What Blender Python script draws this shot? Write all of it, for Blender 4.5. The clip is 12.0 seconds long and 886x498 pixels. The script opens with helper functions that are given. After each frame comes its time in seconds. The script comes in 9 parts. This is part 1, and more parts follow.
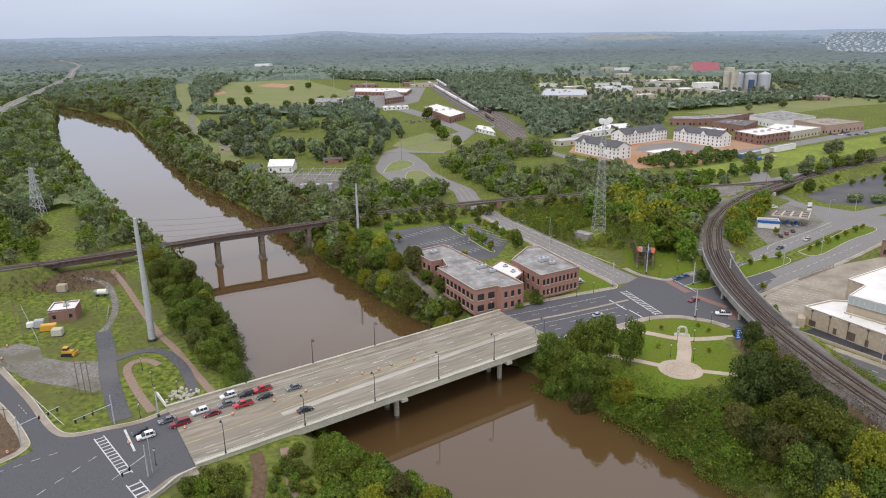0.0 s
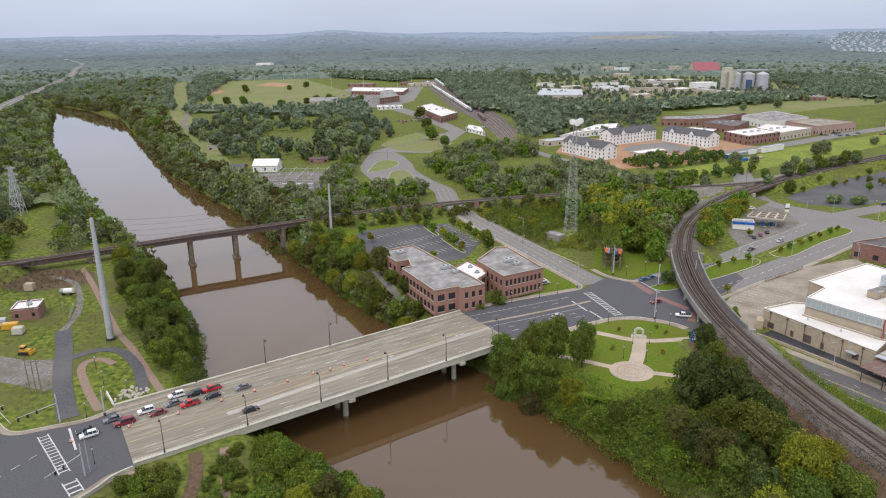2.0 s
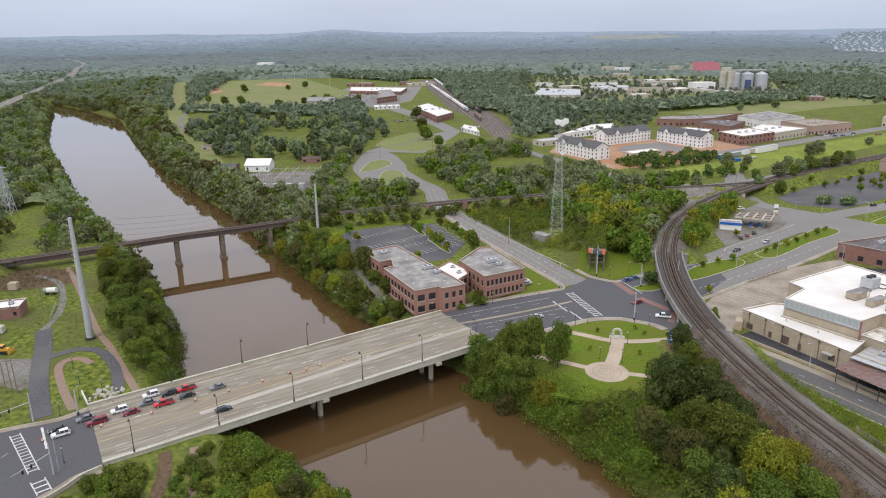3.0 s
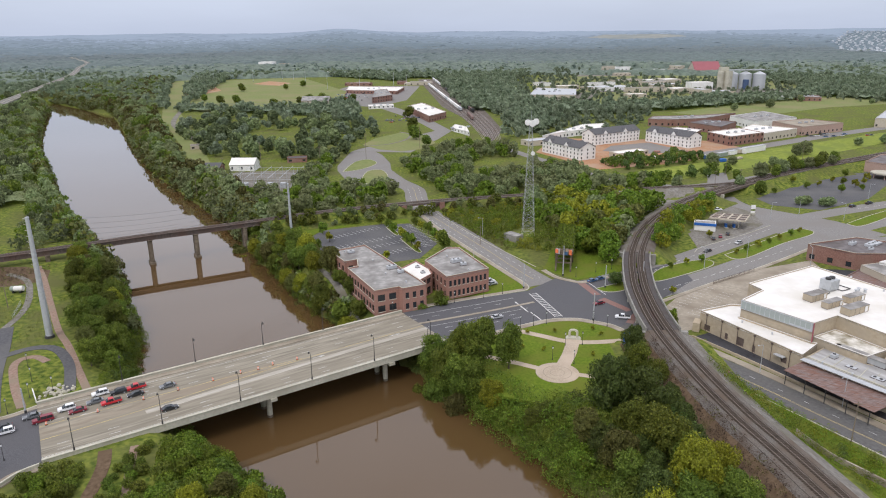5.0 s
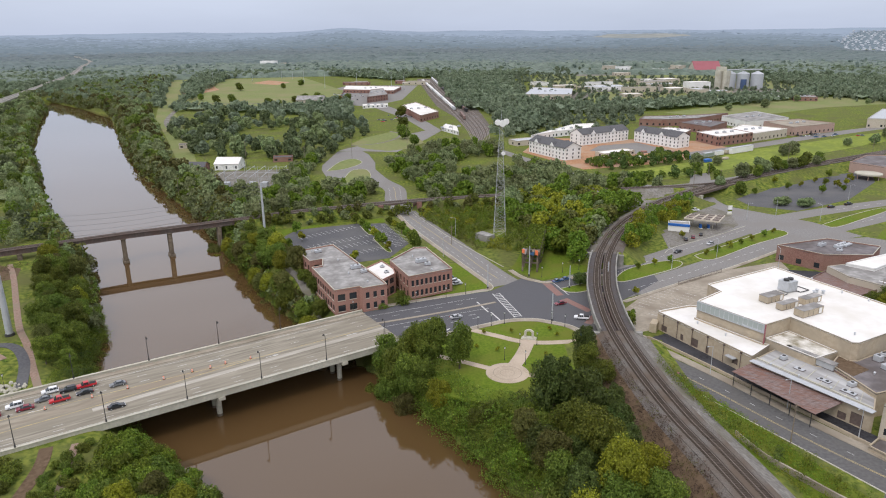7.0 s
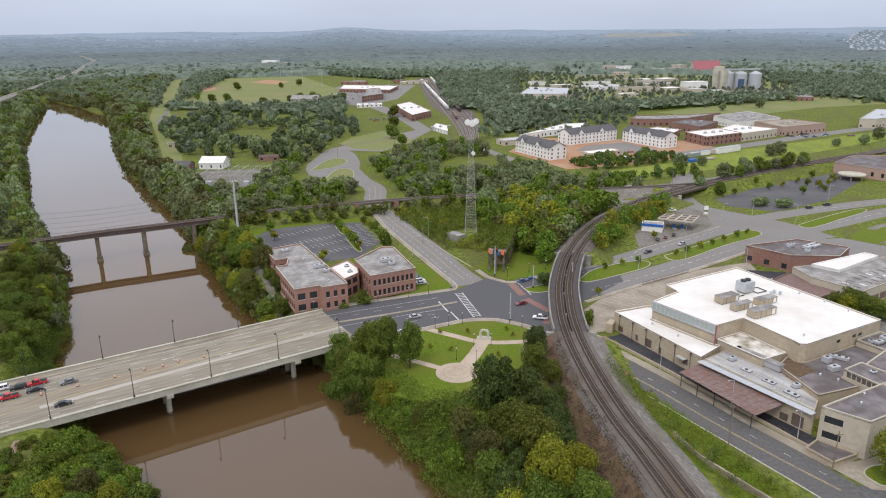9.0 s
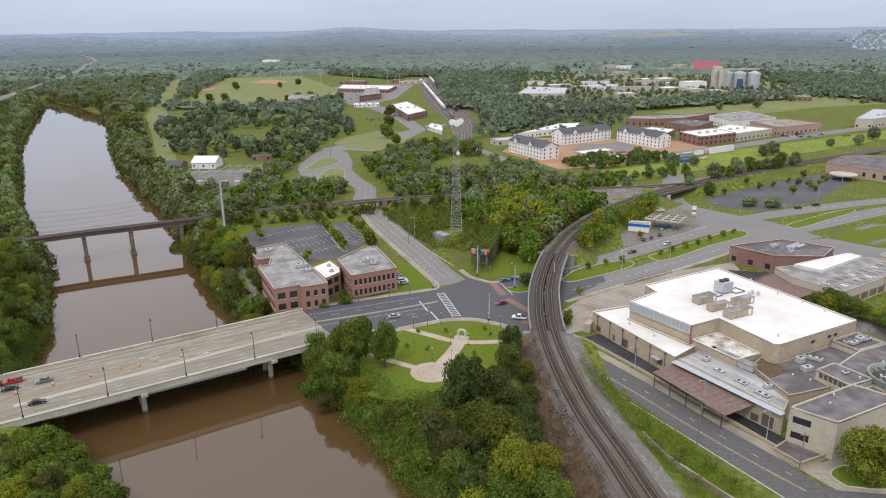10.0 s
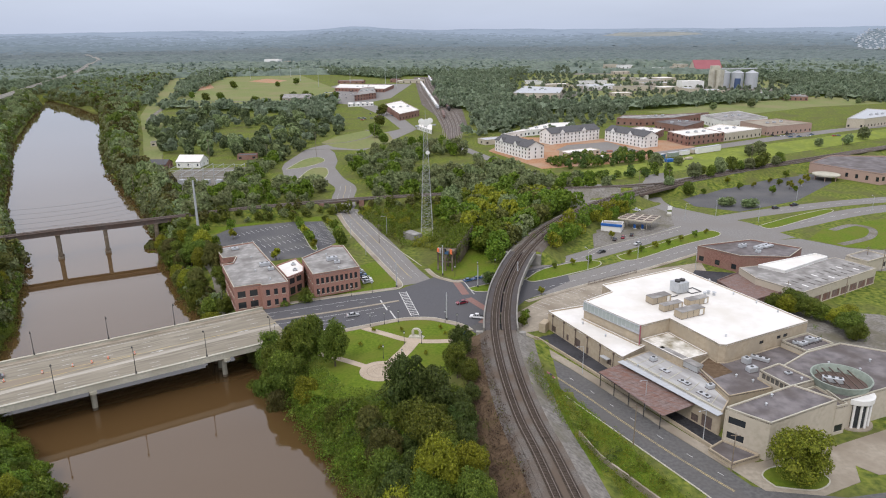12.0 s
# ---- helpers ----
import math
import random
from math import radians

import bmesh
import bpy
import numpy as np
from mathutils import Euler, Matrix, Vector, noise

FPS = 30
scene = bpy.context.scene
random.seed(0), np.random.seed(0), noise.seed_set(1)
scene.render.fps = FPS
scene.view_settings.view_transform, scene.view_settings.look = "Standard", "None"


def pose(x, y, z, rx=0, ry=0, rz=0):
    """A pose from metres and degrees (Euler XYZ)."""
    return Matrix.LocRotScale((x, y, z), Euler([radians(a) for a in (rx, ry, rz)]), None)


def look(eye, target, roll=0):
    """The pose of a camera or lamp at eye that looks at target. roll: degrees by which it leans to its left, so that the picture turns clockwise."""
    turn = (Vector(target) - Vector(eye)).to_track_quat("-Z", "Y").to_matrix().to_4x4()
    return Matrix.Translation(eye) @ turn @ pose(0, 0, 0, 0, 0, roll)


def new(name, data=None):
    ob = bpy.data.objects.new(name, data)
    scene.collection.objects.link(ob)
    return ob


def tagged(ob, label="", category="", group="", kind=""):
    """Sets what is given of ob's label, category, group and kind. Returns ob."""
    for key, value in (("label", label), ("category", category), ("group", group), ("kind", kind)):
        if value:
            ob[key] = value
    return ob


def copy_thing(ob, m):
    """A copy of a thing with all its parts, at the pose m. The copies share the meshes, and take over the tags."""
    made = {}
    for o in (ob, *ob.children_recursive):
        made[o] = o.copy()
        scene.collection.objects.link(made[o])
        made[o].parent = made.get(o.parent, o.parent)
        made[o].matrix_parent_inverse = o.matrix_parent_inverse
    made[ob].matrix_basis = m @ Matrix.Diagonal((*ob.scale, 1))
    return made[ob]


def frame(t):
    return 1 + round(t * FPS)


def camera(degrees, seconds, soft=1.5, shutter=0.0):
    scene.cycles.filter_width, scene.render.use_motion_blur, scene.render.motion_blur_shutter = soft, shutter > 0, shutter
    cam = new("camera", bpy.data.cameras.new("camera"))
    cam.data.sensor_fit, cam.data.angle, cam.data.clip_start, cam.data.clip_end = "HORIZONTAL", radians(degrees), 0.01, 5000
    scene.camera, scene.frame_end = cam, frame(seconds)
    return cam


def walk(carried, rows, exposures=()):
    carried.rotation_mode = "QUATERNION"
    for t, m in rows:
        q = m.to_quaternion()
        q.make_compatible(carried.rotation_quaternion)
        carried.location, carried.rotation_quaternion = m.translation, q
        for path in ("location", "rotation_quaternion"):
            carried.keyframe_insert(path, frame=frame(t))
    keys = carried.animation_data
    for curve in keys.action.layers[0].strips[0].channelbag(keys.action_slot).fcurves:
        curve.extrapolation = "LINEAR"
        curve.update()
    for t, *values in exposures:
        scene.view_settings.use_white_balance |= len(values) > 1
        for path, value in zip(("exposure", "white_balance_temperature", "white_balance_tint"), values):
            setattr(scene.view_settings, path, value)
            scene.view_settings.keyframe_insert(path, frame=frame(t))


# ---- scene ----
cam = camera(64.83, 12.0, soft=1.1)
# seconds, eye x y z, yaw, pitch, roll
ROWS = [
    (0.0, 0.00, 0.00, 104.00, -0.820, -17.313, -0.647),
    (1.0, 8.70, -0.24, 104.24, -0.566, -17.344, -0.618),
    (2.0, 17.43, -0.46, 104.45, -0.309, -17.373, -0.592),
    (3.0, 26.19, -0.64, 104.65, -0.049, -17.402, -0.570),
    (4.0, 34.98, -0.79, 104.81, 0.213, -17.429, -0.550),
    (5.0, 43.81, -0.91, 104.95, 0.479, -17.457, -0.534),
    (6.0, 52.69, -1.01, 105.07, 0.747, -17.483, -0.520),
    (7.0, 61.61, -1.07, 105.16, 1.018, -17.509, -0.510),
    (8.0, 70.58, -1.10, 105.23, 1.292, -17.534, -0.503),
    (9.0, 79.61, -1.11, 105.27, 1.568, -17.558, -0.499),
    (10.0, 88.70, -1.08, 105.29, 1.848, -17.581, -0.498),
    (11.0, 97.85, -1.02, 105.28, 2.130, -17.604, -0.500),
    (12.0, 107.08, -0.93, 105.25, 2.415, -17.626, -0.506),
]
walk(cam, [(t, pose(x, y, z, 90 + pitch, 0, yaw) @ pose(0, 0, 0, 0, 0, roll)) for t, x, y, z, yaw, pitch, roll in ROWS])

# ---- sky and sun: high thin overcast ----
SUN_ELEV, SUN_TURN = 52.0, 205.0
world = bpy.data.worlds.new("sky")
scene.world = world
world.use_nodes = True
wn, wl = world.node_tree.nodes, world.node_tree.links
wn.clear()
w_out = wn.new("ShaderNodeOutputWorld")
w_bg = wn.new("ShaderNodeBackground")
w_sky = wn.new("ShaderNodeTexSky")
w_sky.sky_type = "NISHITA"
w_sky.sun_disc = False
w_sky.sun_elevation, w_sky.sun_rotation = radians(SUN_ELEV), radians(SUN_TURN)
w_sky.air_density, w_sky.dust_density = 1.0, 2.0
w_gain = wn.new("ShaderNodeVectorMath")
w_gain.operation = "SCALE"
w_gain.inputs["Scale"].default_value = 0.10
w_co = wn.new("ShaderNodeTexCoord")
w_sep = wn.new("ShaderNodeSeparateXYZ")
w_ramp = wn.new("ShaderNodeValToRGB")
w_ramp.color_ramp.elements[0].position, w_ramp.color_ramp.elements[0].color = 0.0, (0.535, 0.600, 0.765, 1)
w_ramp.color_ramp.elements[1].position, w_ramp.color_ramp.elements[1].color = 1.0, (1.235, 1.22, 1.315, 1)
w_mid = w_ramp.color_ramp.elements.new(0.10)
w_mid.color = (0.630, 0.690, 0.845, 1)
w_high = w_ramp.color_ramp.elements.new(0.30)
w_high.color = (0.992, 0.998, 1.092, 1)
w_noise = wn.new("ShaderNodeTexNoise")
w_noise.inputs["Scale"].default_value, w_noise.inputs["Detail"].default_value = 3.0, 5.0
w_squash = wn.new("ShaderNodeMapping")
w_squash.inputs["Scale"].default_value = (1.0, 1.0, 5.0)
w_cloud = wn.new("ShaderNodeMapRange")
w_cloud.inputs["From Min"].default_value, w_cloud.inputs["From Max"].default_value = 0.3, 0.7
w_cloud.inputs["To Min"].default_value, w_cloud.inputs["To Max"].default_value = 0.93, 1.05
w_mul = wn.new("ShaderNodeVectorMath")
w_mul.operation = "SCALE"
w_mix = wn.new("ShaderNodeMix")
w_mix.data_type = "RGBA"
w_mix.inputs[0].default_value = 0.82
wl.new(w_sky.outputs[0], w_gain.inputs[0])
wl.new(w_co.outputs["Generated"], w_sep.inputs[0])
wl.new(w_sep.outputs["Z"], w_ramp.inputs[0])
wl.new(w_co.outputs["Generated"], w_squash.inputs[0])
wl.new(w_squash.outputs[0], w_noise.inputs["Vector"])
wl.new(w_noise.outputs["Fac"], w_cloud.inputs["Value"])
wl.new(w_ramp.outputs[0], w_mul.inputs[0])
wl.new(w_cloud.outputs[0], w_mul.inputs["Scale"])
wl.new(w_gain.outputs[0], w_mix.inputs[6])
wl.new(w_mul.outputs[0], w_mix.inputs[7])
wl.new(w_mix.outputs[2], w_bg.inputs["Color"])
w_bg.inputs["Strength"].default_value = 1.0
wl.new(w_bg.outputs[0], w_out.inputs[0])
sun_data = bpy.data.lights.new("sun", "SUN")
sun_data.energy, sun_data.angle, sun_data.color = 1.2, radians(14), (1.0, 0.95, 0.93)
sun = new("sun", sun_data)
sa = radians(SUN_TURN)
sun.matrix_world = look((0, 0, 300), Vector((0, 0, 300)) - Vector((math.sin(sa) * math.cos(radians(SUN_ELEV)), math.cos(sa) * math.cos(radians(SUN_ELEV)), math.sin(radians(SUN_ELEV)))))
scene.view_settings.exposure = 0.2

# ---- materials ----
def material(name, a, b, rough=0.85, small=2.0, large=0.08, c=None, metal=0.0, bump=0.0, tint=0.0, spec=0.3, stretch=None, clear=0.0):
    """Two colours mixed by a fine noise, a third laid over in large stains; all in world metres."""
    m = bpy.data.materials.new(name)
    m.use_nodes = True
    n, l = m.node_tree.nodes, m.node_tree.links
    p = n["Principled BSDF"]
    geo = n.new("ShaderNodeNewGeometry")
    src = geo.outputs["Position"]
    if stretch:
        mp = n.new("ShaderNodeMapping")
        mp.vector_type = "TEXTURE"
        mp.inputs["Rotation"].default_value[2] = radians(stretch[0])
        mp.inputs["Scale"].default_value = (stretch[1], 1, 1)
        l.new(src, mp.inputs[0])
        src = mp.outputs[0]
    t1 = n.new("ShaderNodeTexNoise")
    t1.inputs["Scale"].default_value, t1.inputs["Detail"].default_value = small, 6
    t2 = n.new("ShaderNodeTexNoise")
    t2.inputs["Scale"].default_value, t2.inputs["Detail"].default_value = large, 5
    l.new(src, t1.inputs["Vector"])
    l.new(src, t2.inputs["Vector"])
    r1 = n.new("ShaderNodeMapRange")
    r1.inputs["From Min"].default_value, r1.inputs["From Max"].default_value = 0.36, 0.64
    l.new(t1.outputs["Fac"], r1.inputs["Value"])
    r2 = n.new("ShaderNodeMapRange")
    r2.inputs["From Min"].default_value, r2.inputs["From Max"].default_value = 0.42, 0.66
    l.new(t2.outputs["Fac"], r2.inputs["Value"])
    m1 = n.new("ShaderNodeMix")
    m1.data_type = "RGBA"
    l.new(r1.outputs[0], m1.inputs[0])
    m1.inputs[6].default_value, m1.inputs[7].default_value = (*a, 1), (*b, 1)
    m2 = n.new("ShaderNodeMix")
    m2.data_type = "RGBA"
    l.new(r2.outputs[0], m2.inputs[0])
    l.new(m1.outputs[2], m2.inputs[6])
    m2.inputs[7].default_value = (*(c or [0.5 * (u + v) for u, v in zip(a, b)]), 1)
    col = m2.outputs[2]
    if tint:
        info = n.new("ShaderNodeObjectInfo")
        hs = n.new("ShaderNodeHueSaturation")
        tr = n.new("ShaderNodeMapRange")
        tr.inputs["To Min"].default_value, tr.inputs["To Max"].default_value = 1 - tint, 1 + tint
        l.new(info.outputs["Random"], tr.inputs["Value"])
        l.new(tr.outputs[0], hs.inputs["Value"])
        l.new(col, hs.inputs["Color"])
        col = hs.outputs[0]
    l.new(col, p.inputs["Base Color"])
    p.inputs["Roughness"].default_value, p.inputs["Metallic"].default_value = rough, metal
    p.inputs["Specular IOR Level"].default_value = spec
    p.inputs["Coat Weight"].default_value = clear
    if bump:
        bp = n.new("ShaderNodeBump")
        bp.inputs["Strength"].default_value, bp.inputs["Distance"].default_value = 1.0, bump
        l.new(t1.outputs["Fac"], bp.inputs["Height"])
        l.new(bp.outputs[0], p.inputs["Normal"])
    return m


def leaf_material(name, a, b, c, tree=0.09, through_light=0.3, hue=0.02, fine=2.4, grainy=0.5):
    """Foliage: tint from tree to tree, from leaf clump to leaf clump, and light that shines through."""
    m = bpy.data.materials.new(name)
    m.use_nodes = True
    n, l = m.node_tree.nodes, m.node_tree.links
    p, out = n["Principled BSDF"], n["Material Output"]
    geo, info = n.new("ShaderNodeNewGeometry"), n.new("ShaderNodeObjectInfo")
    t1 = n.new("ShaderNodeTexNoise")
    t1.inputs["Scale"].default_value, t1.inputs["Detail"].default_value = tree, 2
    l.new(geo.outputs["Position"], t1.inputs["Vector"])
    r1 = n.new("ShaderNodeMapRange")
    r1.inputs["From Min"].default_value, r1.inputs["From Max"].default_value = 0.36, 0.64
    l.new(t1.outputs["Fac"], r1.inputs["Value"])
    m1 = n.new("ShaderNodeMix")
    m1.data_type = "RGBA"
    l.new(geo.outputs["Random Per Island"], m1.inputs[0])
    m1.inputs[6].default_value, m1.inputs[7].default_value = (*a, 1), (*b, 1)
    m2 = n.new("ShaderNodeMix")
    m2.data_type = "RGBA"
    sc = n.new("ShaderNodeMath")
    sc.operation = "MULTIPLY"
    sc.inputs[1].default_value = 0.7
    l.new(r1.outputs[0], sc.inputs[0])
    l.new(sc.outputs[0], m2.inputs[0])
    l.new(m1.outputs[2], m2.inputs[6])
    m2.inputs[7].default_value = (*c, 1)
    hs = n.new("ShaderNodeHueSaturation")
    for k, (lo, hi) in (("Value", (0.66, 1.2)), ("Hue", (0.5 - hue, 0.5 + hue))):
        mr = n.new("ShaderNodeMapRange")
        mr.inputs["To Min"].default_value, mr.inputs["To Max"].default_value = lo, hi
        l.new(info.outputs["Random"], mr.inputs["Value"])
        l.new(mr.outputs[0], hs.inputs[k])
    if fine:
        t3 = n.new("ShaderNodeTexNoise")
        t3.inputs["Scale"].default_value, t3.inputs["Detail"].default_value = fine, 2
        l.new(geo.outputs["Position"], t3.inputs["Vector"])
        r3 = n.new("ShaderNodeMapRange")
        r3.inputs["From Min"].default_value, r3.inputs["From Max"].default_value = 0.34, 0.66
        r3.inputs["To Min"].default_value, r3.inputs["To Max"].default_value = 1 - grainy, 1 + grainy * 0.85
        l.new(t3.outputs["Fac"], r3.inputs["Value"])
        grain = n.new("ShaderNodeVectorMath")
        grain.operation = "SCALE"
        l.new(m2.outputs[2], grain.inputs[0])
        l.new(r3.outputs[0], grain.inputs["Scale"])
        l.new(grain.outputs[0], hs.inputs["Color"])
        bp = n.new("ShaderNodeBump")
        bp.inputs["Strength"].default_value, bp.inputs["Distance"].default_value = 0.9, 0.5 / fine
        l.new(t3.outputs["Fac"], bp.inputs["Height"])
        l.new(bp.outputs[0], p.inputs["Normal"])
    else:
        l.new(m2.outputs[2], hs.inputs["Color"])
    l.new(hs.outputs[0], p.inputs["Base Color"])
    p.inputs["Roughness"].default_value, p.inputs["Specular IOR Level"].default_value = 0.6, 0.2
    tr = n.new("ShaderNodeBsdfTranslucent")
    l.new(hs.outputs[0], tr.inputs["Color"])
    mx = n.new("ShaderNodeMixShader")
    mx.inputs[0].default_value = through_light
    l.new(p.outputs[0], mx.inputs[1])
    l.new(tr.outputs[0], mx.inputs[2])
    l.new(mx.outputs[0], out.inputs[0])
    return m


def glass_material(name, col, rough=0.06):
    m = bpy.data.materials.new(name)
    m.use_nodes = True
    p = m.node_tree.nodes["Principled BSDF"]
    p.inputs["Base Color"].default_value = (*col, 1)
    p.inputs["Roughness"].default_value, p.inputs["Specular IOR Level"].default_value = rough, 0.6
    return m


GRASS = material("rough_grass", (0.056, 0.090, 0.016), (0.190, 0.215, 0.040), 0.95, 0.5, 0.05, (0.112, 0.118, 0.040), bump=0.15, spec=0.1)
LAWN = material("mown_lawn", (0.080, 0.130, 0.012), (0.135, 0.185, 0.020), 0.95, 1.0, 0.09, (0.130, 0.150, 0.024), bump=0.05, spec=0.1)
FIELD = material("playing_field", (0.15, 0.185, 0.065), (0.20, 0.225, 0.085), 0.95, 0.3, 0.02, (0.215, 0.205, 0.10), spec=0.1)
MEADOW = material("bright_meadow", (0.155, 0.205, 0.035), (0.25, 0.285, 0.055), 0.95, 0.25, 0.04, (0.16, 0.20, 0.045), bump=0.1, spec=0.1)
DIRT = material("red_dirt", (0.33, 0.17, 0.09), (0.42, 0.25, 0.15), 0.95, 0.5, 0.05, (0.38, 0.27, 0.19), bump=0.08, spec=0.1)
SOIL = material("bare_soil", (0.095, 0.064, 0.040), (0.155, 0.11, 0.072), 0.95, 0.8, 0.1, bump=0.1, spec=0.1)
REDPAVE = material("red_paver", (0.215, 0.115, 0.100), (0.29, 0.165, 0.145), 0.9, 2.0, 0.2, (0.22, 0.15, 0.13), spec=0.2)
GRAVEL = material("grey_gravel", (0.15, 0.142, 0.128), (0.26, 0.245, 0.222), 0.95, 0.9, 0.09, (0.145, 0.135, 0.10), bump=0.08, spec=0.1)
BALLAST = material("rail_ballast", (0.098, 0.088, 0.080), (0.185, 0.168, 0.152), 0.95, 3.0, 0.12, (0.118, 0.092, 0.072), bump=0.1, spec=0.1)
ASPHALT = material("new_asphalt", (0.078, 0.078, 0.085), (0.114, 0.114, 0.122), 0.85, 3.0, 0.05, (0.096, 0.095, 0.100), spec=0.25)
ASPHALT_OLD = material("worn_asphalt", (0.180, 0.174, 0.166), (0.245, 0.236, 0.226), 0.9, 1.2, 0.06, (0.205, 0.193, 0.180), spec=0.2)
ASPHALT_MID = material("street_asphalt", (0.092, 0.091, 0.091), (0.132, 0.130, 0.128), 0.88, 1.0, 0.08, (0.112, 0.107, 0.101), spec=0.22)
LOT = material("parking_asphalt", (0.072, 0.073, 0.079), (0.108, 0.108, 0.114), 0.85, 1.2, 0.05, (0.122, 0.120, 0.119), spec=0.25)
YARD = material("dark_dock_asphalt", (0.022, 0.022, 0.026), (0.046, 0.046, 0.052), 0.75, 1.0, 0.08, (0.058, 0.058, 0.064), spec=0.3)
DECK = material("bridge_deck_concrete", (0.185, 0.167, 0.132), (0.32, 0.292, 0.235), 0.9, 1.3, 0.10, (0.24, 0.216, 0.170), spec=0.2, stretch=(33.7, 14.0))
DECK_PALE = material("ground_deck_concrete", (0.36, 0.335, 0.285), (0.46, 0.43, 0.375), 0.9, 1.3, 0.15, (0.30, 0.275, 0.23), spec=0.2, stretch=(33.7, 7.0))
MEDIAN = material("scuffed_deck", (0.22, 0.19, 0.145), (0.32, 0.285, 0.225), 0.9, 0.8, 0.2, (0.25, 0.21, 0.16), spec=0.2, stretch=(33.7, 5.0))
CONCRETE = material("pale_concrete", (0.42, 0.405, 0.335), (0.53, 0.51, 0.425), 0.85, 1.5, 0.12, (0.38, 0.36, 0.29), spec=0.25)
PAVE = material("sidewalk_concrete", (0.285, 0.25, 0.20), (0.37, 0.33, 0.265), 0.9, 0.8, 0.10, (0.235, 0.20, 0.155), spec=0.2)
PLAZA = material("buff_paving", (0.36, 0.295, 0.225), (0.44, 0.37, 0.285), 0.9, 2.0, 0.15, (0.46, 0.38, 0.30), spec=0.2)
BRICKPATH = material("red_brick_path", (0.22, 0.145, 0.11), (0.31, 0.22, 0.175), 0.9, 1.2, 0.15, (0.24, 0.19, 0.14), spec=0.2)
PAINT_W = material("white_road_paint", (0.50, 0.50, 0.48), (0.66, 0.66, 0.64), 0.8, 2.0, 0.3, (0.42, 0.42, 0.40))
PAINT_Y = material("yellow_road_paint", (0.43, 0.34, 0.15), (0.52, 0.42, 0.20), 0.8, 2.0, 0.3, (0.34, 0.28, 0.16))
BRICK = material("red_brick", (0.275, 0.145, 0.112), (0.375, 0.215, 0.172), 0.9, 3.0, 0.15, (0.31, 0.18, 0.145), spec=0.15)
BRICK_DK = material("old_red_brick", (0.20, 0.105, 0.085), (0.29, 0.165, 0.135), 0.9, 2.0, 0.1, (0.26, 0.165, 0.135), spec=0.15)
BEIGE = material("beige_stucco", (0.38, 0.315, 0.225), (0.45, 0.38, 0.28), 0.9, 0.8, 0.12, (0.36, 0.31, 0.235), spec=0.2)
LODGE = material("pinkish_masonry", (0.36, 0.25, 0.205), (0.43, 0.31, 0.26), 0.9, 1.0, 0.1)
ROOF_GREY = material("grey_flat_roof", (0.25, 0.245, 0.235), (0.37, 0.36, 0.345), 0.9, 0.45, 0.16, (0.185, 0.175, 0.165), spec=0.2)
ROOF_DARK = material("dark_flat_roof", (0.120, 0.108, 0.112), (0.205, 0.188, 0.188), 0.75, 0.3, 0.12, (0.100, 0.085, 0.080), spec=0.25)
ROOF_WHITE = material("white_membrane_roof", (0.70, 0.685, 0.655), (0.77, 0.755, 0.725), 0.7, 0.3, 0.08, (0.64, 0.615, 0.56), spec=0.3)
ROOF_PATCH = material("stained_white_roof", (0.60, 0.58, 0.52), (0.74, 0.72, 0.67), 0.8, 0.9, 0.22, (0.23, 0.20, 0.13), spec=0.3)
ROOF_METAL = material("streaked_metal_roof", (0.36, 0.36, 0.355), (0.50, 0.50, 0.495), 0.6, 0.5, 0.3, (0.245, 0.235, 0.225), metal=0.1, stretch=(123, 6.0))
DOOR_BROWN = material("brown_door_paint", (0.10, 0.075, 0.065), (0.15, 0.115, 0.10), 0.6, 1.0, 0.3)
LOUVRE = material("dark_louvre", (0.09, 0.085, 0.075), (0.14, 0.13, 0.115), 0.6, 5.0, 0.3)
ROOF_SHINGLE = material("charcoal_shingle", (0.085, 0.085, 0.09), (0.13, 0.13, 0.135), 0.9, 1.0, 0.1, spec=0.15)
RUST = material("rusted_sheet_metal", (0.135, 0.095, 0.085), (0.25, 0.195, 0.18), 0.7, 0.9, 0.25, (0.19, 0.10, 0.075), metal=0.1, stretch=(58, 0.2))
STEEL = material("galvanised_steel", (0.42, 0.44, 0.46), (0.52, 0.54, 0.56), 0.5, 1.0, 0.2, metal=0.3)
NAVY = material("navy_steel", (0.05, 0.08, 0.16), (0.07, 0.11, 0.20), 0.6, 1.0, 0.2)
MAST = material("weathered_galvanised_steel", (0.36, 0.37, 0.37), (0.46, 0.47, 0.47), 0.6, 1.0, 0.2, metal=0.2)
STEEL_DK = material("dark_painted_steel", (0.035, 0.035, 0.038), (0.06, 0.058, 0.055), 0.6, 2.0, 0.3, spec=0.3)
GIRDER = material("weathered_girder", (0.085, 0.07, 0.062), (0.15, 0.12, 0.105), 0.75, 1.0, 0.15, (0.12, 0.08, 0.065), spec=0.25)
DECK_DARK = material("dark_deck_ballast", (0.055, 0.050, 0.050), (0.105, 0.096, 0.094), 0.9, 2.0, 0.2, (0.080, 0.066, 0.060))
STONE = material("mossy_stone", (0.120, 0.096, 0.070), (0.235, 0.195, 0.145), 0.95, 0.8, 0.2, (0.095, 0.076, 0.054), bump=0.14)
RAIL = material("rail_steel", (0.21, 0.165, 0.14), (0.30, 0.25, 0.22), 0.45, 4.0, 0.3, metal=0.5)
TIE = material("creosoted_tie", (0.052, 0.040, 0.032), (0.098, 0.078, 0.062), 0.95, 2.0, 0.2)
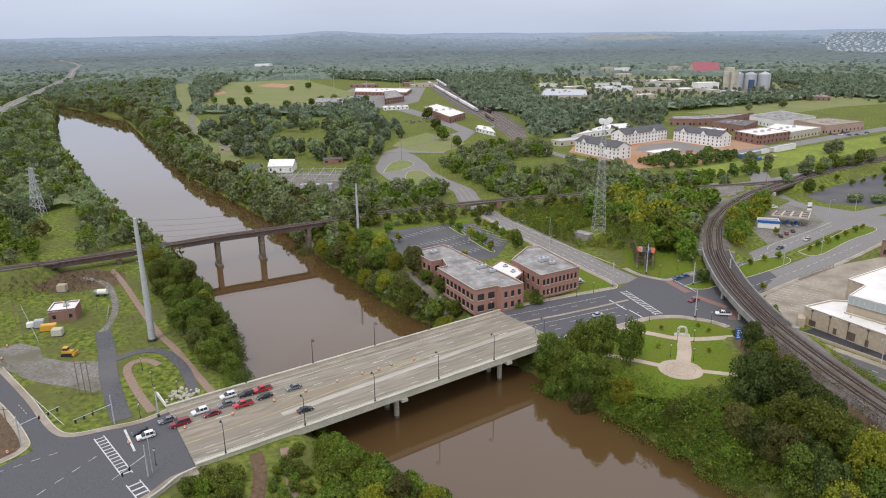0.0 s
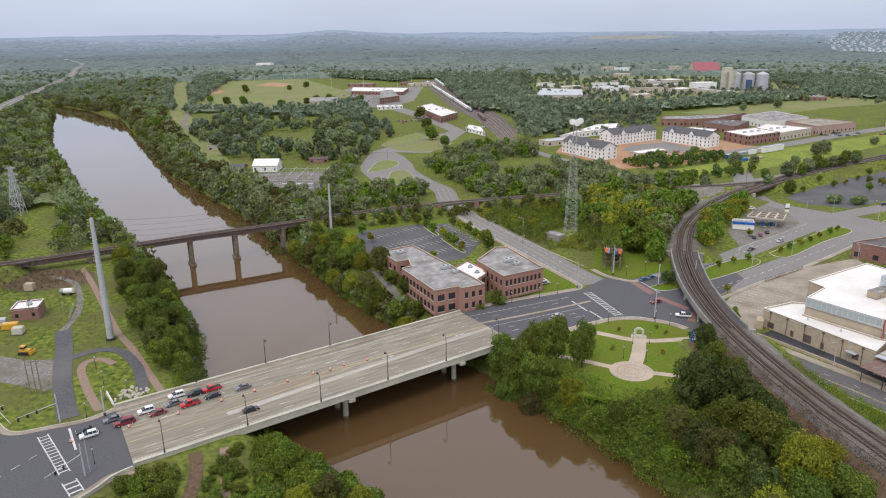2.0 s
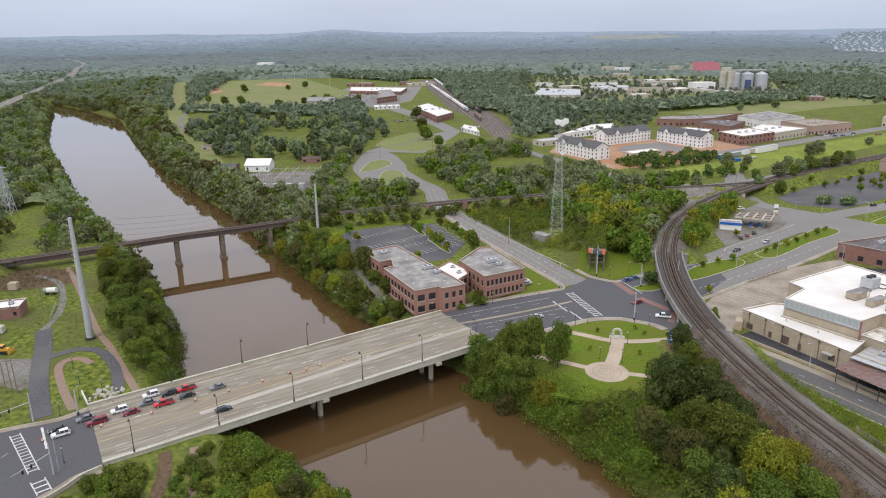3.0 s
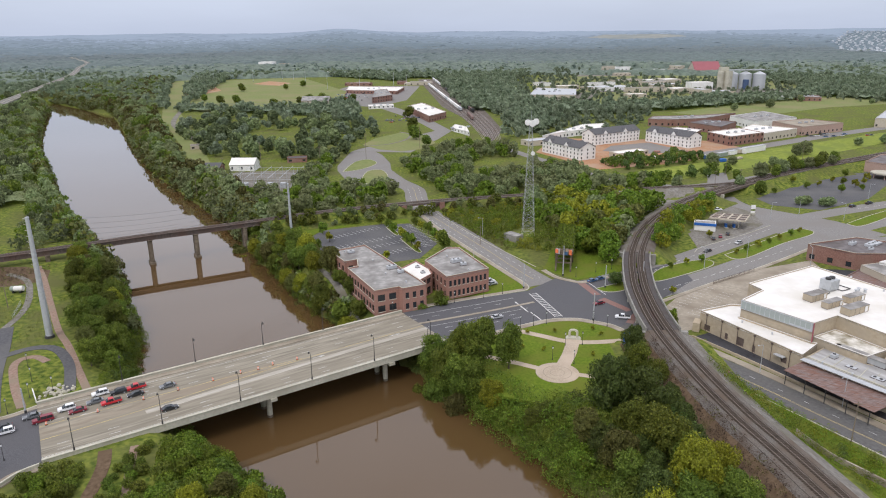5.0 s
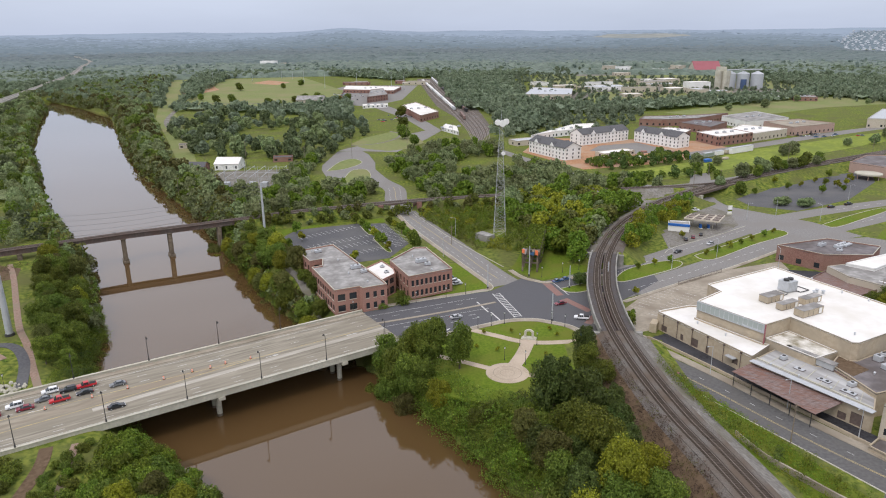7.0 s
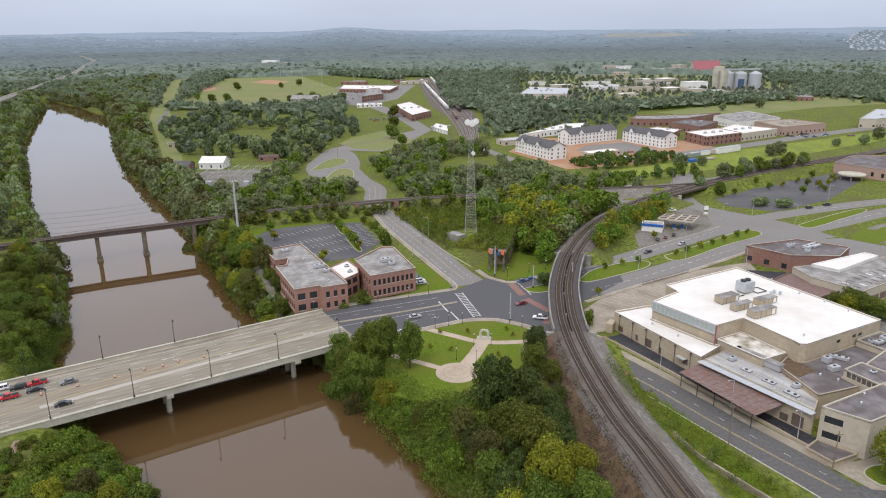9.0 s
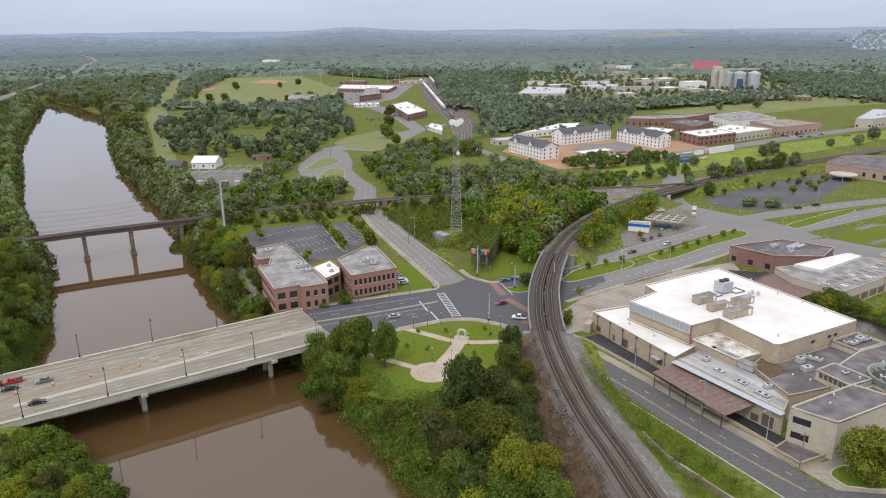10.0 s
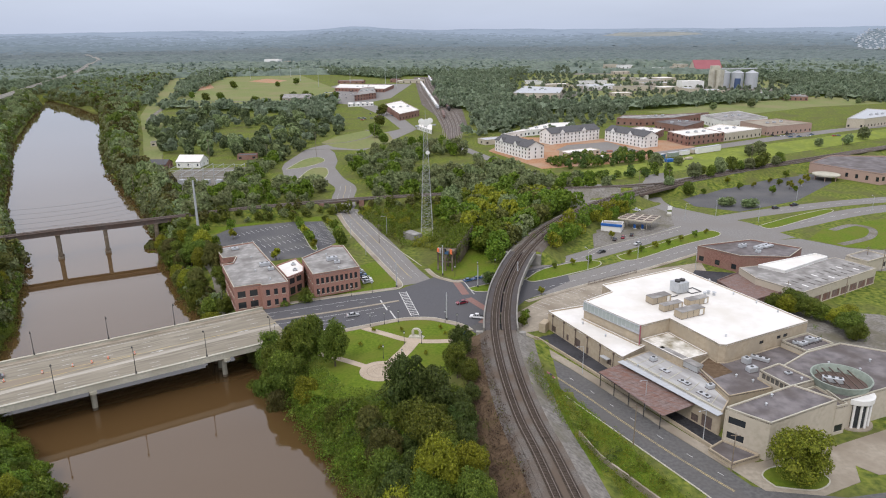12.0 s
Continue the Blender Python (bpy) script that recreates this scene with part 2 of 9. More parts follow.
WOOD = material("weathered_wood_pole", (0.17, 0.135, 0.10), (0.24, 0.20, 0.155), 0.9, 2.0, 0.2)
BARK = material("bark", (0.10, 0.08, 0.058), (0.16, 0.135, 0.10), 0.95, 2.0, 0.2, bump=0.05)
WHITE = material("white_painted_wall", (0.72, 0.72, 0.70), (0.80, 0.80, 0.78), 0.8, 0.8, 0.1, (0.68, 0.67, 0.64))
CREAM = material("cream_wall", (0.42, 0.375, 0.30), (0.50, 0.45, 0.365), 0.85, 0.8, 0.1)
BLUE = material("blue_sign_paint", (0.02, 0.10, 0.36), (0.03, 0.14, 0.45), 0.5, 1.0, 0.3)
ORANGE = material("orange_plastic", (0.75, 0.16, 0.06), (0.85, 0.24, 0.10), 0.6, 2.0, 0.3)
TEAL = material("teal_canopy", (0.225, 0.265, 0.225), (0.30, 0.345, 0.295), 0.6, 1.0, 0.2)
# red dulled by haze put into it for the distant hall
REDROOF = material("red_metal_roof", (0.27, 0.085, 0.10), (0.32, 0.11, 0.125), 0.6, 0.1, 0.02)
ABUT = material("grey_concrete", (0.24, 0.235, 0.215), (0.32, 0.31, 0.285), 0.9, 0.8, 0.15, (0.20, 0.19, 0.165))
GLASS = glass_material("dark_glass", (0.025, 0.03, 0.035))
GLASS_L = glass_material("pale_glass", (0.36, 0.40, 0.385), 0.12)
RUBBER = material("tyre_rubber", (0.02, 0.02, 0.02), (0.035, 0.035, 0.035), 0.9, 3.0, 0.5)
BLACK = material("black_plastic", (0.015, 0.015, 0.016), (0.03, 0.03, 0.03), 0.6, 3.0, 0.5)
LEAF_A = leaf_material("leaf_mid_green", (0.092, 0.134, 0.019), (0.225, 0.265, 0.040), (0.085, 0.125, 0.021), through_light=0.3)
LEAF_B = leaf_material("leaf_dark_green", (0.052, 0.082, 0.020), (0.128, 0.166, 0.036), (0.066, 0.098, 0.024), through_light=0.2)
LEAF_E = leaf_material("leaf_street_tree", (0.090, 0.122, 0.012), (0.265, 0.275, 0.032), (0.125, 0.150, 0.018), tree=0.25, hue=0.0)
LEAF_C = leaf_material("leaf_yellow_green", (0.185, 0.205, 0.016), (0.365, 0.365, 0.034), (0.190, 0.215, 0.020), hue=0.008)
LEAF_D = leaf_material("leaf_turning", (0.095, 0.098, 0.026), (0.175, 0.165, 0.042), (0.10, 0.112, 0.028), through_light=0.22)
VINE = leaf_material("vine_green", (0.088, 0.145, 0.014), (0.215, 0.280, 0.032), (0.112, 0.165, 0.020), tree=0.2)
BRUSH = leaf_material("dry_brush", (0.078, 0.052, 0.038), (0.160, 0.112, 0.082), (0.095, 0.078, 0.045), tree=0.2)
# WOODS and WOODS_MID: haze mixed into the green, more translucent to lift dark gaps.
WOODS = leaf_material("woods_green_hazed", (0.158, 0.214, 0.100), (0.300, 0.356, 0.162), (0.262, 0.285, 0.132), tree=0.045, through_light=0.42, fine=0.9, grainy=0.4)
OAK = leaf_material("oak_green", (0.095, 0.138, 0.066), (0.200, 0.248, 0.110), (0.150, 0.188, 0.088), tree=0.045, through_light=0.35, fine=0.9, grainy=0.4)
WOODS_MID = leaf_material("woods_soft_green_hazed", (0.185, 0.255, 0.170), (0.325, 0.405, 0.255), (0.270, 0.330, 0.215), tree=0.02, through_light=0.45, fine=0.35, grainy=0.3)
# Distance haze is painted into these woods: greyer and bluer band by band.
WOODS_FAR = leaf_material("woods_haze_grey_green", (0.125, 0.168, 0.135), (0.185, 0.232, 0.178), (0.095, 0.132, 0.112), tree=0.03, through_light=0.1, fine=0.09, grainy=0.2)
WOODS_GREY = leaf_material("woods_haze_pale_green", (0.128, 0.168, 0.158), (0.178, 0.220, 0.200), (0.102, 0.138, 0.136), tree=0.02, through_light=0.1, fine=0.06, grainy=0.16)
WOODS_BLUE = leaf_material("woods_haze_blue_green", (0.136, 0.174, 0.184), (0.172, 0.212, 0.220), (0.116, 0.150, 0.164), tree=0.012, through_light=0.1, fine=0.04, grainy=0.12)
# The hill colours carry haze too, paler and bluer towards the horizon.
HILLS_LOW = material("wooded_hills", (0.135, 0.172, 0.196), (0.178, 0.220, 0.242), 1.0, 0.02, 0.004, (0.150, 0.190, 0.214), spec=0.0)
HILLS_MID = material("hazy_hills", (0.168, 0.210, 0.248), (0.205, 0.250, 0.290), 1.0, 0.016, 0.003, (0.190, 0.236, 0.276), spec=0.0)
HILLS = material("haze_blue_hills", (0.225, 0.275, 0.335), (0.255, 0.305, 0.368), 1.0, 0.012, 0.003, (0.250, 0.304, 0.368), spec=0.0)
HILLS_TAN = material("far_hazed_grass", (0.24, 0.25, 0.235), (0.29, 0.30, 0.275), 1.0, 0.02, 0.006, (0.21, 0.235, 0.235), spec=0.0)
# House walls and roofs in one pale blue-grey, with distance haze mixed in.
FAR_PALE = material("far_hazed_houses", (0.36, 0.39, 0.42), (0.50, 0.53, 0.56), 0.9, 0.05, 0.01, (0.26, 0.29, 0.32))
WATER = bpy.data.materials.new("muddy_river")
WATER.use_nodes = True
wt = WATER.node_tree
wp = wt.nodes["Principled BSDF"]
wp.inputs["Base Color"].default_value = (0.092, 0.054, 0.022, 1)
wp.inputs["Roughness"].default_value, wp.inputs["IOR"].default_value = 0.035, 1.55
wp.inputs["Coat Weight"].default_value, wp.inputs["Coat Roughness"].default_value, wp.inputs["Coat IOR"].default_value = 0.35, 0.03, 1.4
wg, wx, wm, wb = (wt.nodes.new(k) for k in ("ShaderNodeNewGeometry", "ShaderNodeTexNoise", "ShaderNodeMapping", "ShaderNodeBump"))
wm.inputs["Scale"].default_value = (0.25, 0.25, 0.25)
wx.inputs["Scale"].default_value, wx.inputs["Detail"].default_value = 1.0, 4
wb.inputs["Strength"].default_value, wb.inputs["Distance"].default_value = 0.15, 0.03
wt.links.new(wg.outputs["Position"], wm.inputs[0])
wt.links.new(wm.outputs[0], wx.inputs["Vector"])
wt.links.new(wx.outputs["Fac"], wb.inputs["Height"])
wt.links.new(wb.outputs[0], wp.inputs["Normal"])

# ---- building tools ----
def part(name, bm, mat, parent=None, label=""):
    """Links a bmesh as one mesh object under a thing or a part."""
    me = bpy.data.meshes.new(name)
    bm.normal_update()
    bm.to_mesh(me)
    bm.free()
    me.materials.append(mat)
    ob = new(name, me)
    if parent:
        ob.parent = parent
    if label:
        ob["label"] = label
    return ob


def structure(name, bm, mat, label, category):
    return tagged(part(name, bm, mat), label, category, kind="structure")


def thing(name, label, category, group="", at=(0, 0, 0)):
    ob = new(name)
    ob.location = at
    return tagged(ob, label, category, group)


def array_mesh(name, verts, quads, mat, smooth=False):
    """A mesh from numpy arrays of corners and of faces with equal corner counts."""
    verts, quads = np.asarray(verts, np.float32), np.asarray(quads, np.int32)
    me = bpy.data.meshes.new(name)
    me.vertices.add(len(verts))
    me.vertices.foreach_set("co", verts.ravel())
    k = quads.shape[1]
    me.loops.add(quads.size)
    me.loops.foreach_set("vertex_index", quads.ravel())
    me.polygons.add(len(quads))
    me.polygons.foreach_set("loop_start", np.arange(0, quads.size, k, dtype=np.int32))
    if smooth:
        me.polygons.foreach_set("use_smooth", np.ones(len(quads), bool))
    me.update(calc_edges=True)
    me.materials.append(mat)
    return me


def box(bm, x0, x1, y0, y1, z0, z1, m=None):
    v = [bm.verts.new(p) for p in ((x0, y0, z0), (x1, y0, z0), (x1, y1, z0), (x0, y1, z0), (x0, y0, z1), (x1, y0, z1), (x1, y1, z1), (x0, y1, z1))]
    for f in ((3, 2, 1, 0), (4, 5, 6, 7), (0, 1, 5, 4), (1, 2, 6, 5), (2, 3, 7, 6), (3, 0, 4, 7)):
        bm.faces.new([v[i] for i in f])
    if m is not None:
        bmesh.ops.transform(bm, matrix=m, verts=v)
    return bm


def prism(bm, pts, z0, z1):
    """A flat outline raised from z0 to z1."""
    area = sum(a[0] * b[1] - b[0] * a[1] for a, b in zip(pts, pts[1:] + pts[:1]))
    pts = list(pts) if area > 0 else list(pts)[::-1]
    lo = [bm.verts.new((x, y, z0)) for x, y in pts]
    hi = [bm.verts.new((x, y, z1)) for x, y in pts]
    bm.faces.new(hi)
    bm.faces.new(lo[::-1])
    for i in range(len(pts)):
        j = (i + 1) % len(pts)
        bm.faces.new((lo[i], lo[j], hi[j], hi[i]))
    return bm


def rod(bm, a, b, ra, rb=None, sides=8):
    """A tapered round bar from a to b."""
    a, b = Vector(a), Vector(b)
    q = (b - a).to_track_quat("Z", "Y")
    rings = []
    for p, r in ((a, ra), (b, ra if rb is None else rb)):
        rings.append([bm.verts.new(p + q @ Vector((r * math.cos(2 * math.pi * i / sides), r * math.sin(2 * math.pi * i / sides), 0))) for i in range(sides)])
    for i in range(sides):
        j = (i + 1) % sides
        bm.faces.new((rings[0][i], rings[0][j], rings[1][j], rings[1][i]))
    bm.faces.new(rings[0][::-1])
    bm.faces.new(rings[1])
    return bm


def bent(pts, n=6):
    """A smooth line through the given corners."""
    out = []
    for i in range(len(pts) - 1):
        p0, p1, p2, p3 = (Vector(pts[max(0, min(len(pts) - 1, i + k))]) for k in (-1, 0, 1, 2))
        for j in range(n):
            t = j / n
            out.append(0.5 * ((2 * p1) + (p2 - p0) * t + (2 * p0 - 5 * p1 + 4 * p2 - p3) * t * t + (3 * p1 - p0 - 3 * p2 + p3) * t ** 3))
    out.append(Vector(pts[-1]))
    return out


def sides_of(line):
    """Unit normals to the left of a plan line."""
    res = []
    for i in range(len(line)):
        d = line[min(i + 1, len(line) - 1)].xy - line[max(i - 1, 0)].xy
        d.normalize()
        res.append(Vector((-d.y, d.x)))
    return res


def ribbon(bm, line, w0, w1, z, thick=0.3):
    """A strip along a plan line, from w0 to w1 metres to its left; z: its top, a number or a function of x, y."""
    rows = []
    for p, s in zip(line, sides_of(line)):
        a, b = p.xy + s * w0, p.xy + s * w1
        za, zb = (z(a.x, a.y), z(b.x, b.y)) if callable(z) else (z, z)
        rows.append([bm.verts.new(q) for q in ((a.x, a.y, za), (b.x, b.y, zb), (b.x, b.y, zb - thick), (a.x, a.y, za - thick))])
    for r, q in zip(rows, rows[1:]):
        for i in range(4):
            j = (i + 1) % 4
            bm.faces.new((r[i], q[i], q[j], r[j]))
    bm.faces.new(rows[0])
    bm.faces.new(rows[-1][::-1])
    bmesh.ops.recalc_face_normals(bm, faces=bm.faces)
    return bm


def carpet(line, w0, w1, cols, dz):
    """A strip of ground cover that follows the ground, as corners and faces."""
    pts = [(p.xy, s) for p, s in zip(line, sides_of(line))]
    XY = np.array([[p + s * (w0 + (w1 - w0) * k / cols) for k in range(cols + 1)] for p, s in pts])
    V = np.concatenate([XY, (ground_z(XY[..., 0], XY[..., 1]) + dz)[..., None]], -1)
    ii = np.arange(len(pts) * (cols + 1)).reshape(len(pts), cols + 1)
    return V.reshape(-1, 3), np.stack([ii[:-1, :-1], ii[1:, :-1], ii[1:, 1:], ii[:-1, 1:]], -1).reshape(-1, 4)


def inside(poly, x, y):
    """Whether plan points lie in an outline (arrays)."""
    x, y = np.asarray(x, float), np.asarray(y, float)
    res = np.zeros(x.shape, bool)
    for (xa, ya), (xb, yb) in zip(poly, list(poly[1:]) + [poly[0]]):
        if ya == yb:
            continue
        hit = ((ya > y) != (yb > y)) & (x < (xb - xa) * (y - ya) / (yb - ya) + xa)
        res ^= hit
    return res


def line_gap(line, x, y):
    """Distance of plan points from a line."""
    x, y = np.asarray(x, float), np.asarray(y, float)
    best = np.full(x.shape, 1e9)
    for a, b in zip(line, line[1:]):
        dx, dy = b[0] - a[0], b[1] - a[1]
        t = np.clip(((x - a[0]) * dx + (y - a[1]) * dy) / (dx * dx + dy * dy), 0, 1)
        best = np.minimum(best, np.hypot(x - a[0] - t * dx, y - a[1] - t * dy))
    return best


# ---- the plan ----
WATER_Z = -9.8
WEST_BANK = [(112, 20), (48, 101), (-3, 151), (-33, 180), (-66, 219), (-76, 249), (-92, 277), (-119, 326), (-209, 448), (-306, 602), (-375, 712), (-487, 922), (-572, 1092), (-612, 1150), (-650, 1200)]
EAST_BANK = [(174, 20), (99, 108), (77, 150), (69, 164), (53, 188), (36.5, 212), (-2, 260), (-21, 284), (-53, 340), (-74, 376), (-104, 429), (-206, 580), (-301, 753), (-432, 1000), (-520, 1096), (-580, 1160), (-630, 1206)]
RIVER = WEST_BANK + EAST_BANK[::-1]
CURVE = bent([(146, 20), (138, 70), (132, 110), (126, 145), (122, 165), (119, 190), (117.5, 217), (118.5, 242), (122.5, 272), (133, 313), (154, 361), (191, 412), (240, 457), (300, 502), (385, 556), (520, 640), (800, 800)], 8)
CROSS = bent([(-420, 190), (-300, 246), (-192, 296), (-151, 318), (-109, 344), (-88, 355), (-52, 375), (-22, 391), (29, 411), (65, 421), (110, 432), (155, 441), (205, 449), (250, 462)], 8)
NORTH_STREET = bent([(84, 282), (76, 298), (62, 333), (46, 370), (32, 404), (24, 437), (20, 470), (12, 500)], 6)


def soft(v):
    v = np.clip(v, 0, 1)
    return v * v * (3 - 2 * v)


def ground_z(x, y):
    """The height of the ground: flat land, a river bed, rail banks with gaps at the underpasses, far hills raised to
    fit the camera's horizon.
    """
    x, y = np.asarray(x, float), np.asarray(y, float)
    gap = line_gap(WEST_BANK, x, y)
    gap = np.minimum(gap, line_gap(EAST_BANK, x, y))
    wet = inside(RIVER, x, y)
    near = np.where(wet, -gap, gap)
    z = np.where(near > 0, WATER_Z + 0.25 - (WATER_Z + 0.25) * soft((near + 1) / 15), WATER_Z - np.clip(-near, 0, 6) * 1.2 - 2.2)
    bank = 5.4 - np.clip(line_gap([p[:2] for p in CURVE], x, y) - 5.5, 0, 99) * 0.55
    bank = np.where((y > 221) & (y < 308) & (x < 160), -99, bank)
    bank = np.where((x > 214) & (x < 240) & (y > 425), -99, bank)
    z = np.maximum(z, bank)
    bank = 5.4 - np.clip(line_gap([p[:2] for p in CROSS], x, y) - 3.5, 0, 99) * 0.6
    bank = np.where((x > -174) & (x < -56), -99, bank)
    bank = np.where(line_gap([p[:2] for p in NORTH_STREET], x, y) < 9.5, -99, bank)
    z = np.maximum(z, bank)
    z = z + 5.0 * np.clip(1 - ((x - 88) ** 2 + (y - 349) ** 2) / 430.0, 0, 1) ** 1.3
    # rim climbs with distance so its edge meets the horizon seen from the camera
    far = np.hypot(x - 50, y)
    ridge = 80 + 2.5 * np.sin(x / 410 + 1.0) + 1.5 * np.sin(x / 170) + 26 * np.exp(-((x + 640) / 260) ** 2) + 8 * np.exp(-((x + 1500) / 500) ** 2)
    return z + ridge * np.clip((far - 3700) / 1130, 0, 1) ** 1.25


def gz(x, y):
    return float(ground_z(x, y))

# ---- ground and water ----
def steps(lo, hi, fine, end, grow=1.16):
    mid = list(np.arange(lo, hi + 0.1, fine))
    out, d, v = [], fine, hi
    while v < end:
        d = min(d * grow, 160)
        v += d
        out.append(v)
    back, d, v = [], fine, lo
    while v > -end:
        d = min(d * grow, 160)
        v -= d
        back.append(v)
    return np.array(back[::-1] + mid + out)


gx, gy = steps(-680, 300, 4.5, 4800), steps(90, 1250, 4.5, 4800)
GX, GY = np.meshgrid(gx, gy)
GZ = ground_z(GX, GY)
nx, ny = len(gx), len(gy)
idx = np.arange(nx * ny).reshape(ny, nx)
quads = np.stack([idx[:-1, :-1], idx[:-1, 1:], idx[1:, 1:], idx[1:, :-1]], -1).reshape(-1, 4)
keep = np.hypot(GX - 50, GY).ravel()[quads].max(1) < 4850
ground = new("ground", array_mesh("ground", np.stack([GX, GY, GZ], -1).reshape(-1, 3), quads[keep], GRASS, True))
tagged(ground, "green grassy land with river banks and rail embankments", "ground", kind="structure")
bm = bmesh.new()
prism(bm, [(-1000, -60), (260, -60), (160, 190), (60, 330), (-60, 480), (-480, 1290), (-1000, 1290)], WATER_Z - 0.3, WATER_Z)
structure("water", bm, WATER, "calm muddy brown river water", "river")


def slab(name, pts, mat, label, category, z=0.06, under=0.5):
    return structure(name, prism(bmesh.new(), [tuple(p) for p in pts], z - under, z), mat, label, category)


def lane(name, pts, w, mat, label, category, z=0.06, n=6, drape=False):
    line = bent(pts, n)
    return structure(name, ribbon(bmesh.new(), line, -w / 2, w / 2, (lambda x, y: gz(x, y) + z) if drape else z, 0.4), mat, label, category)


# bridge corners in plan: far west, far east, near east, near west
FW, FE, NE, NW = Vector((-78, 181)), Vector((25.5, 250)), Vector((44, 223)), Vector((-60, 151.5))


def on_deck(s, w):
    """A plan place on the bridge: s along it from west to east, w from the far edge to the near one."""
    return (FW.lerp(FE, s)).lerp(NW.lerp(NE, s), w)


# roads
slab("road_east_approach", [(25.5, 250), (27, 253), (53, 264), (77, 273.5), (92, 290), (100, 285), (131, 297), (150, 310), (150, 285), (129, 262), (120, 246), (107, 236), (104, 238), (97, 242), (91, 244), (81, 243), (69, 237), (44, 223)], ASPHALT, "smooth dark asphalt road and junction", "road", 0.06)
lane("road_north", [(84, 281), (75, 300), (62, 333), (46, 370), (32, 404), (24, 437), (20, 470), (6, 500), (-8, 540)], 14.5, ASPHALT_OLD, "worn grey asphalt street running under the railway", "road", 0.05)
lane("road_boulevard_a", [(112, 290), (134, 296), (160, 318), (190, 342), (220, 366), (245, 386), (290, 408), (340, 428), (420, 450)], 12, ASPHALT_OLD, "worn grey asphalt street", "road", 0.045)
lane("road_boulevard_b", [(112, 262), (134, 274), (160, 291), (190, 313), (216, 332), (250, 356), (290, 380), (340, 408), (420, 436)], 13, ASPHALT_OLD, "worn grey asphalt street", "road", 0.04)
slab("road_crossing", [(222, 345), (243, 338), (275, 352), (262, 380), (244, 400), (226, 420), (205, 440), (196, 432), (210, 405), (214, 372)], ASPHALT_OLD, "worn asphalt side street", "road", 0.035)
lane("road_side", [(226, 400), (221, 430), (226, 460), (240, 500), (252, 540)], 14, ASPHALT_OLD, "worn asphalt street under the rail bridge", "road", 0.03)
lane("road_works", [(106, 244), (117, 229), (125.5, 212), (134.4, 199), (140.6, 189), (146.7, 178.8), (155, 164.5), (163, 152.2), (173.5, 134), (192, 116), (220, 96)], 12.4, ASPHALT_MID, "grey asphalt street beside the works", "road", 0.05)
slab("road_works_end", [(167, 146), (180, 142), (195, 140), (240, 150), (260, 130), (200, 90), (160, 136)], ASPHALT_MID, "grey asphalt street corner", "road", 0.04)
slab("road_west_junction", [(-78, 181), (-84, 174.5), (-100, 168.5), (-105, 171), (-120, 188), (-142, 209), (-190, 252), (-198, 244), (-150, 203), (-128, 184), (-110, 167), (-106, 161), (-112, 152), (-140, 120), (-150, 90), (-110, 90), (-92, 112), (-70, 139), (-66, 148), (-60, 151.5)], ASPHALT, "dark asphalt junction west of the bridge", "road", 0.06)
lane("road_outer", [(90, 655), (124, 575), (141, 538), (157, 508), (176, 488), (215, 474), (300, 520)], 10, ASPHALT_OLD, "grey street beyond the railway", "road", 0.05)
# course from view rays cut at deck height; lifted to stay visible from the camera
HIGHWAY = [(-440, 640), (-570, 930), (-625, 1060), (-672, 1190), (-755, 1420), (-888, 1778), (-1055, 2143), (-1212, 2510), (-1560, 3060)]
structure("road_highway", ribbon(bmesh.new(), bent(HIGHWAY, 4), -8, 8, 6.0, 2.0), ABUT, "pale concrete highway, its height set to show from the camera", "road")
for off in (-8, 0, 8):
    structure("trim_barrier", ribbon(bmesh.new(), bent(HIGHWAY, 4), off - 0.25, off + 0.25, 6.9, 1.1), CONCRETE, "pale concrete highway barrier", "barrier")
for off in (-4.5, 4.5):
    structure("road_lanes", ribbon(bmesh.new(), bent(HIGHWAY, 4), off - 3.2, off + 3.2, 6.05, 0.2), ASPHALT_OLD, "grey highway lanes worn by traffic", "road")

# ---- lots, lawns, paths, kerbs and markings ----
def kerb(pts, n=4, w=0.25, z=0.2, walk_w=0.0, name="kerb", mat=CONCRETE):
    line = bent(pts, n)
    structure(name, ribbon(bmesh.new(), line, 0, w, z, 0.5), mat, "pale concrete kerb along the road", "kerb")
    if walk_w:
        structure("pavement", ribbon(bmesh.new(), line, w, w + walk_w, z - 0.012, 0.5), PAVE, "buff concrete pavement", "pavement")


def island(name, pts, label, mat=LAWN, z=0.18, ring=True):
    """A kerbed grass island."""
    line = [v.xy for v in bent(list(pts) + [pts[0]], 4)][:-1]
    slab(name, line, mat, label, "traffic island", z)
    if ring:
        bm = bmesh.new()
        ribbon(bm, [Vector((*p, 0)) for p in line + line[:1]], -0.15, 0.2, z + 0.05, 0.5)
        structure("kerb", bm, CONCRETE, "pale concrete kerb round a grass island", "kerb")


# park
slab("lawn_park", [(45, 222), (53, 228), (69, 236.6), (81, 242.6), (91, 243.6), (97, 241.6), (104, 237), (107, 228), (107, 210), (100, 196), (90, 186), (72, 180), (58, 186), (54, 205)], LAWN, "smooth green park lawn", "lawn", 0.10, 0.8)
kerb([(44, 223), (53, 228.2), (69, 237), (81, 243), (91, 244), (97, 242), (104, 238), (108, 233)][::-1], 4, 0.3, 0.22, 2.6)
lane("path_park_stem", [(88, 226), (84.5, 214), (80, 203)], 4.6, PLAZA, "buff paved park path", "path", 0.14)
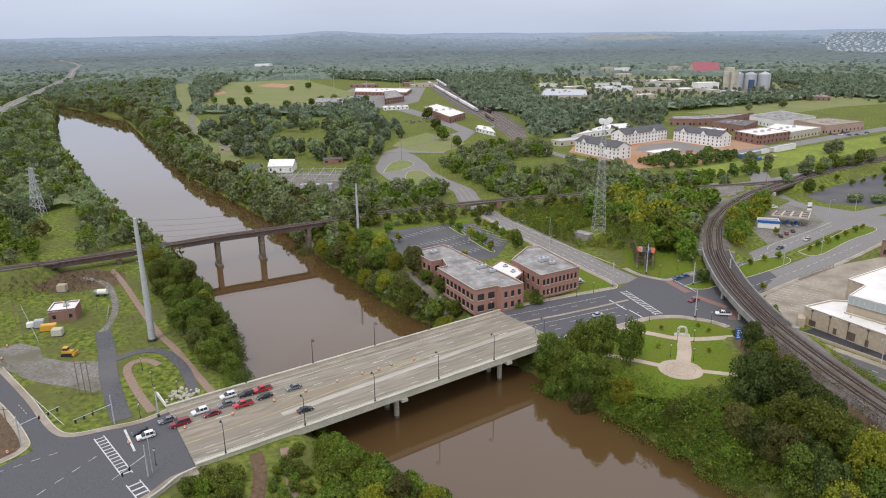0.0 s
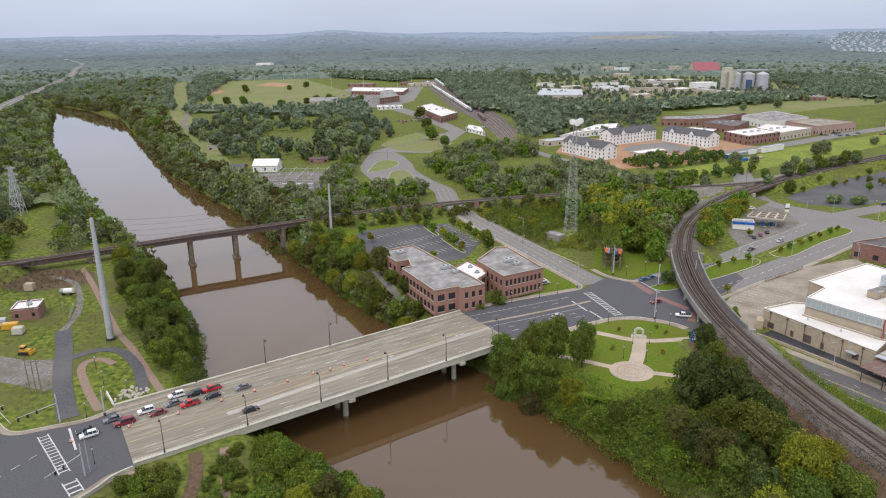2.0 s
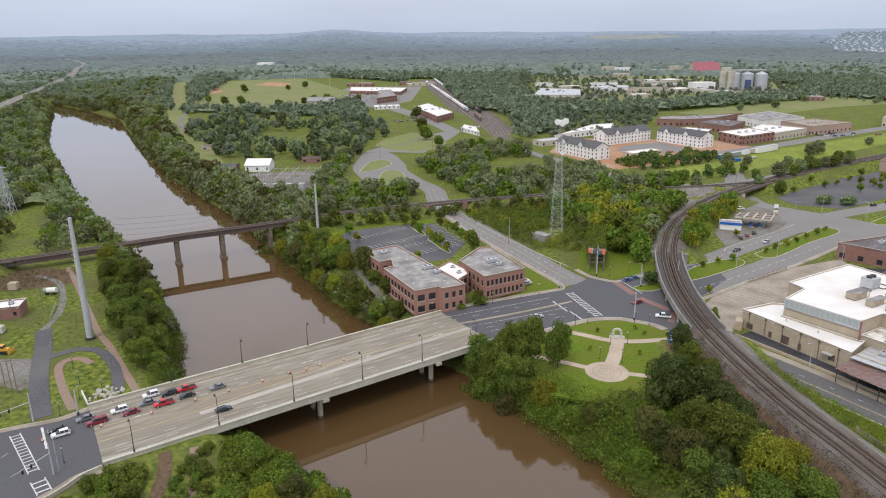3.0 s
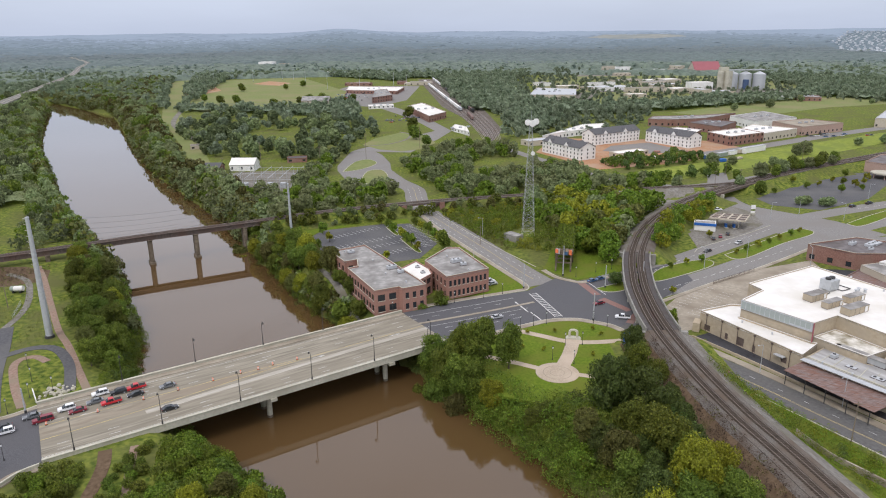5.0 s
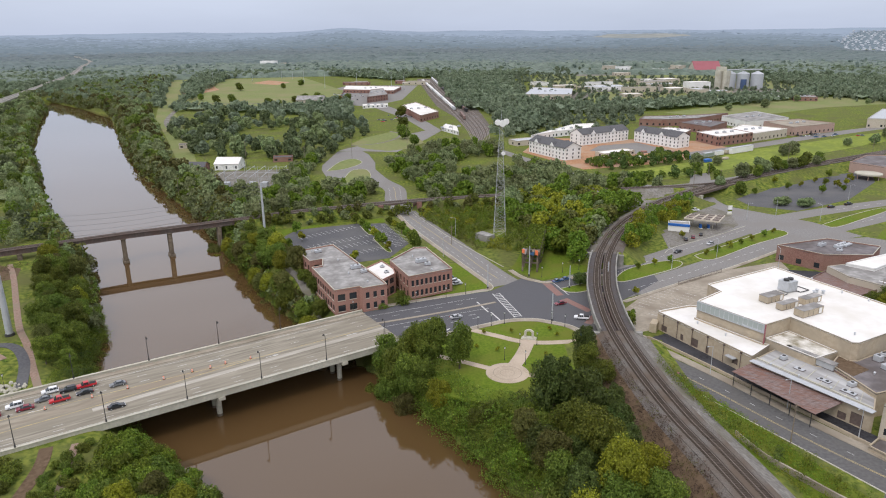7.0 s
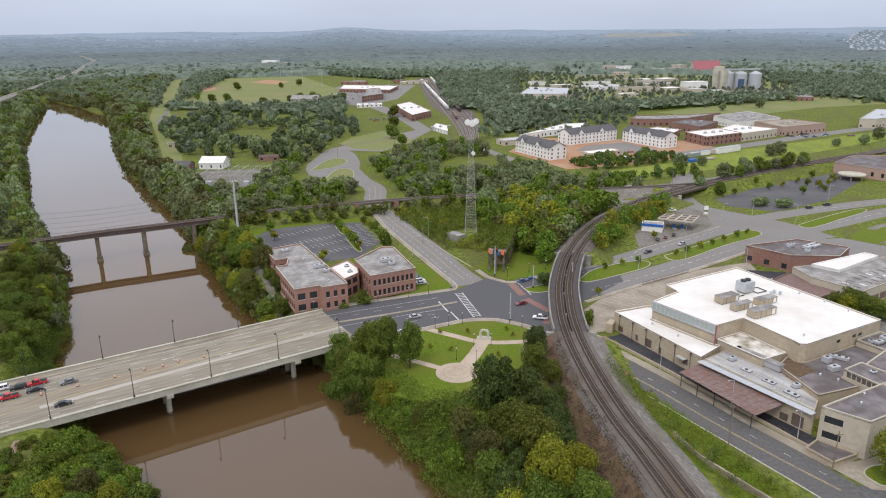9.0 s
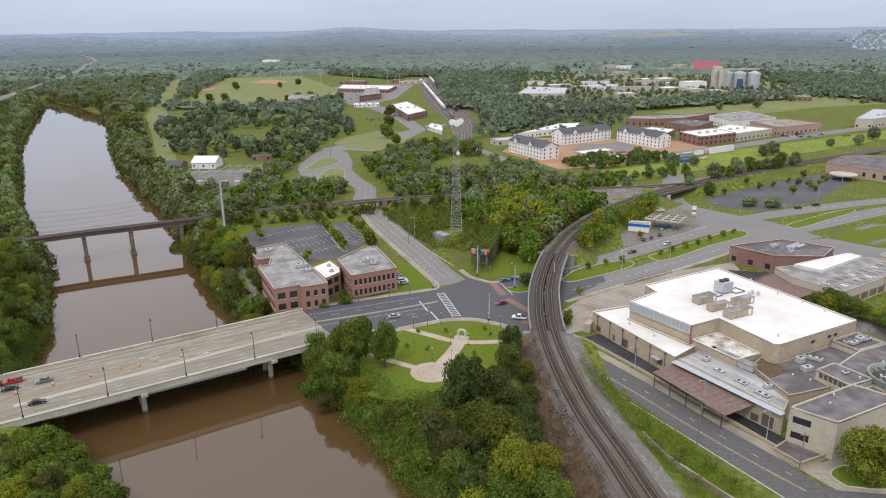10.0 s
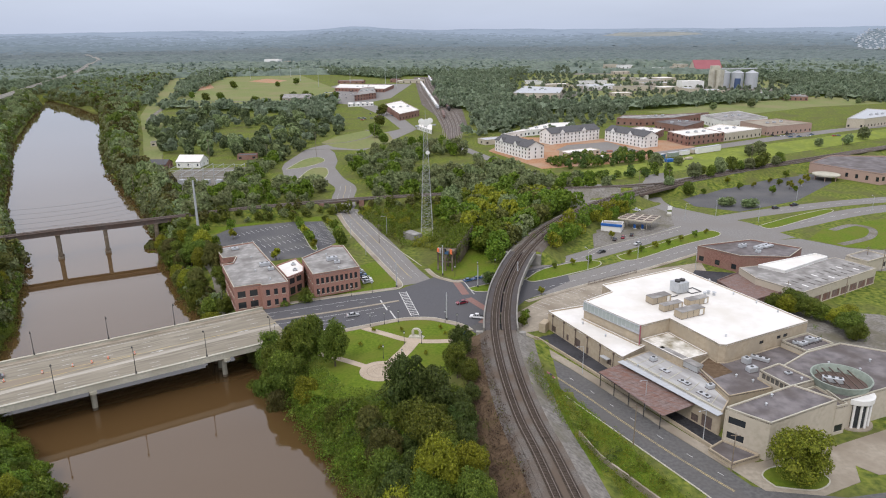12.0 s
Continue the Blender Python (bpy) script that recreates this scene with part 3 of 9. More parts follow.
lane("path_park_arc", [(67, 234), (71, 231.5), (77, 228), (85, 223.5), (94, 222.5), (106, 224)], 3.0, PLAZA, "curved buff paved park path", "path", 0.15, 6)
lane("path_park_low", [(56, 212), (64, 208), (72, 203.5), (78, 200)], 2.6, PLAZA, "buff paved park path", "path", 0.135)
lane("path_park_east", [(80, 200), (90, 197), (99, 194)], 2.4, PLAZA, "buff paved park path", "path", 0.13)
bm = bmesh.new()
rod(bm, (78.3, 200, -0.3), (78.3, 200, 0.17), 6.9, 6.9, 40)
structure("plaza", bm, PLAZA, "round buff paved plaza", "plaza")
for r0, r1 in ((4.6, 4.8), (2.4, 2.55)):
    bm = bmesh.new()
    ribbon(bm, [Vector((78.3 + r0 * math.cos(a * math.pi / 20), 200 + r0 * math.sin(a * math.pi / 20), 0)) for a in range(41)], 0, r1 - r0, 0.178, 0.05)
    structure("trim_plaza", bm, PAVE, "paler ring in the plaza paving", "trim")
# office side of the bridge road
slab("lawn_office", [(27, 253.5), (53, 264.5), (76, 273.5), (75, 285), (69, 298), (62, 310), (52, 300), (62, 274), (44, 262), (36, 256), (34, 254), (14, 246)], LAWN, "green lawn in front of the brick office", "lawn", 0.09, 0.8)
kerb([(26, 252), (53, 264), (70, 271), (77, 274.5), (77.5, 281), (72, 294), (58, 326), (40, 368), (29, 400)], 4, 0.3, 0.22, 2.2)
lane("path_river", [(16, 238), (4, 262), (-8, 290), (-30, 326), (-46, 352), (-56, 372)], 3.0, GRAVEL, "pale riverside footpath", "path", 0.2, 5, True)
# car park behind the office
slab("car_park", [(-31, 349), (-25.5, 368), (5.7, 380), (22, 381), (38, 342), (30, 318), (12, 310), (-12, 318), (-20, 332)], LOT, "dark asphalt car park with white bays", "car park", 0.05)
cp = thing("parking_bays", "white painted parking bay lines on asphalt", "road marking")
for a, b in (((-20, 352), (6, 374)), ((-12, 336), (16, 357.5)), ((-7, 327), (22, 349)), ((9, 322), (27, 337)), ((15, 375), (34, 337)), ((22, 378), (38, 343))):
    a, b = Vector(a), Vector(b)
    d = (b - a).normalized()
    n = Vector((-d.y, d.x))
    k = 0.0
    while k < (b - a).length:
        p = a + d * k
        bm = bmesh.new()
        prism(bm, [tuple(p + d * u + n * v) for u, v in ((-0.09, -2.6), (0.09, -2.6), (0.09, 2.6), (-0.09, 2.6))], 0.02, 0.062)
        part("bay_line", bm, PAINT_W, cp)
        k += 2.75
for q in ([(9, 374), (11.5, 375), (17, 360), (15, 359)], [(18.5, 351), (21, 352), (30, 330), (27.5, 329)], [(-18, 322), (-14, 326), (-8, 316), (-12, 315)]):
    island("island_car_park", q, "grass strip with shrubs in the car park")
slab("verge_car_park", [(-34, 352), (-24, 368), (-3, 381), (22, 383), (20, 392), (-6, 388), (-42, 366)], LAWN, "mown verge behind the car park", "verge", 0.08)
# north-east green, traffic islands
slab("lawn_corner", [(94, 292), (100, 286.5), (126, 299), (130, 312), (120, 318), (110, 340), (98, 342), (90, 310), (87, 302)], LAWN, "green corner lawn below the ruined trestle", "lawn", 0.09)
kerb([(88, 300), (92, 291), (97, 286.5), (104, 285), (126, 298.5), (134, 304)][::-1], 4, 0.3, 0.2, 2.0)
kerb([(37, 405), (46, 382), (58, 354), (70, 330), (84, 304)], 4, 0.3, 0.2)
island("island_corner", [(106, 275.5), (112, 279), (124, 286), (132, 289), (126, 281), (116, 272.5), (109, 271.5)], "kerbed grass island under the viaduct")
island("median_strip", [(131, 286), (140, 300), (158, 311), (167, 311.5), (165, 304), (150, 293), (135, 284)], "kerbed grass median with small trees")
island("median_strip", [(177, 320), (200, 338), (226, 360), (236, 364), (237, 355), (212, 337), (187, 316), (179, 314)], "kerbed grass median with small trees")
island("median_strip", [(265, 374), (290, 393), (317, 410), (319, 405), (294, 386), (270, 369)], "narrow kerbed grass median")
bm = ribbon(bmesh.new(), bent([(30, 238.5), (50, 247), (66, 254.5), (78, 260.5)], 4), -0.6, 0.6, 0.22, 0.4)
structure("median_nose", bm, PAVE, "narrow raised concrete median", "median")
# boulevard kerbs and lots
kerb([(129, 261.5), (157, 282), (180, 297.5), (202, 314), (219, 327.5), (232, 338)][::-1], 3, 0.3, 0.2, 1.8)
kerb([(164, 324), (171, 333), (200, 354), (222, 372)], 3, 0.3, 0.2)
slab("lot_petrol", [(168, 332), (198, 354), (219, 374), (224, 402), (214, 424), (196, 416), (180, 385), (172, 360)], GRAVEL, "worn concrete petrol station forecourt", "forecourt", 0.055)
slab("lot_rear", [(240, 448), (243, 418), (266, 405), (311, 433), (357, 485), (374, 520), (330, 560), (300, 532), (262, 478)], LOT, "large dark asphalt car park with trees", "car park", 0.05)
slab("lot_works_north", [(125, 230), (124, 248), (136, 264), (152, 277), (187, 300), (214, 311), (210, 274), (188.5, 264.5), (157, 244), (147, 239.5), (135, 234)], PAVE, "buff concrete yard beside the works", "yard", 0.05)
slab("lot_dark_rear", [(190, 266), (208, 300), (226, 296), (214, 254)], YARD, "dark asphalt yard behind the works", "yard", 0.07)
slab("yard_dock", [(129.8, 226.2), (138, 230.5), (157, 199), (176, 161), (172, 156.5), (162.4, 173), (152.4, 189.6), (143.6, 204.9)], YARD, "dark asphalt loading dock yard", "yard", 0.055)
slab("lot_works_rear", [(205, 218), (232, 255), (262, 250), (300, 220), (250, 170), (238, 196), (226, 216)], GRAVEL, "bare concrete lot with weeds", "lot", 0.05)
slab("lot_east", [(281, 350), (296, 368), (336, 388), (380, 404), (420, 400), (420, 330), (330, 330), (291, 336)], LAWN, "rough green lot", "lot", 0.04)
lane("path_lot_east", [(292, 340), (312, 352), (322, 368), (316, 376), (300, 366)], 4.0, GRAVEL, "pale worn track looping across the green lot", "path", 0.08)
slab("lot_east_asphalt", [(236, 326), (258, 346), (276, 350), (293, 334), (330, 326), (330, 300), (262, 300)], ASPHALT_OLD, "dark asphalt lot by the shops", "lot", 0.05)
slab("forecourt_entrance", [(198, 158), (204, 162), (238, 178), (260, 165), (244, 156), (207, 149)], PAVE, "pale paved entrance court", "forecourt", 0.07)
slab("pavement_corner", [(170, 153.5), (173.5, 160), (179, 153.2), (203.5, 161.7), (205, 158), (201, 146), (190, 140.5), (177, 142)], PAVE, "buff concrete pavement round the office corner", "pavement", 0.12)
island("planting_bed", [(180, 143.5), (178.5, 148), (183, 151.5), (191, 151), (194, 146.5), (189, 142.5)], "kerbed grass bed under a large tree")
# street by the works: kerbs, walk, wall
walk_line = [(129, 221.7), (141, 203.4), (151.7, 186), (160.6, 170.6), (168.3, 158.4), (172.5, 151.8)]
bm = ribbon(bmesh.new(), bent(walk_line, 4), -1.7, 1.5, 0.2, 0.5)
structure("pavement_works", bm, PAVE, "buff concrete pavement beside the works", "pavement")
bm = ribbon(bmesh.new(), bent([(129.5, 225.6), (131.6, 223.6), (143.4, 204.6), (152.2, 189.3), (162.2, 172.7), (169.2, 160.5), (171.8, 156)], 4), -0.2, 0.2, 1.0, 1.4)
slab("pavement_north", [(117, 234), (125, 233), (131.5, 226), (127.5, 220), (121, 227)], PAVE, "buff concrete pavement at the corner of the yard", "pavement", 0.15)
structure("wall_dock", bm, BEIGE, "low tan masonry wall along the pavement", "wall")
kerb([(119, 218), (121.2, 207), (129.3, 195.5), (135.1, 185.8), (141.6, 174.8), (147.6, 164.9), (153, 155.9), (157.9, 147.7), (162.3, 140.2), (168, 130)], 3, 0.3, 0.18)
bm = ribbon(bmesh.new(), bent([(136, 162), (140, 153), (145, 145), (150, 137), (158, 126)], 3), -0.25, 0.25, lambda x, y: gz(x, y) + 1.9, 3.5)
structure("wall_retaining", bm, PAVE, "low concrete retaining wall in weeds", "wall")
# west side
slab("lot_gravel", [(-144, 209), (-138, 207), (-131, 202), (-124, 199), (-112, 195), (-104, 192), (-100, 196), (-104, 208), (-110, 214), (-122, 213.5), (-133, 217), (-138, 225), (-147, 229), (-156, 222)], GRAVEL, "bare grey gravel patch", "gravel lot", 0.05)
DRIVE = [(-88.8, 175.8), (-93, 182.5), (-98, 191), (-103.5, 201), (-108, 210), (-112.5, 220), (-122, 238)]
LOOP = [(-109, 213), (-103, 219.5), (-97, 221), (-91, 218), (-84, 210), (-79, 202), (-73, 190)]
BRICK_WALK = [(-82, 180), (-90, 190.5), (-97, 201), (-100.5, 207.5), (-100.5, 212), (-96.5, 213.5), (-91, 210)]
BANK_WALK = [(-66, 188), (-76, 202), (-90, 222), (-101, 236), (-118, 262), (-136, 290), (-150, 310)]
lane("path_asphalt", DRIVE, 5.6, LOT, "narrow asphalt access drive", "path", 0.14, 5, True)
lane("track_dirt", [(-122, 236), (-123, 246), (-126, 258), (-133, 273), (-144, 290), (-158, 299)], 2.6, GRAVEL, "worn dirt track through grass", "track", 0.1, 5, True)
lane("path_loop", LOOP, 3.4, LOT, "looping asphalt path", "path", 0.17, 5, True)
lane("path_brick", BRICK_WALK, 2.6, BRICKPATH, "red brick footpath", "path", 0.08, 5, True)
lane("path_bank", BANK_WALK, 2.4, BRICKPATH, "reddish riverside footpath", "path", 0.1, 5, True)
lane("path_under", [(-47, 158), (-44, 150), (-42, 138), (-40, 120), (-38, 96)], 3.4, SOIL, "dirt track below the bridge", "path", 0.1, 5, True)
lane("path_under", [(-40, 160), (-37, 150), (-33, 138), (-29, 122), (-24, 96)], 2.2, BRICKPATH, "brick path below the bridge", "path", 0.12, 5, True)
kerb([(-78, 181.5), (-84, 175.3), (-92, 172), (-99, 169.2), (-104, 171), (-112, 179), (-122, 190), (-142, 210)], 4, 0.3, 0.2, 1.8)
kerb([(-150, 204), (-128, 185.5), (-112, 169), (-108, 161.5), (-114, 152), (-140, 121)][::-1], 4, 0.3, 0.2, 1.8)
bm = ribbon(bmesh.new(), bent([(-60, 151.5), (-65, 148), (-68, 142), (-74, 134), (-90, 113)], 4), -0.5, 2.6, 0.24, 0.6)
structure("pavement_west", bm, PAVE, "buff concrete pavement at the bridge end", "pavement")
bm = ribbon(bmesh.new(), bent([(-60, 150.8), (-63.5, 147), (-66, 141), (-72, 132), (-88, 111)], 4), -0.25, 0.25, 1.2, 3.0)
structure("wall_wing", bm, CONCRETE, "curved concrete wing wall of the bridge", "wall")
slab("lot_soil", [(-196, 246), (-150, 203.5), (-128, 184.5), (-112, 168), (-109, 162), (-114, 154), (-140, 150), (-200, 190)], SOIL, "bare brown soil lot", "lot", 0.04)

# painted markings
def bar(parent, a, b, w, z=0.066, mat=PAINT_W, name="stripe"):
    a, b = Vector(a), Vector(b)
    d = (b - a).normalized()
    n = Vector((-d.y, d.x)) * w / 2
    return part(name, prism(bmesh.new(), [tuple(a - n), tuple(b - n), tuple(b + n), tuple(a + n)], z - 0.03, z), mat, parent)


def crosswalk(a, b, width, count, z=0.068, full=0.24):
    cw = thing("crosswalk", "white ladder crosswalk painted on asphalt", "crosswalk", "crosswalks")
    a, b = Vector(a), Vector(b)
    d = (b - a).normalized()
    n = Vector((-d.y, d.x)) * width / 2
    for s in (-1, 1):
        bar(cw, a + n * s, b + n * s, 0.3, z, name="edge_line")
    for i in range(count):
        p = a.lerp(b, (i + 0.5) / count)
        bar(cw, p - n * 0.92, p + n * 0.92, (b - a).length / count * full, z + 0.004)


crosswalk((78.6, 270.5), (85.8, 245.5), 3.0, 15)
crosswalk((-91.5, 167), (-76.7, 149.8), 2.5, 13, full=0.22)
crosswalk((-74, 146.5), (-69.5, 141.5), 3.2, 3)
rw = thing("crosswalk", "faded red brick crosswalk with white edges", "crosswalk", "crosswalks")
bar(rw, (100.5, 284), (105, 268), 3.2, 0.067, REDPAVE, "brick_band")
bar(rw, (106, 264), (114, 251), 3.2, 0.067, REDPAVE, "brick_band")
bar(rw, (116, 248), (111, 239), 2.8, 0.067, REDPAVE, "brick_band")
bar(rw, (103.5, 285), (108.5, 268.5), 0.35, 0.072)
ml = thing("lane_lines", "white and yellow lane lines on the bridge road", "road marking")
bar(ml, (74.5, 250.5), (70.5, 261), 0.6, name="stop_line")
bar(ml, (75.5, 250.3), (78.6, 242.6), 0.5, name="stop_line")
bar(ml, (-86, 170.5), (-79, 160), 0.6, name="stop_line")
for off, dash in ((4.4, True), (7.8, False), (-4.0, False), (-7.4, True), (-10.8, True)):
    a, b = Vector((31, 239)), Vector((73, 258))
    d = (b - a).normalized()
    n = Vector((-d.y, d.x))
    k = 0.0
    while k < (b - a).length - 2:
        L = 3.0 if dash else 2.9
        bar(ml, a + d * k + n * off, a + d * (k + L) + n * off, 0.16, name="lane_dash")
        k += 9.0 if dash else 2.9
for i in range(7):
    p = Vector((46, 226.5)) + Vector((0.87, 0.47)) * i * 2.4
    bar(ml, p, p + Vector((2.0, 3.0)) * (1 - i * 0.08), 0.5, name="hatch")
yl = thing("lane_lines", "yellow double line and white dashes on the street by the works", "road marking")
mid = bent([(121.5, 215.5), (130.4, 203), (140.6, 187.2), (149.3, 172.2), (160.1, 155.0), (169.6, 141.6)], 6)
nr = sides_of(mid)
for a, b, s, s2 in zip(mid, mid[1:], nr, nr[1:]):
    for o in (-0.2, 0.2):
        bar(yl, a.xy + s * o, b.xy + s2 * o, 0.14, 0.062, PAINT_Y, "yellow_line")
for i in range(0, len(mid) - 1, 3):
    a, b = mid[i].xy + nr[i] * 3.2, mid[i].xy.lerp(mid[i + 1].xy, 0.6) + nr[i] * 3.2
    bar(yl, a, b, 0.15, 0.062, PAINT_W, "dash")
ny_ = thing("lane_lines", "faded lane lines on the north street", "road marking")
mid = NORTH_STREET[3:]
nr = sides_of(mid)
for i in range(len(mid) - 6):
    bar(ny_, mid[i].xy - nr[i] * 0.1, mid[i + 1].xy - nr[i + 1] * 0.1, 0.25, 0.058, PAINT_Y, "yellow_line")
    for o in (-3.6, 3.6):
        bar(ny_, mid[i].xy + nr[i] * o, mid[i].xy.lerp(mid[i + 1].xy, 0.5) + nr[i] * o, 0.16, 0.058, PAINT_W, "dash")
by = thing("lane_lines", "white dashes on the boulevard", "road marking")
for line in ([(134, 296), (160, 318), (190, 342), (220, 366)], [(134, 274), (160, 291), (190, 313), (216, 332)], [(290, 408), (340, 428), (400, 446)], [(290, 380), (340, 408), (400, 430)]):
    mid = bent(line, 6)
    for a, b in zip(mid[::1], mid[1::1]):
        bar(by, a.xy, a.xy.lerp(b.xy, 0.55), 0.18, 0.062, PAINT_W, "dash")
wj = thing("lane_lines", "white lines and arrows in the west junction", "road marking")
bar(wj, (-104, 173.5), (-142, 208.5), 0.15, name="edge_line")
for a, b in (((-99, 160), (-112, 150)), ((-88, 158), (-96, 140)), ((-118, 180), (-124, 186))):
    for i in range(4):
        p, q = Vector(a).lerp(Vector(b), i / 4), Vector(a).lerp(Vector(b), (i + 0.5) / 4)
        bar(wj, p, q, 0.15, name="dash")
wb_ = thing("parking_bays", "faded white parking bay lines on buff concrete", "road marking")
for base in ((136, 249), (131, 256)):
    for i in range(11):
        p = Vector(base) + Vector((0.70, 0.71)) * i * 3.0
        bar(wb_, p, p + Vector((3.4, -3.3)), 0.14, 0.062, PAINT_W, "bay_line")
# outer ground covers
slab("field_play", [(-357, 1073), (-470, 1600), (-300, 1690), (-140, 1290), (-110, 1080), (-190, 1000), (-290, 960)], FIELD, "broad mown playing field", "field", 0.1)
slab("levee", [(-124, 500), (-152, 535), (-235, 715), (-316, 884), (-391, 1080), (-491, 1350), (-600, 1660), (-520, 1660), (-435, 1320), (-340, 1059), (-315, 947), (-198, 682)], FIELD, "smooth grass levee along the river trees", "levee", 0.15)
lane("road_levee", [(-190, 668), (-228, 735), (-290, 853), (-344, 1058), (-330, 1075), (-130, 1060)], 6, GRAVEL, "pale gravel levee road", "road", 0.3)
slab("lot_substation", [(-120, 458), (-62, 452), (-52, 482), (-66, 545), (-122, 536)], GRAVEL, "gravel substation yard", "yard", 0.08)
slab("road_roundabout", [(-46, 560), (-43, 540), (-32, 505), (-20, 474), (4, 470), (4, 500), (-4, 570), (-14, 610), (-22, 628), (-44, 626)], ASPHALT_OLD, "pale worn asphalt roundabout", "road", 0.07)
island("island_round", [(-38, 534), (-34, 575), (-24, 588), (-15, 570), (-24, 545)], "kerbed grass roundabout island", FIELD)
island("island_round", [(-20, 492), (-19, 535), (-8, 540), (-1, 512), (-4, 488)], "kerbed grass roundabout island", FIELD)
slab("lawn_oval", [(-38, 668), (-30, 710), (-7, 750), (20, 730), (32, 676), (20, 640), (2, 628), (-20, 640)], FIELD, "oval green lawn", "lawn", 0.08)
lane("path_oval", [(-36, 660), (-14, 670), (2, 700), (4, 735), (-8, 755)], 2.5, GRAVEL, "pale curving path across the lawn", "path", 0.12)
slab("road_town", [(-22, 628), (-44, 628), (-40, 640), (30, 760), (0, 870), (-90, 1090), (-150, 1100), (-140, 1110), (-70, 1115), (20, 870), (48, 760), (34, 700), (10, 622)], ASPHALT_OLD, "pale town street", "road", 0.055)
slab("lot_stadium", [(-190, 1110), (-150, 1400), (-10, 1400), (-20, 1110), (-60, 1010)], ASPHALT_OLD, "pale car park in front of shops", "car park", 0.06)
slab("rail_yard", [(86, 676), (104, 760), (94, 960), (30, 1590), (-22, 1590), (36, 1010), (62, 880)], BALLAST, "ballasted rail yard", "rail yard", 0.08)
slab("lot_construction", [(122, 618), (162, 536), (218, 556), (262, 582), (316, 624), (296, 676), (226, 690), (150, 700)], DIRT, "bare orange construction ground", "construction site", 0.07)
slab("lot_construction_paved", [(182, 622), (214, 604), (256, 616), (236, 668), (196, 650)], ASPHALT_OLD, "new asphalt between the white blocks", "car park", 0.085)
slab("meadow", [(176, 492), (214, 498), (316, 560), (505, 690), (700, 790), (640, 810), (410, 672), (326, 622), (250, 562), (190, 528)], MEADOW, "bright green meadow strip beside the railway", "meadow", 0.05)
lane("road_stores", [(262, 600), (330, 640), (420, 700), (520, 760), (700, 850)], 16, ASPHALT_OLD, "grey street in front of the stores", "road", 0.075)
slab("field_east", [(400, 850), (560, 960), (760, 1030), (760, 1130), (560, 1080), (420, 980), (330, 910)], FIELD, "dry grass field by the silos", "field", 0.06)
slab("yards_industrial", [(180, 1100), (300, 1060), (620, 1110), (760, 1500), (640, 1880), (320, 1880), (220, 1500)], FIELD, "rough green ground between industrial yards", "yard", 0.05)
for q in ([(165, 1095), (255, 1080), (300, 1210), (200, 1250)], [(290, 1220), (420, 1230), (450, 1330), (300, 1320)], [(470, 1180), (620, 1190), (640, 1250), (480, 1300)], [(330, 1640), (640, 1650), (650, 1740), (340, 1720)]):
    slab("yard_gravel", q, GRAVEL, "pale gravel industrial yard", "yard", 0.07)

# ---- the road bridge ----
ALONG = (FE - FW).normalized()
bridge = thing("road_bridge", "wide pale concrete girder bridge over a brown river", "bridge")


def strip(bm, s0, s1, w0, w1, z0, z1, n=1):
    for i in range(n):
        a, b = s0 + (s1 - s0) * i / n, s0 + (s1 - s0) * (i + 1) / n
        prism(bm, [tuple(on_deck(a, w0)), tuple(on_deck(a, w1)), tuple(on_deck(b, w1)), tuple(on_deck(b, w0))], z0, z1)
    return bm


part("deck", strip(bmesh.new(), 0, 1, 0.03, 0.97, -0.45, 0.25), DECK, bridge, "streaked grey-brown concrete deck")
pale = [Vector((*on_deck(i / 14, 0.655 - 0.10 * math.sin(max(0, i / 14 - 0.25) * 2.1)), 0)) for i in range(3, 15)]
part("deck_strip", ribbon(bmesh.new(), pale, -1.1, 1.1, 0.256, 0.06), DECK_PALE, bridge, "paler ground strip of concrete")
for w0, w1, nm in ((-0.012, 0.004, "far"), (0.975, 0.99, "near")):
    part("parapet", strip(bmesh.new(), -0.0, 1.0, w0, w1, -0.95, 1.15), CONCRETE, bridge)
    part("coping", strip(bmesh.new(), 0, 1, w0 - 0.005, w1 + 0.005, 1.15, 1.32), CONCRETE, bridge)
part("walkway", strip(bmesh.new(), 0, 1, 0.004, 0.07, 0.1, 0.43), PAVE, bridge, "raised concrete walkway")
part("walkway", strip(bmesh.new(), 0, 1, 0.92, 0.975, 0.1, 0.43), CONCRETE, bridge, "raised concrete walkway")
for k in range(9):
    w = 0.03 + 0.94 * k / 8
    for s0, s1 in ((0.005, 0.165), (0.17, 0.4855), (0.4905, 0.8125), (0.8175, 0.995)):
        part("girder", strip(bmesh.new(), s0, s1, w - 0.012, w + 0.012, -1.0, -0.45), CONCRETE, bridge)
part("edge_beam", strip(bmesh.new(), 0, 1, 0.965, 0.985, -1.05, -0.5), CONCRETE, bridge)
part("edge_beam", strip(bmesh.new(), 0, 1, -0.008, 0.012, -1.05, -0.5), CONCRETE, bridge)
for s in (0.1675, 0.488, 0.815):
    bent_frame = part("pier_cap", strip(bmesh.new(), s - 0.008, s + 0.008, 0.0, 1.005, -1.95, -1.0), CONCRETE, bridge)
    for w in (0.12, 0.3, 0.48, 0.66, 0.84):
        p = on_deck(s, w)
        part("column", rod(bmesh.new(), (p.x, p.y, -13.0), (p.x, p.y, -1.95), 0.85, 0.85, 20), CONCRETE, bent_frame)
        part("footing", rod(bmesh.new(), (p.x, p.y, -13.0), (p.x, p.y, -9.0), 0.95, 0.9, 20), STONE, bent_frame, "stained column footing")
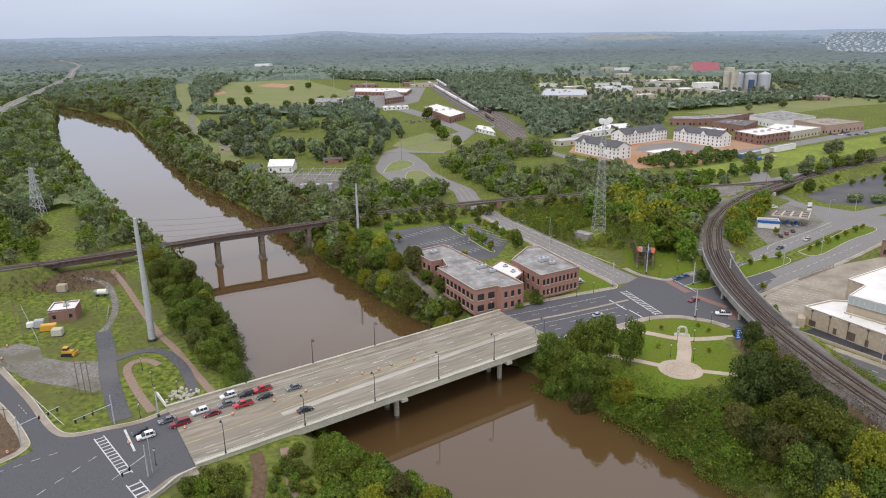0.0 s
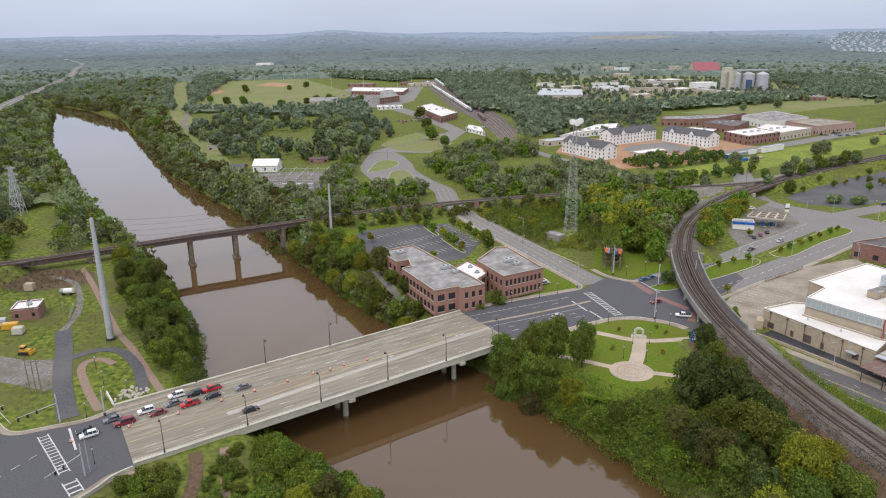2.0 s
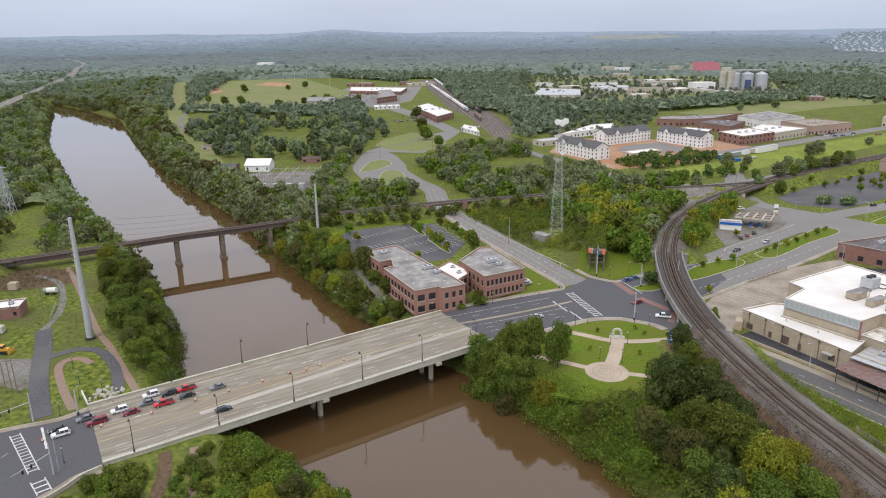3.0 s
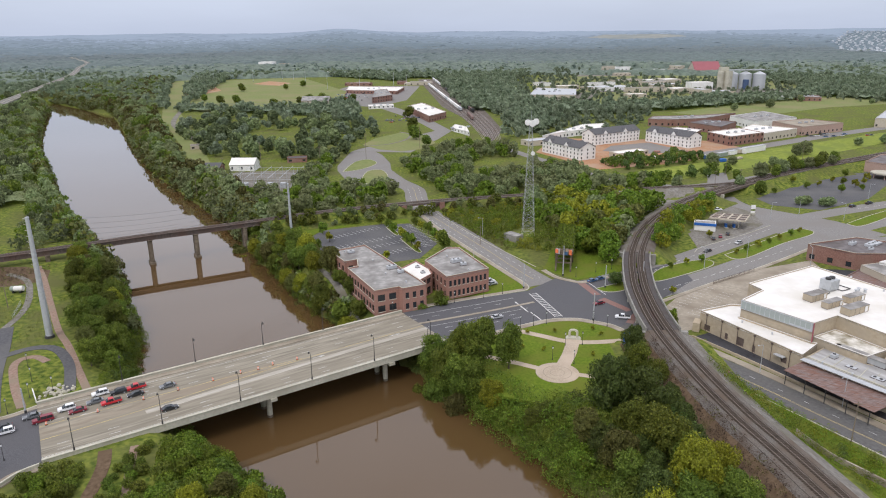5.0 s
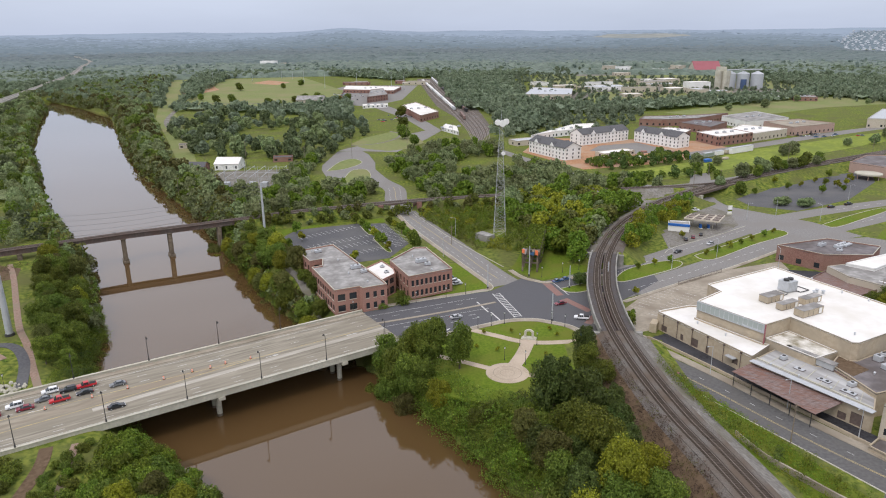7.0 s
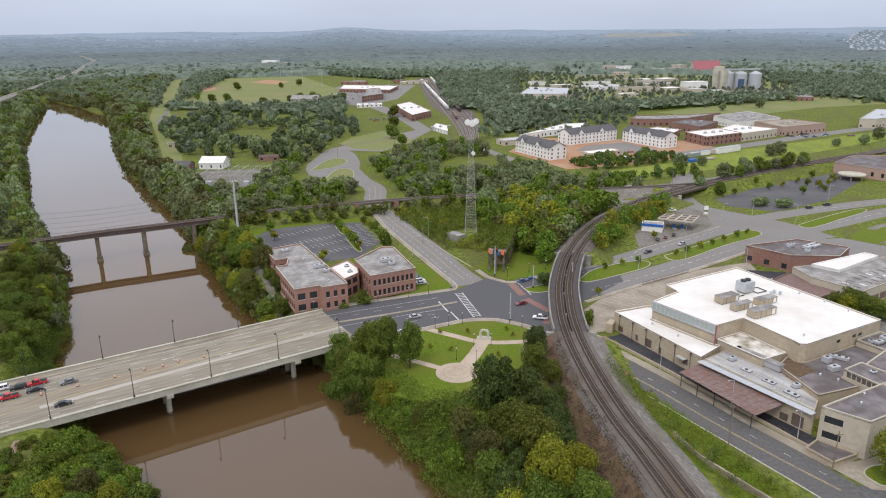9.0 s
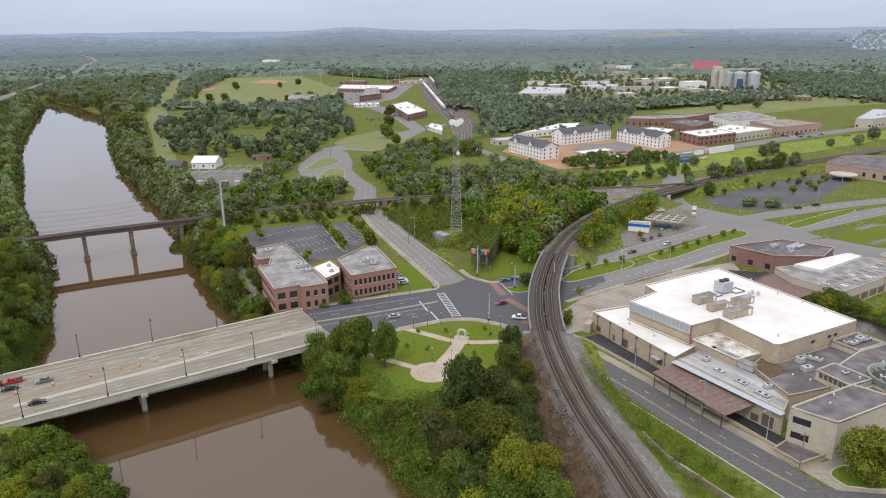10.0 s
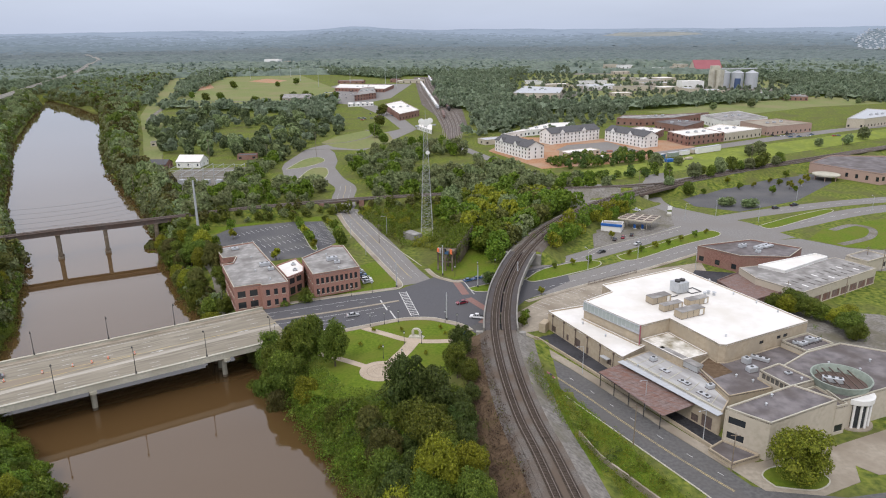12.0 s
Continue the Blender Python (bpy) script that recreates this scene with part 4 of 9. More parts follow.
for s0, s1 in ((-0.012, 0.004), (0.996, 1.012)):
    part("abutment", strip(bmesh.new(), s0, s1, 0, 1.0, -9.5, -0.46), CONCRETE, bridge)
# deck markings
marks = bmesh.new()
for w, gap in ((0.22, True), (0.345, True), (0.76, True), (0.845, True)):
    for i in range(10):
        s = (i + 0.3) / 10
        strip(marks, s, s + 0.024, w, w + 0.0045, 0.2, 0.262)
for w in (0.115, 0.90):
    strip(marks, 0, 1, w, w + 0.004, 0.2, 0.262)
part("lane_marking", marks, PAINT_W, bridge)
bm = bmesh.new()
for i in range(30):
    s = i / 30
    w = 0.46 + 0.165 * soft(1 - s / 0.75)
    w2 = 0.46 + 0.165 * soft(1 - (s + 1 / 30) / 0.75)
    prism(bm, [tuple(on_deck(s, w)), tuple(on_deck(s, w + 0.008)), tuple(on_deck(s + 1 / 30, w2 + 0.008)), tuple(on_deck(s + 1 / 30, w2))], 0.2, 0.27)
part("centre_line", bm, PAINT_Y, bridge)
line = [Vector((*on_deck(i / 12 * 0.62, 0.405 + 0.055 * (i / 12) ** 2), 0)) for i in range(13)]
part("median_line", ribbon(bmesh.new(), line, -0.11, 0.11, 0.27, 0.06), PAINT_Y, bridge)
line = [Vector((*on_deck(i / 12 * 0.55, 0.415 + 0.5 * (0.46 + 0.165 * float(soft(1 - i / 12 * 0.55 / 0.75)) - 0.415)), 0)) for i in range(13)]
part("median_strip", ribbon(bmesh.new(), line, -2.3, 2.3, 0.258, 0.06), MEDIAN, bridge, "scuffed buff median strip")


def arrow(bm, at, way, size=3.4, z=0.07):
    d = Vector(way).normalized()
    n = Vector((-d.y, d.x))
    at = Vector(at)
    q = lambda a, b: tuple(at + d * a * size + n * b * size)
    prism(bm, [q(-0.5, -0.03), q(0.1, -0.03), q(0.1, -0.11), q(0.5, 0), q(0.1, 0.11), q(0.1, 0.03), q(-0.5, 0.03)], z - 0.03, z)


for s, w, back in ((0.22, 0.28, 1), (0.52, 0.28, 1), (0.66, 0.52, -1), (0.9, 0.5, -1), (0.1, 0.4, 1)):
    bm = bmesh.new()
    p = on_deck(s, w)
    arrow(bm, p, -ALONG * back, 4.5, 0.268)
    part("lane_arrow", bm, PAINT_W, bridge)


def bridge_lamp(at, way):
    """Tall dark post with a short arm and a lantern."""
    lamp = thing("bridge_lamp", "dark metal street lamp with curved arm on the bridge parapet", "street lamp", "bridge lamps", at)
    bm = rod(bmesh.new(), (0, 0, 0), (0, 0, 0.9), 0.26, 0.2, 10)
    part("base", bm, STEEL_DK, lamp)
    part("post", rod(bmesh.new(), (0, 0, 0.9), (0, 0, 8.2), 0.13, 0.085, 8), STEEL_DK, lamp)
    bm = bmesh.new()
    line = [(0, 0, 8.1), (0.25 * way[0], 0.25 * way[1], 8.7), (0.8 * way[0], 0.8 * way[1], 8.95), (1.5 * way[0], 1.5 * way[1], 8.8)]
    for a, b in zip(line, line[1:]):
        rod(bm, a, b, 0.07, 0.07, 6)
    part("arm", bm, STEEL_DK, lamp)
    p = (1.5 * way[0], 1.5 * way[1])
    part("lantern", rod(bmesh.new(), (*p, 8.3), (*p, 8.85), 0.34, 0.14, 10), STEEL_DK, lamp)
    part("bulb_glass", rod(bmesh.new(), (*p, 8.2), (*p, 8.3), 0.2, 0.3, 10), GLASS_L, lamp)
    return lamp


ACROSS = Vector((-ALONG.y, ALONG.x))
lamp_near = bridge_lamp((*on_deck(0.06, 0.982), 1.3), tuple(ACROSS))
for s in (0.235, 0.41, 0.59, 0.765, 0.94):
    copy_thing(lamp_near, pose(*on_deck(s, 0.982), 1.3))
for s in (0.19, 0.37, 0.555, 0.735):
    copy_thing(lamp_near, pose(*on_deck(s, -0.004), 1.3, 0, 0, 180))

# ---- railways ----
def track(name, line, off, z, label, tie_from=None, tie_to=None):
    """One track: ties and two rails along a plan line."""
    pts, nrm = line, sides_of(line)
    mid = [p.xy + s * off for p, s in zip(pts, nrm)]
    tr = thing(name, label, "railway track", "railway tracks")
    for g in (-0.75, 0.75):
        part("rail", ribbon(bmesh.new(), [Vector((*m, 0)) for m in mid], g - 0.06, g + 0.06, z + 0.38, 0.18), RAIL, tr)
    V, F = [], []
    for a, b in zip(mid, mid[1:]):
        d = b - a
        L = d.length
        if not (60 < a.y < 560):
            continue
        d.normalize()
        n = Vector((-d.y, d.x))
        k = 0.0
        while k < L:
            c = a + d * k
            base = len(V)
            for u, w in ((-0.14, -1.35), (0.14, -1.35), (0.14, 1.35), (-0.14, 1.35)):
                q = c + d * u + n * w
                V.append((q.x, q.y, z + 0.21))
                V.append((q.x, q.y, z - 0.02))
            F.append((base, base + 2, base + 4, base + 6))
            for i in range(4):
                j = (i + 1) % 4
                F.append((base + 2 * i, base + 2 * i + 1, base + 2 * j + 1, base + 2 * j))
            k += 0.62
    bed = new("tie_bed", array_mesh("tie_bed", V, F, TIE))
    bed.parent = tr
    bed["kind"] = "stuff"
    return tr


bm = ribbon(bmesh.new(), [p for p in CURVE if p.y < 222], -5.2, 5.2, 5.7, 0.6)
structure("trackbed_south", bm, BALLAST, "grey-brown ballast bed of the curving railway", "track bed")
bm = ribbon(bmesh.new(), [p for p in CURVE if p.y > 306], -5.0, 5.0, 5.7, 0.6)
structure("trackbed_north", bm, BALLAST, "grey-brown ballast bed of the curving railway", "track bed")
for w0, w1, nm in ((-11.5, -5.0, "south_east"), (5.0, 7.2, "south_west")):
    cv, cf = carpet([p for p in CURVE if 60 < p.y < 224], w0, w1, 8, 0.12)
    tagged(new("shoulder_" + nm, array_mesh("shoulder_" + nm, cv, cf, GRAVEL if w0 < 0 else BALLAST)), "loose grey gravel shoulder of the railway", "track bed", kind="structure")
cv, cf = carpet(bent([(126, 203), (133, 192), (140, 180), (146, 167), (151, 154), (158, 138), (168, 120)], 4), -15, 0, 8, 0.1)
tagged(new("bank_weeds", array_mesh("bank_weeds", cv, cf, LAWN)), "bright green weedy slope between railway and street", "bank", kind="structure")
cv, cf = carpet([p for p in CURVE if 60 < p.y < 222], 7.0, 15.0, 8, 0.1)
tagged(new("bank_soil", array_mesh("bank_soil", cv, cf, SOIL)), "dark brown soil bank under dry brush", "bank", kind="structure")
slab("bank_bare_soil", [(-188, 306), (-174, 309), (-156, 309), (-141, 304), (-135, 290), (-147, 283), (-160, 279), (-173, 285)], SOIL, "bare brown soil below the rail bridge", "bank", 0.07)
track("railway_track", CURVE, 2.2, 5.7, "curving railway track with dark ties on ballast")
track("railway_track", CURVE, -2.2, 5.7, "curving railway track with dark ties on ballast")
bm = ribbon(bmesh.new(), [p for p in CROSS if p.x > -58], -3.2, 3.2, 5.7, 0.6)
structure("trackbed_cross", bm, BALLAST, "grey ballast bed of the straight railway", "track bed")
structure("trackbed_west", ribbon(bmesh.new(), [p for p in CROSS if p.x < -170], -3.2, 3.2, 5.7, 0.6), BALLAST, "grey ballast bed of the straight railway", "track bed")
for nm, line, w0, w1, mat in (("junction", [p for p in CROSS if p.x > 92], 3.0, 15.0, GRAVEL), ("curve_inner", [p for p in CURVE if 306 < p.y < 470], 4.8, 11.0, GRAVEL), ("curve_outer", [p for p in CURVE if 306 < p.y < 425], -7.5, -4.8, BALLAST)):
    cv, cf = carpet(line, w0, w1, 6, 0.12)
    tagged(new("shoulder_" + nm, array_mesh("shoulder_" + nm, cv, cf, mat)), "loose grey gravel beside the tracks", "track bed", kind="structure")
track("railway_track", CROSS, 0, 5.75, "single railway track with dark ties")

# viaduct over the streets
viaduct = thing("rail_viaduct", "curving concrete railway viaduct with dark track troughs", "viaduct")
span = [p for p in CURVE if 219 < p.y < 310]
for w0, w1 in ((-5.6, -0.45), (0.45, 5.6)):
    part("deck", ribbon(bmesh.new(), span, w0, w1, 5.68, 1.0), DECK_DARK, viaduct, "dark ballasted steel deck")
for w0, w1 in ((-6.1, -5.6), (5.6, 6.1)):
    part("parapet_girder", ribbon(bmesh.new(), span, w0, w1, 6.5, 2.3), ABUT, viaduct)
for w in (-0.5, 0.5):
    part("centre_girder", ribbon(bmesh.new(), span, w - 0.12, w + 0.12, 5.95, 1.6), GIRDER, viaduct)
for w in (-3.9, -0.9, 0.9, 3.9):
    part("beam", ribbon(bmesh.new(), span, w - 0.25, w + 0.25, 4.7, 1.0), GIRDER, viaduct)
for i in (6, 12, 17):
    if i < len(span):
        p, s = span[i], sides_of(span)[i]
        for w in (-4.5, 0, 4.5):
            q = p.xy + s * w
            part("column", rod(bmesh.new(), (q.x, q.y, -0.5), (q.x, q.y, 4.0), 0.55, 0.55, 12), CONCRETE, viaduct)
        a, b = p.xy + s * 5.6, p.xy - s * 5.6
        part("cross_head", rod(bmesh.new(), (a.x, a.y, 3.9), (b.x, b.y, 3.9), 0.6, 0.6, 8), CONCRETE, viaduct)
for i in (0, -1):
    p, s = span[i], sides_of(span)[i]
    d = Vector((s.y, -s.x))
    q = [tuple(p.xy + s * a + d * b) for a, b in ((-8.5, -0.8), (8.5, -0.8), (8.5, 0.8), (-8.5, 0.8))]
    part("abutment", prism(bmesh.new(), q, -1, 5.2), ABUT, viaduct)

# steel bridge over the river
rb = thing("rail_bridge", "dark weathered steel girder railway bridge on stone piers", "bridge")
span = [p for p in CROSS if -180 < p.x < -50]
part("deck", ribbon(bmesh.new(), span, -2.6, 2.6, 5.72, 0.35), GIRDER, rb)
for w in (-1.9, 1.9):
    part("girder", ribbon(bmesh.new(), span, w - 0.2, w + 0.2, 5.4, 2.2), GIRDER, rb)
    part("girder_flange", ribbon(bmesh.new(), span, w - 0.45, w + 0.45, 3.25, 0.15), GIRDER, rb)
for p, q in zip(span, span[1:]):
    n = max(2, int((q - p).length / 2.2))
    for k in range(n):
        c = p.xy.lerp(q.xy, k / n) + Vector((0.48, -0.88)) * 2.25
        part("stiffener", box(bmesh.new(), c.x - 0.12, c.x + 0.12, c.y - 0.12, c.y + 0.12, 3.25, 5.4), GIRDER, rb)
for w in (-2.5, 2.5):
    bm = bmesh.new()
    for p, s in list(zip(span, sides_of(span)))[::1]:
        q = p.xy + s * w
        rod(bm, (q.x, q.y, 5.6), (q.x, q.y, 6.9), 0.05, 0.05, 5)
    line = [p.xy + s * w for p, s in zip(span, sides_of(span))]
    for a, b in zip(line, line[1:]):
        rod(bm, (a.x, a.y, 6.85), (b.x, b.y, 6.85), 0.04, 0.04, 5)
    part("railing", bm, GIRDER, rb)
for x, y in ((-150, 318.5), (-132, 330), (-110.5, 343), (-90.5, 353.7), (-68, 366)):
    pier = bmesh.new()
    a = math.atan2(12, 21)
    for z0, z1, lw, ww in ((-14, -8.6, 3.0, 6.6), (-8.6, 2.6, 2.0, 5.4), (2.6, 3.2, 2.4, 5.9)):
        box(pier, -lw / 2, lw / 2, -ww / 2, ww / 2, z0, z1, Matrix.Translation((x, y, 0)) @ Matrix.Rotation(a, 4, "Z"))
    bmesh.ops.bevel(pier, geom=pier.edges, offset=0.2, segments=1, affect="EDGES")
    part("pier", pier, STONE, rb, "stained stone pier")
# portals over the north street
pt = thing("street_underpass", "brick abutments and steel span carrying the railway over the street", "underpass")
for x, y in ((16.2, 405.5), (38.8, 414.5)):
    part("abutment", box(bmesh.new(), -1.5, 1.5, -4.2, 4.2, -0.5, 5.2, Matrix.Translation((x, y, 0)) @ Matrix.Rotation(radians(22), 4, "Z")), BRICK_DK, pt)
bm = ribbon(bmesh.new(), [Vector((14, 404.8, 0)), Vector((41, 415.6, 0))], -3.4, 3.4, 5.6, 1.1)
part("span", bm, GIRDER, pt)
pt = thing("rail_overpass", "dark steel railway span over the side street", "overpass")
part("span", ribbon(bmesh.new(), [p for p in CURVE if 205 < p.x < 250], -5.6, 5.6, 5.66, 1.4), GIRDER, pt)
for x, y in ((212, 433), (241.5, 459)):
    part("abutment", box(bmesh.new(), -1.2, 1.2, -7.0, 7.0, -0.5, 4.4, Matrix.Translation((x, y, 0)) @ Matrix.Rotation(radians(43), 4, "Z")), CONCRETE, pt)

# ---- buildings ----
def facade(parent, a, b, z0, z1, wall_mat, openings=(), glass=GLASS, depth=0.3, name="wall", pane="window", sill=None):
    """An outside wall from a to b (outside to its right), with real openings and a pane set back in each."""
    a, b = Vector(a), Vector(b)
    d = b - a
    L = d.length
    d.normalize()
    n = Vector((d.y, -d.x))
    us = sorted({0.0, L, *[u for o in openings for u in o[:2]]})
    vs = sorted({z0, z1, *[v for o in openings for v in o[2:4]]})
    bm = bmesh.new()
    P = lambda u, v, k=0.0: (a.x + d.x * u - n.x * k, a.y + d.y * u - n.y * k, v)
    for u0, u1 in zip(us, us[1:]):
        for v0, v1 in zip(vs, vs[1:]):
            um, vm = (u0 + u1) / 2, (v0 + v1) / 2
            if any(o[0] < um < o[1] and o[2] < vm < o[3] for o in openings):
                continue
            bm.faces.new([bm.verts.new(P(*q)) for q in ((u0, v0), (u1, v0), (u1, v1), (u0, v1))])
    for u0, u1, v0, v1 in openings:
        c = [(u0, v0), (u1, v0), (u1, v1), (u0, v1)]
        for p, q in zip(c, c[1:] + c[:1]):
            bm.faces.new([bm.verts.new(P(*p)), bm.verts.new(P(*p, depth)), bm.verts.new(P(*q, depth)), bm.verts.new(P(*q))])
    bm.faces.new([bm.verts.new(P(*q)) for q in ((0, z1), (L, z1), (L, z1, 0.35), (0, z1, 0.35))])
    bm.faces.new([bm.verts.new(P(*q)) for q in ((L, z0, 0.35), (0, z0, 0.35), (0, z1, 0.35), (L, z1, 0.35))])
    w = part(name, bm, wall_mat, parent)
    for u0, u1, v0, v1 in openings:
        bm = bmesh.new()
        c = [P(u, v, depth - k) for k in (0.0, 0.06) for u, v in ((u0, v0), (u1, v0), (u1, v1), (u0, v1))]
        q = [bm.verts.new(x) for x in c]
        for f in ((4, 5, 6, 7), (3, 2, 1, 0), (0, 1, 5, 4), (1, 2, 6, 5), (2, 3, 7, 6), (3, 0, 4, 7)):
            bm.faces.new([q[i] for i in f])
        part(pane, bm, glass, w)
        if sill:
            bm = bmesh.new()
            prism(bm, [P(u0 - 0.1, 0)[:2], P(u1 + 0.1, 0)[:2], P(u1 + 0.1, 0, -0.12)[:2], P(u0 - 0.1, 0, -0.12)[:2]], v0 - 0.18, v0)
            part("sill", bm, sill, w)
    return w


def even(L, n, w, z, h, lo=1.2, hi=None):
    """n openings of width w spread along a wall of length L."""
    hi = lo if hi is None else hi
    if n == 1:
        return [((L - w) / 2, (L + w) / 2, z, z + h)]
    step = (L - lo - hi - w) / (n - 1)
    return [(lo + i * step, lo + i * step + w, z, z + h) for i in range(n)]


def shell(name, pts, z1, wall_mat, roof_mat, label, category="building", z0=-0.4, parapet=0.5, windows=None, group="", cap=None, parent=None, glass=GLASS, sill=None, holes=None):
    """A flat-roofed building on a plan outline; windows: edge number to a list of (count, width, sill height, height)."""
    area = sum(a[0] * b[1] - b[0] * a[1] for a, b in zip(pts, pts[1:] + pts[:1]))
    pts = list(pts) if area > 0 else list(pts)[::-1]
    top = parent or thing(name, label, category, group)
    for i in range(len(pts)):
        a, b = pts[i], pts[(i + 1) % len(pts)]
        L = math.dist(a, b)
        ops = []
        for n, w, s, h in (windows or {}).get(i, ()):
            ops += even(L, n, w, s, h)
        ops += (holes or {}).get(i, [])
        facade(top, a, b, z0, z1, wall_mat, ops, glass, sill=sill)
    cx, cy = sum(p[0] for p in pts) / len(pts), sum(p[1] for p in pts) / len(pts)
    part("roof", prism(bmesh.new(), pts, z1 - parapet - 0.3, z1 - parapet), roof_mat, top)
    if cap:
        bm = bmesh.new()
        for a, b in zip(pts, pts[1:] + pts[:1]):
            ribbon(bm, [Vector((*a, 0)), Vector((*b, 0))], -0.06, 0.28, z1 + 0.08, 0.12)
        part("coping", bm, cap, top)
    return top


def gable(parent, a, b, width, z0, z1, wall_mat, roof_mat):
    """A pitched roof whose eaves run from a to b and lie width apart (to the left)."""
    a, b = Vector(a), Vector(b)
    d = (b - a).normalized()
    n = Vector((-d.y, d.x))
    o = 0.5
    c = [a - d * o - n * o, b + d * o - n * o, b + d * o + n * (width + o), a - d * o + n * (width + o)]
    r = [a - d * o + n * width / 2, b + d * o + n * width / 2]
    bm = bmesh.new()
    for k in (0.0, -0.25):
        v = [bm.verts.new((p.x, p.y, z0 + k)) for p in c] + [bm.verts.new((p.x, p.y, z1 + k)) for p in r]
        for f in ((0, 1, 5, 4), (2, 3, 4, 5)):
            bm.faces.new([v[i] for i in f])
        for f in ((0, 4), (4, 3), (1, 5), (5, 2)):
            pass
    part("roof", bm, roof_mat, parent)
    bm = bmesh.new()
    for p, q, s in ((a, a + n * width, r[0] + d * o), (b, b + n * width, r[1] - d * o)):
        bm.faces.new([bm.verts.new((p.x, p.y, z0 - 0.25)), bm.verts.new((q.x, q.y, z0 - 0.25)), bm.verts.new((s.x, s.y, z1 - 0.25))])
    part("gable_wall", bm, wall_mat, parent)


def roof_unit(at, size, turn=0, label="grey metal air handling unit on the roof", mat=STEEL):
    u = thing("roof_unit", label, "roof unit", "roof units", at)
    u.rotation_euler[2] = radians(turn)
    a, b, c = size
    bm = box(bmesh.new(), -a / 2, a / 2, -b / 2, b / 2, 0.15, c)
    bmesh.ops.bevel(bm, geom=bm.edges, offset=0.08, segments=1, affect="EDGES")
    part("casing", bm, mat, u)
    part("curb", box(bmesh.new(), -a / 2 - 0.1, a / 2 + 0.1, -b / 2 - 0.1, b / 2 + 0.1, 0, 0.2), ROOF_DARK, u)
    for k in range(max(1, int(a / 1.6)) if mat is STEEL else 0):
        x = -a / 2 + (k + 0.5) * a / max(1, int(a / 1.6))
        part("fan_guard", rod(bmesh.new(), (x, 0, c), (x, 0, c + 0.14), min(b, 1.4) * 0.36, min(b, 1.4) * 0.33, 12), STEEL_DK, u)
    return u


# brick office by the river: two wings and a white link
office = shell("brick_office", [(15.5, 248), (24.5, 252.5), (26, 250.5), (35, 255), (33, 259), (5, 308), (-9.5, 298.5), (-1, 283.5), (4, 286.5), (5.5, 277.5), (1.5, 275)], 10.2, BRICK, ROOF_GREY,
               "two-storey red brick office with a flat grey roof", "office building", cap=CONCRETE,
               windows={0: [(2, 3.0, 0.9, 2.6), (2, 3.0, 5.4, 2.6)], 2: [(3, 1.5, 1.2, 2.4), (3, 1.5, 5.6, 2.4)], 3: [(1, 2, 5.4, 2.4)],
                        4: [(14, 2.0, 1.0, 2.4), (14, 2.0, 5.4, 2.4)], 5: [(4, 1.9, 1.0, 2.4), (4, 1.9, 5.4, 2.4)], 6: [(4, 2.2, 1.0, 2.6), (4, 2.2, 5.4, 2.4)],
                        7: [(1, 2.2, 5.4, 2.4)], 9: [(1, 2.2, 5.4, 2.4)], 10: [(9, 2.3, 0.9, 2.6), (9, 2.3, 5.4, 2.5)]}, sill=CONCRETE)
shell("brick_office", [(43, 263.5), (60.5, 273.5), (48.5, 303), (43, 303), (33.5, 284.5)], 10.2, BRICK, ROOF_GREY, "", parent=office, cap=CONCRETE,
      windows={0: [(9, 1.25, 1.0, 2.5), (9, 1.25, 5.5, 2.5)], 1: [(9, 1.6, 1.0, 2.5), (9, 1.6, 5.5, 2.5)], 4: [(6, 1.6, 1.0, 2.5), (6, 1.6, 5.5, 2.5)]}, sill=CONCRETE)
shell("brick_office", [(32.2, 264), (37, 272), (35.5, 279), (29.5, 289), (23.5, 279)], 8.6, BRICK, ROOF_WHITE, "", parent=office, windows={0: [(2, 3.0, 0.4, 3.2), (2, 3.0, 5.0, 2.4)]})
for x, y, a, b, c, r in ((20, 275, 4.2, 2.0, 1.6, 30), (24, 270, 2.4, 2.0, 1.3, 30), (0, 297, 3.0, 1.8, 1.2, 30), (47, 283, 4.5, 2.2, 1.6, 30), (50, 279, 2.4, 1.6, 1.3, 20)):
    roof_unit((x, y, 9.7), (a, b, c), r)
for x, y in ((30.5, 281), (33, 274)):
    roof_unit((x, y, 8.1), (1.6, 1.3, 0.9), 30)

# the works with the white roof
works = shell("works_building", [(135.2, 234.5), (154.3, 198), (163.4, 206.4), (161.3, 207.2), (146.5, 228.2), (155.5, 238.5), (148.2, 240)], 7.0, BEIGE, ROOF_WHITE, "large beige works with white membrane roofs and dark rear roofs", "factory", cap=ROOF_WHITE,
              holes={0: [(2.2, 5.0, 0.3, 2.6), (11.5, 12.9, 0.3, 2.7), (16.5, 19.6, 0.3, 3.4), (23.0, 24.3, 0.3, 2.7), (34.0, 36.2, 1.4, 3.6)], 6: [(4.0, 6.5, 0.3, 3.0)]}, glass=DOOR_BROWN)
shell("works_building", [(146.9, 228.3), (161.7, 207.6), (172.5, 213.7), (181.4, 195.8), (182.0, 194.0), (184.0, 193.8), (216.4, 212.2), (189.4, 264.4), (156, 244.7), (158.3, 237.8)], 13.5, BEIGE, ROOF_WHITE, "", parent=works, cap=ROOF_WHITE, parapet=0.3,
      holes={5: [(15.0, 17.0, 10.0, 11.2), (23.0, 25.0, 10.0, 11.2), (26.0, 28.0, 10.0, 11.2)]})
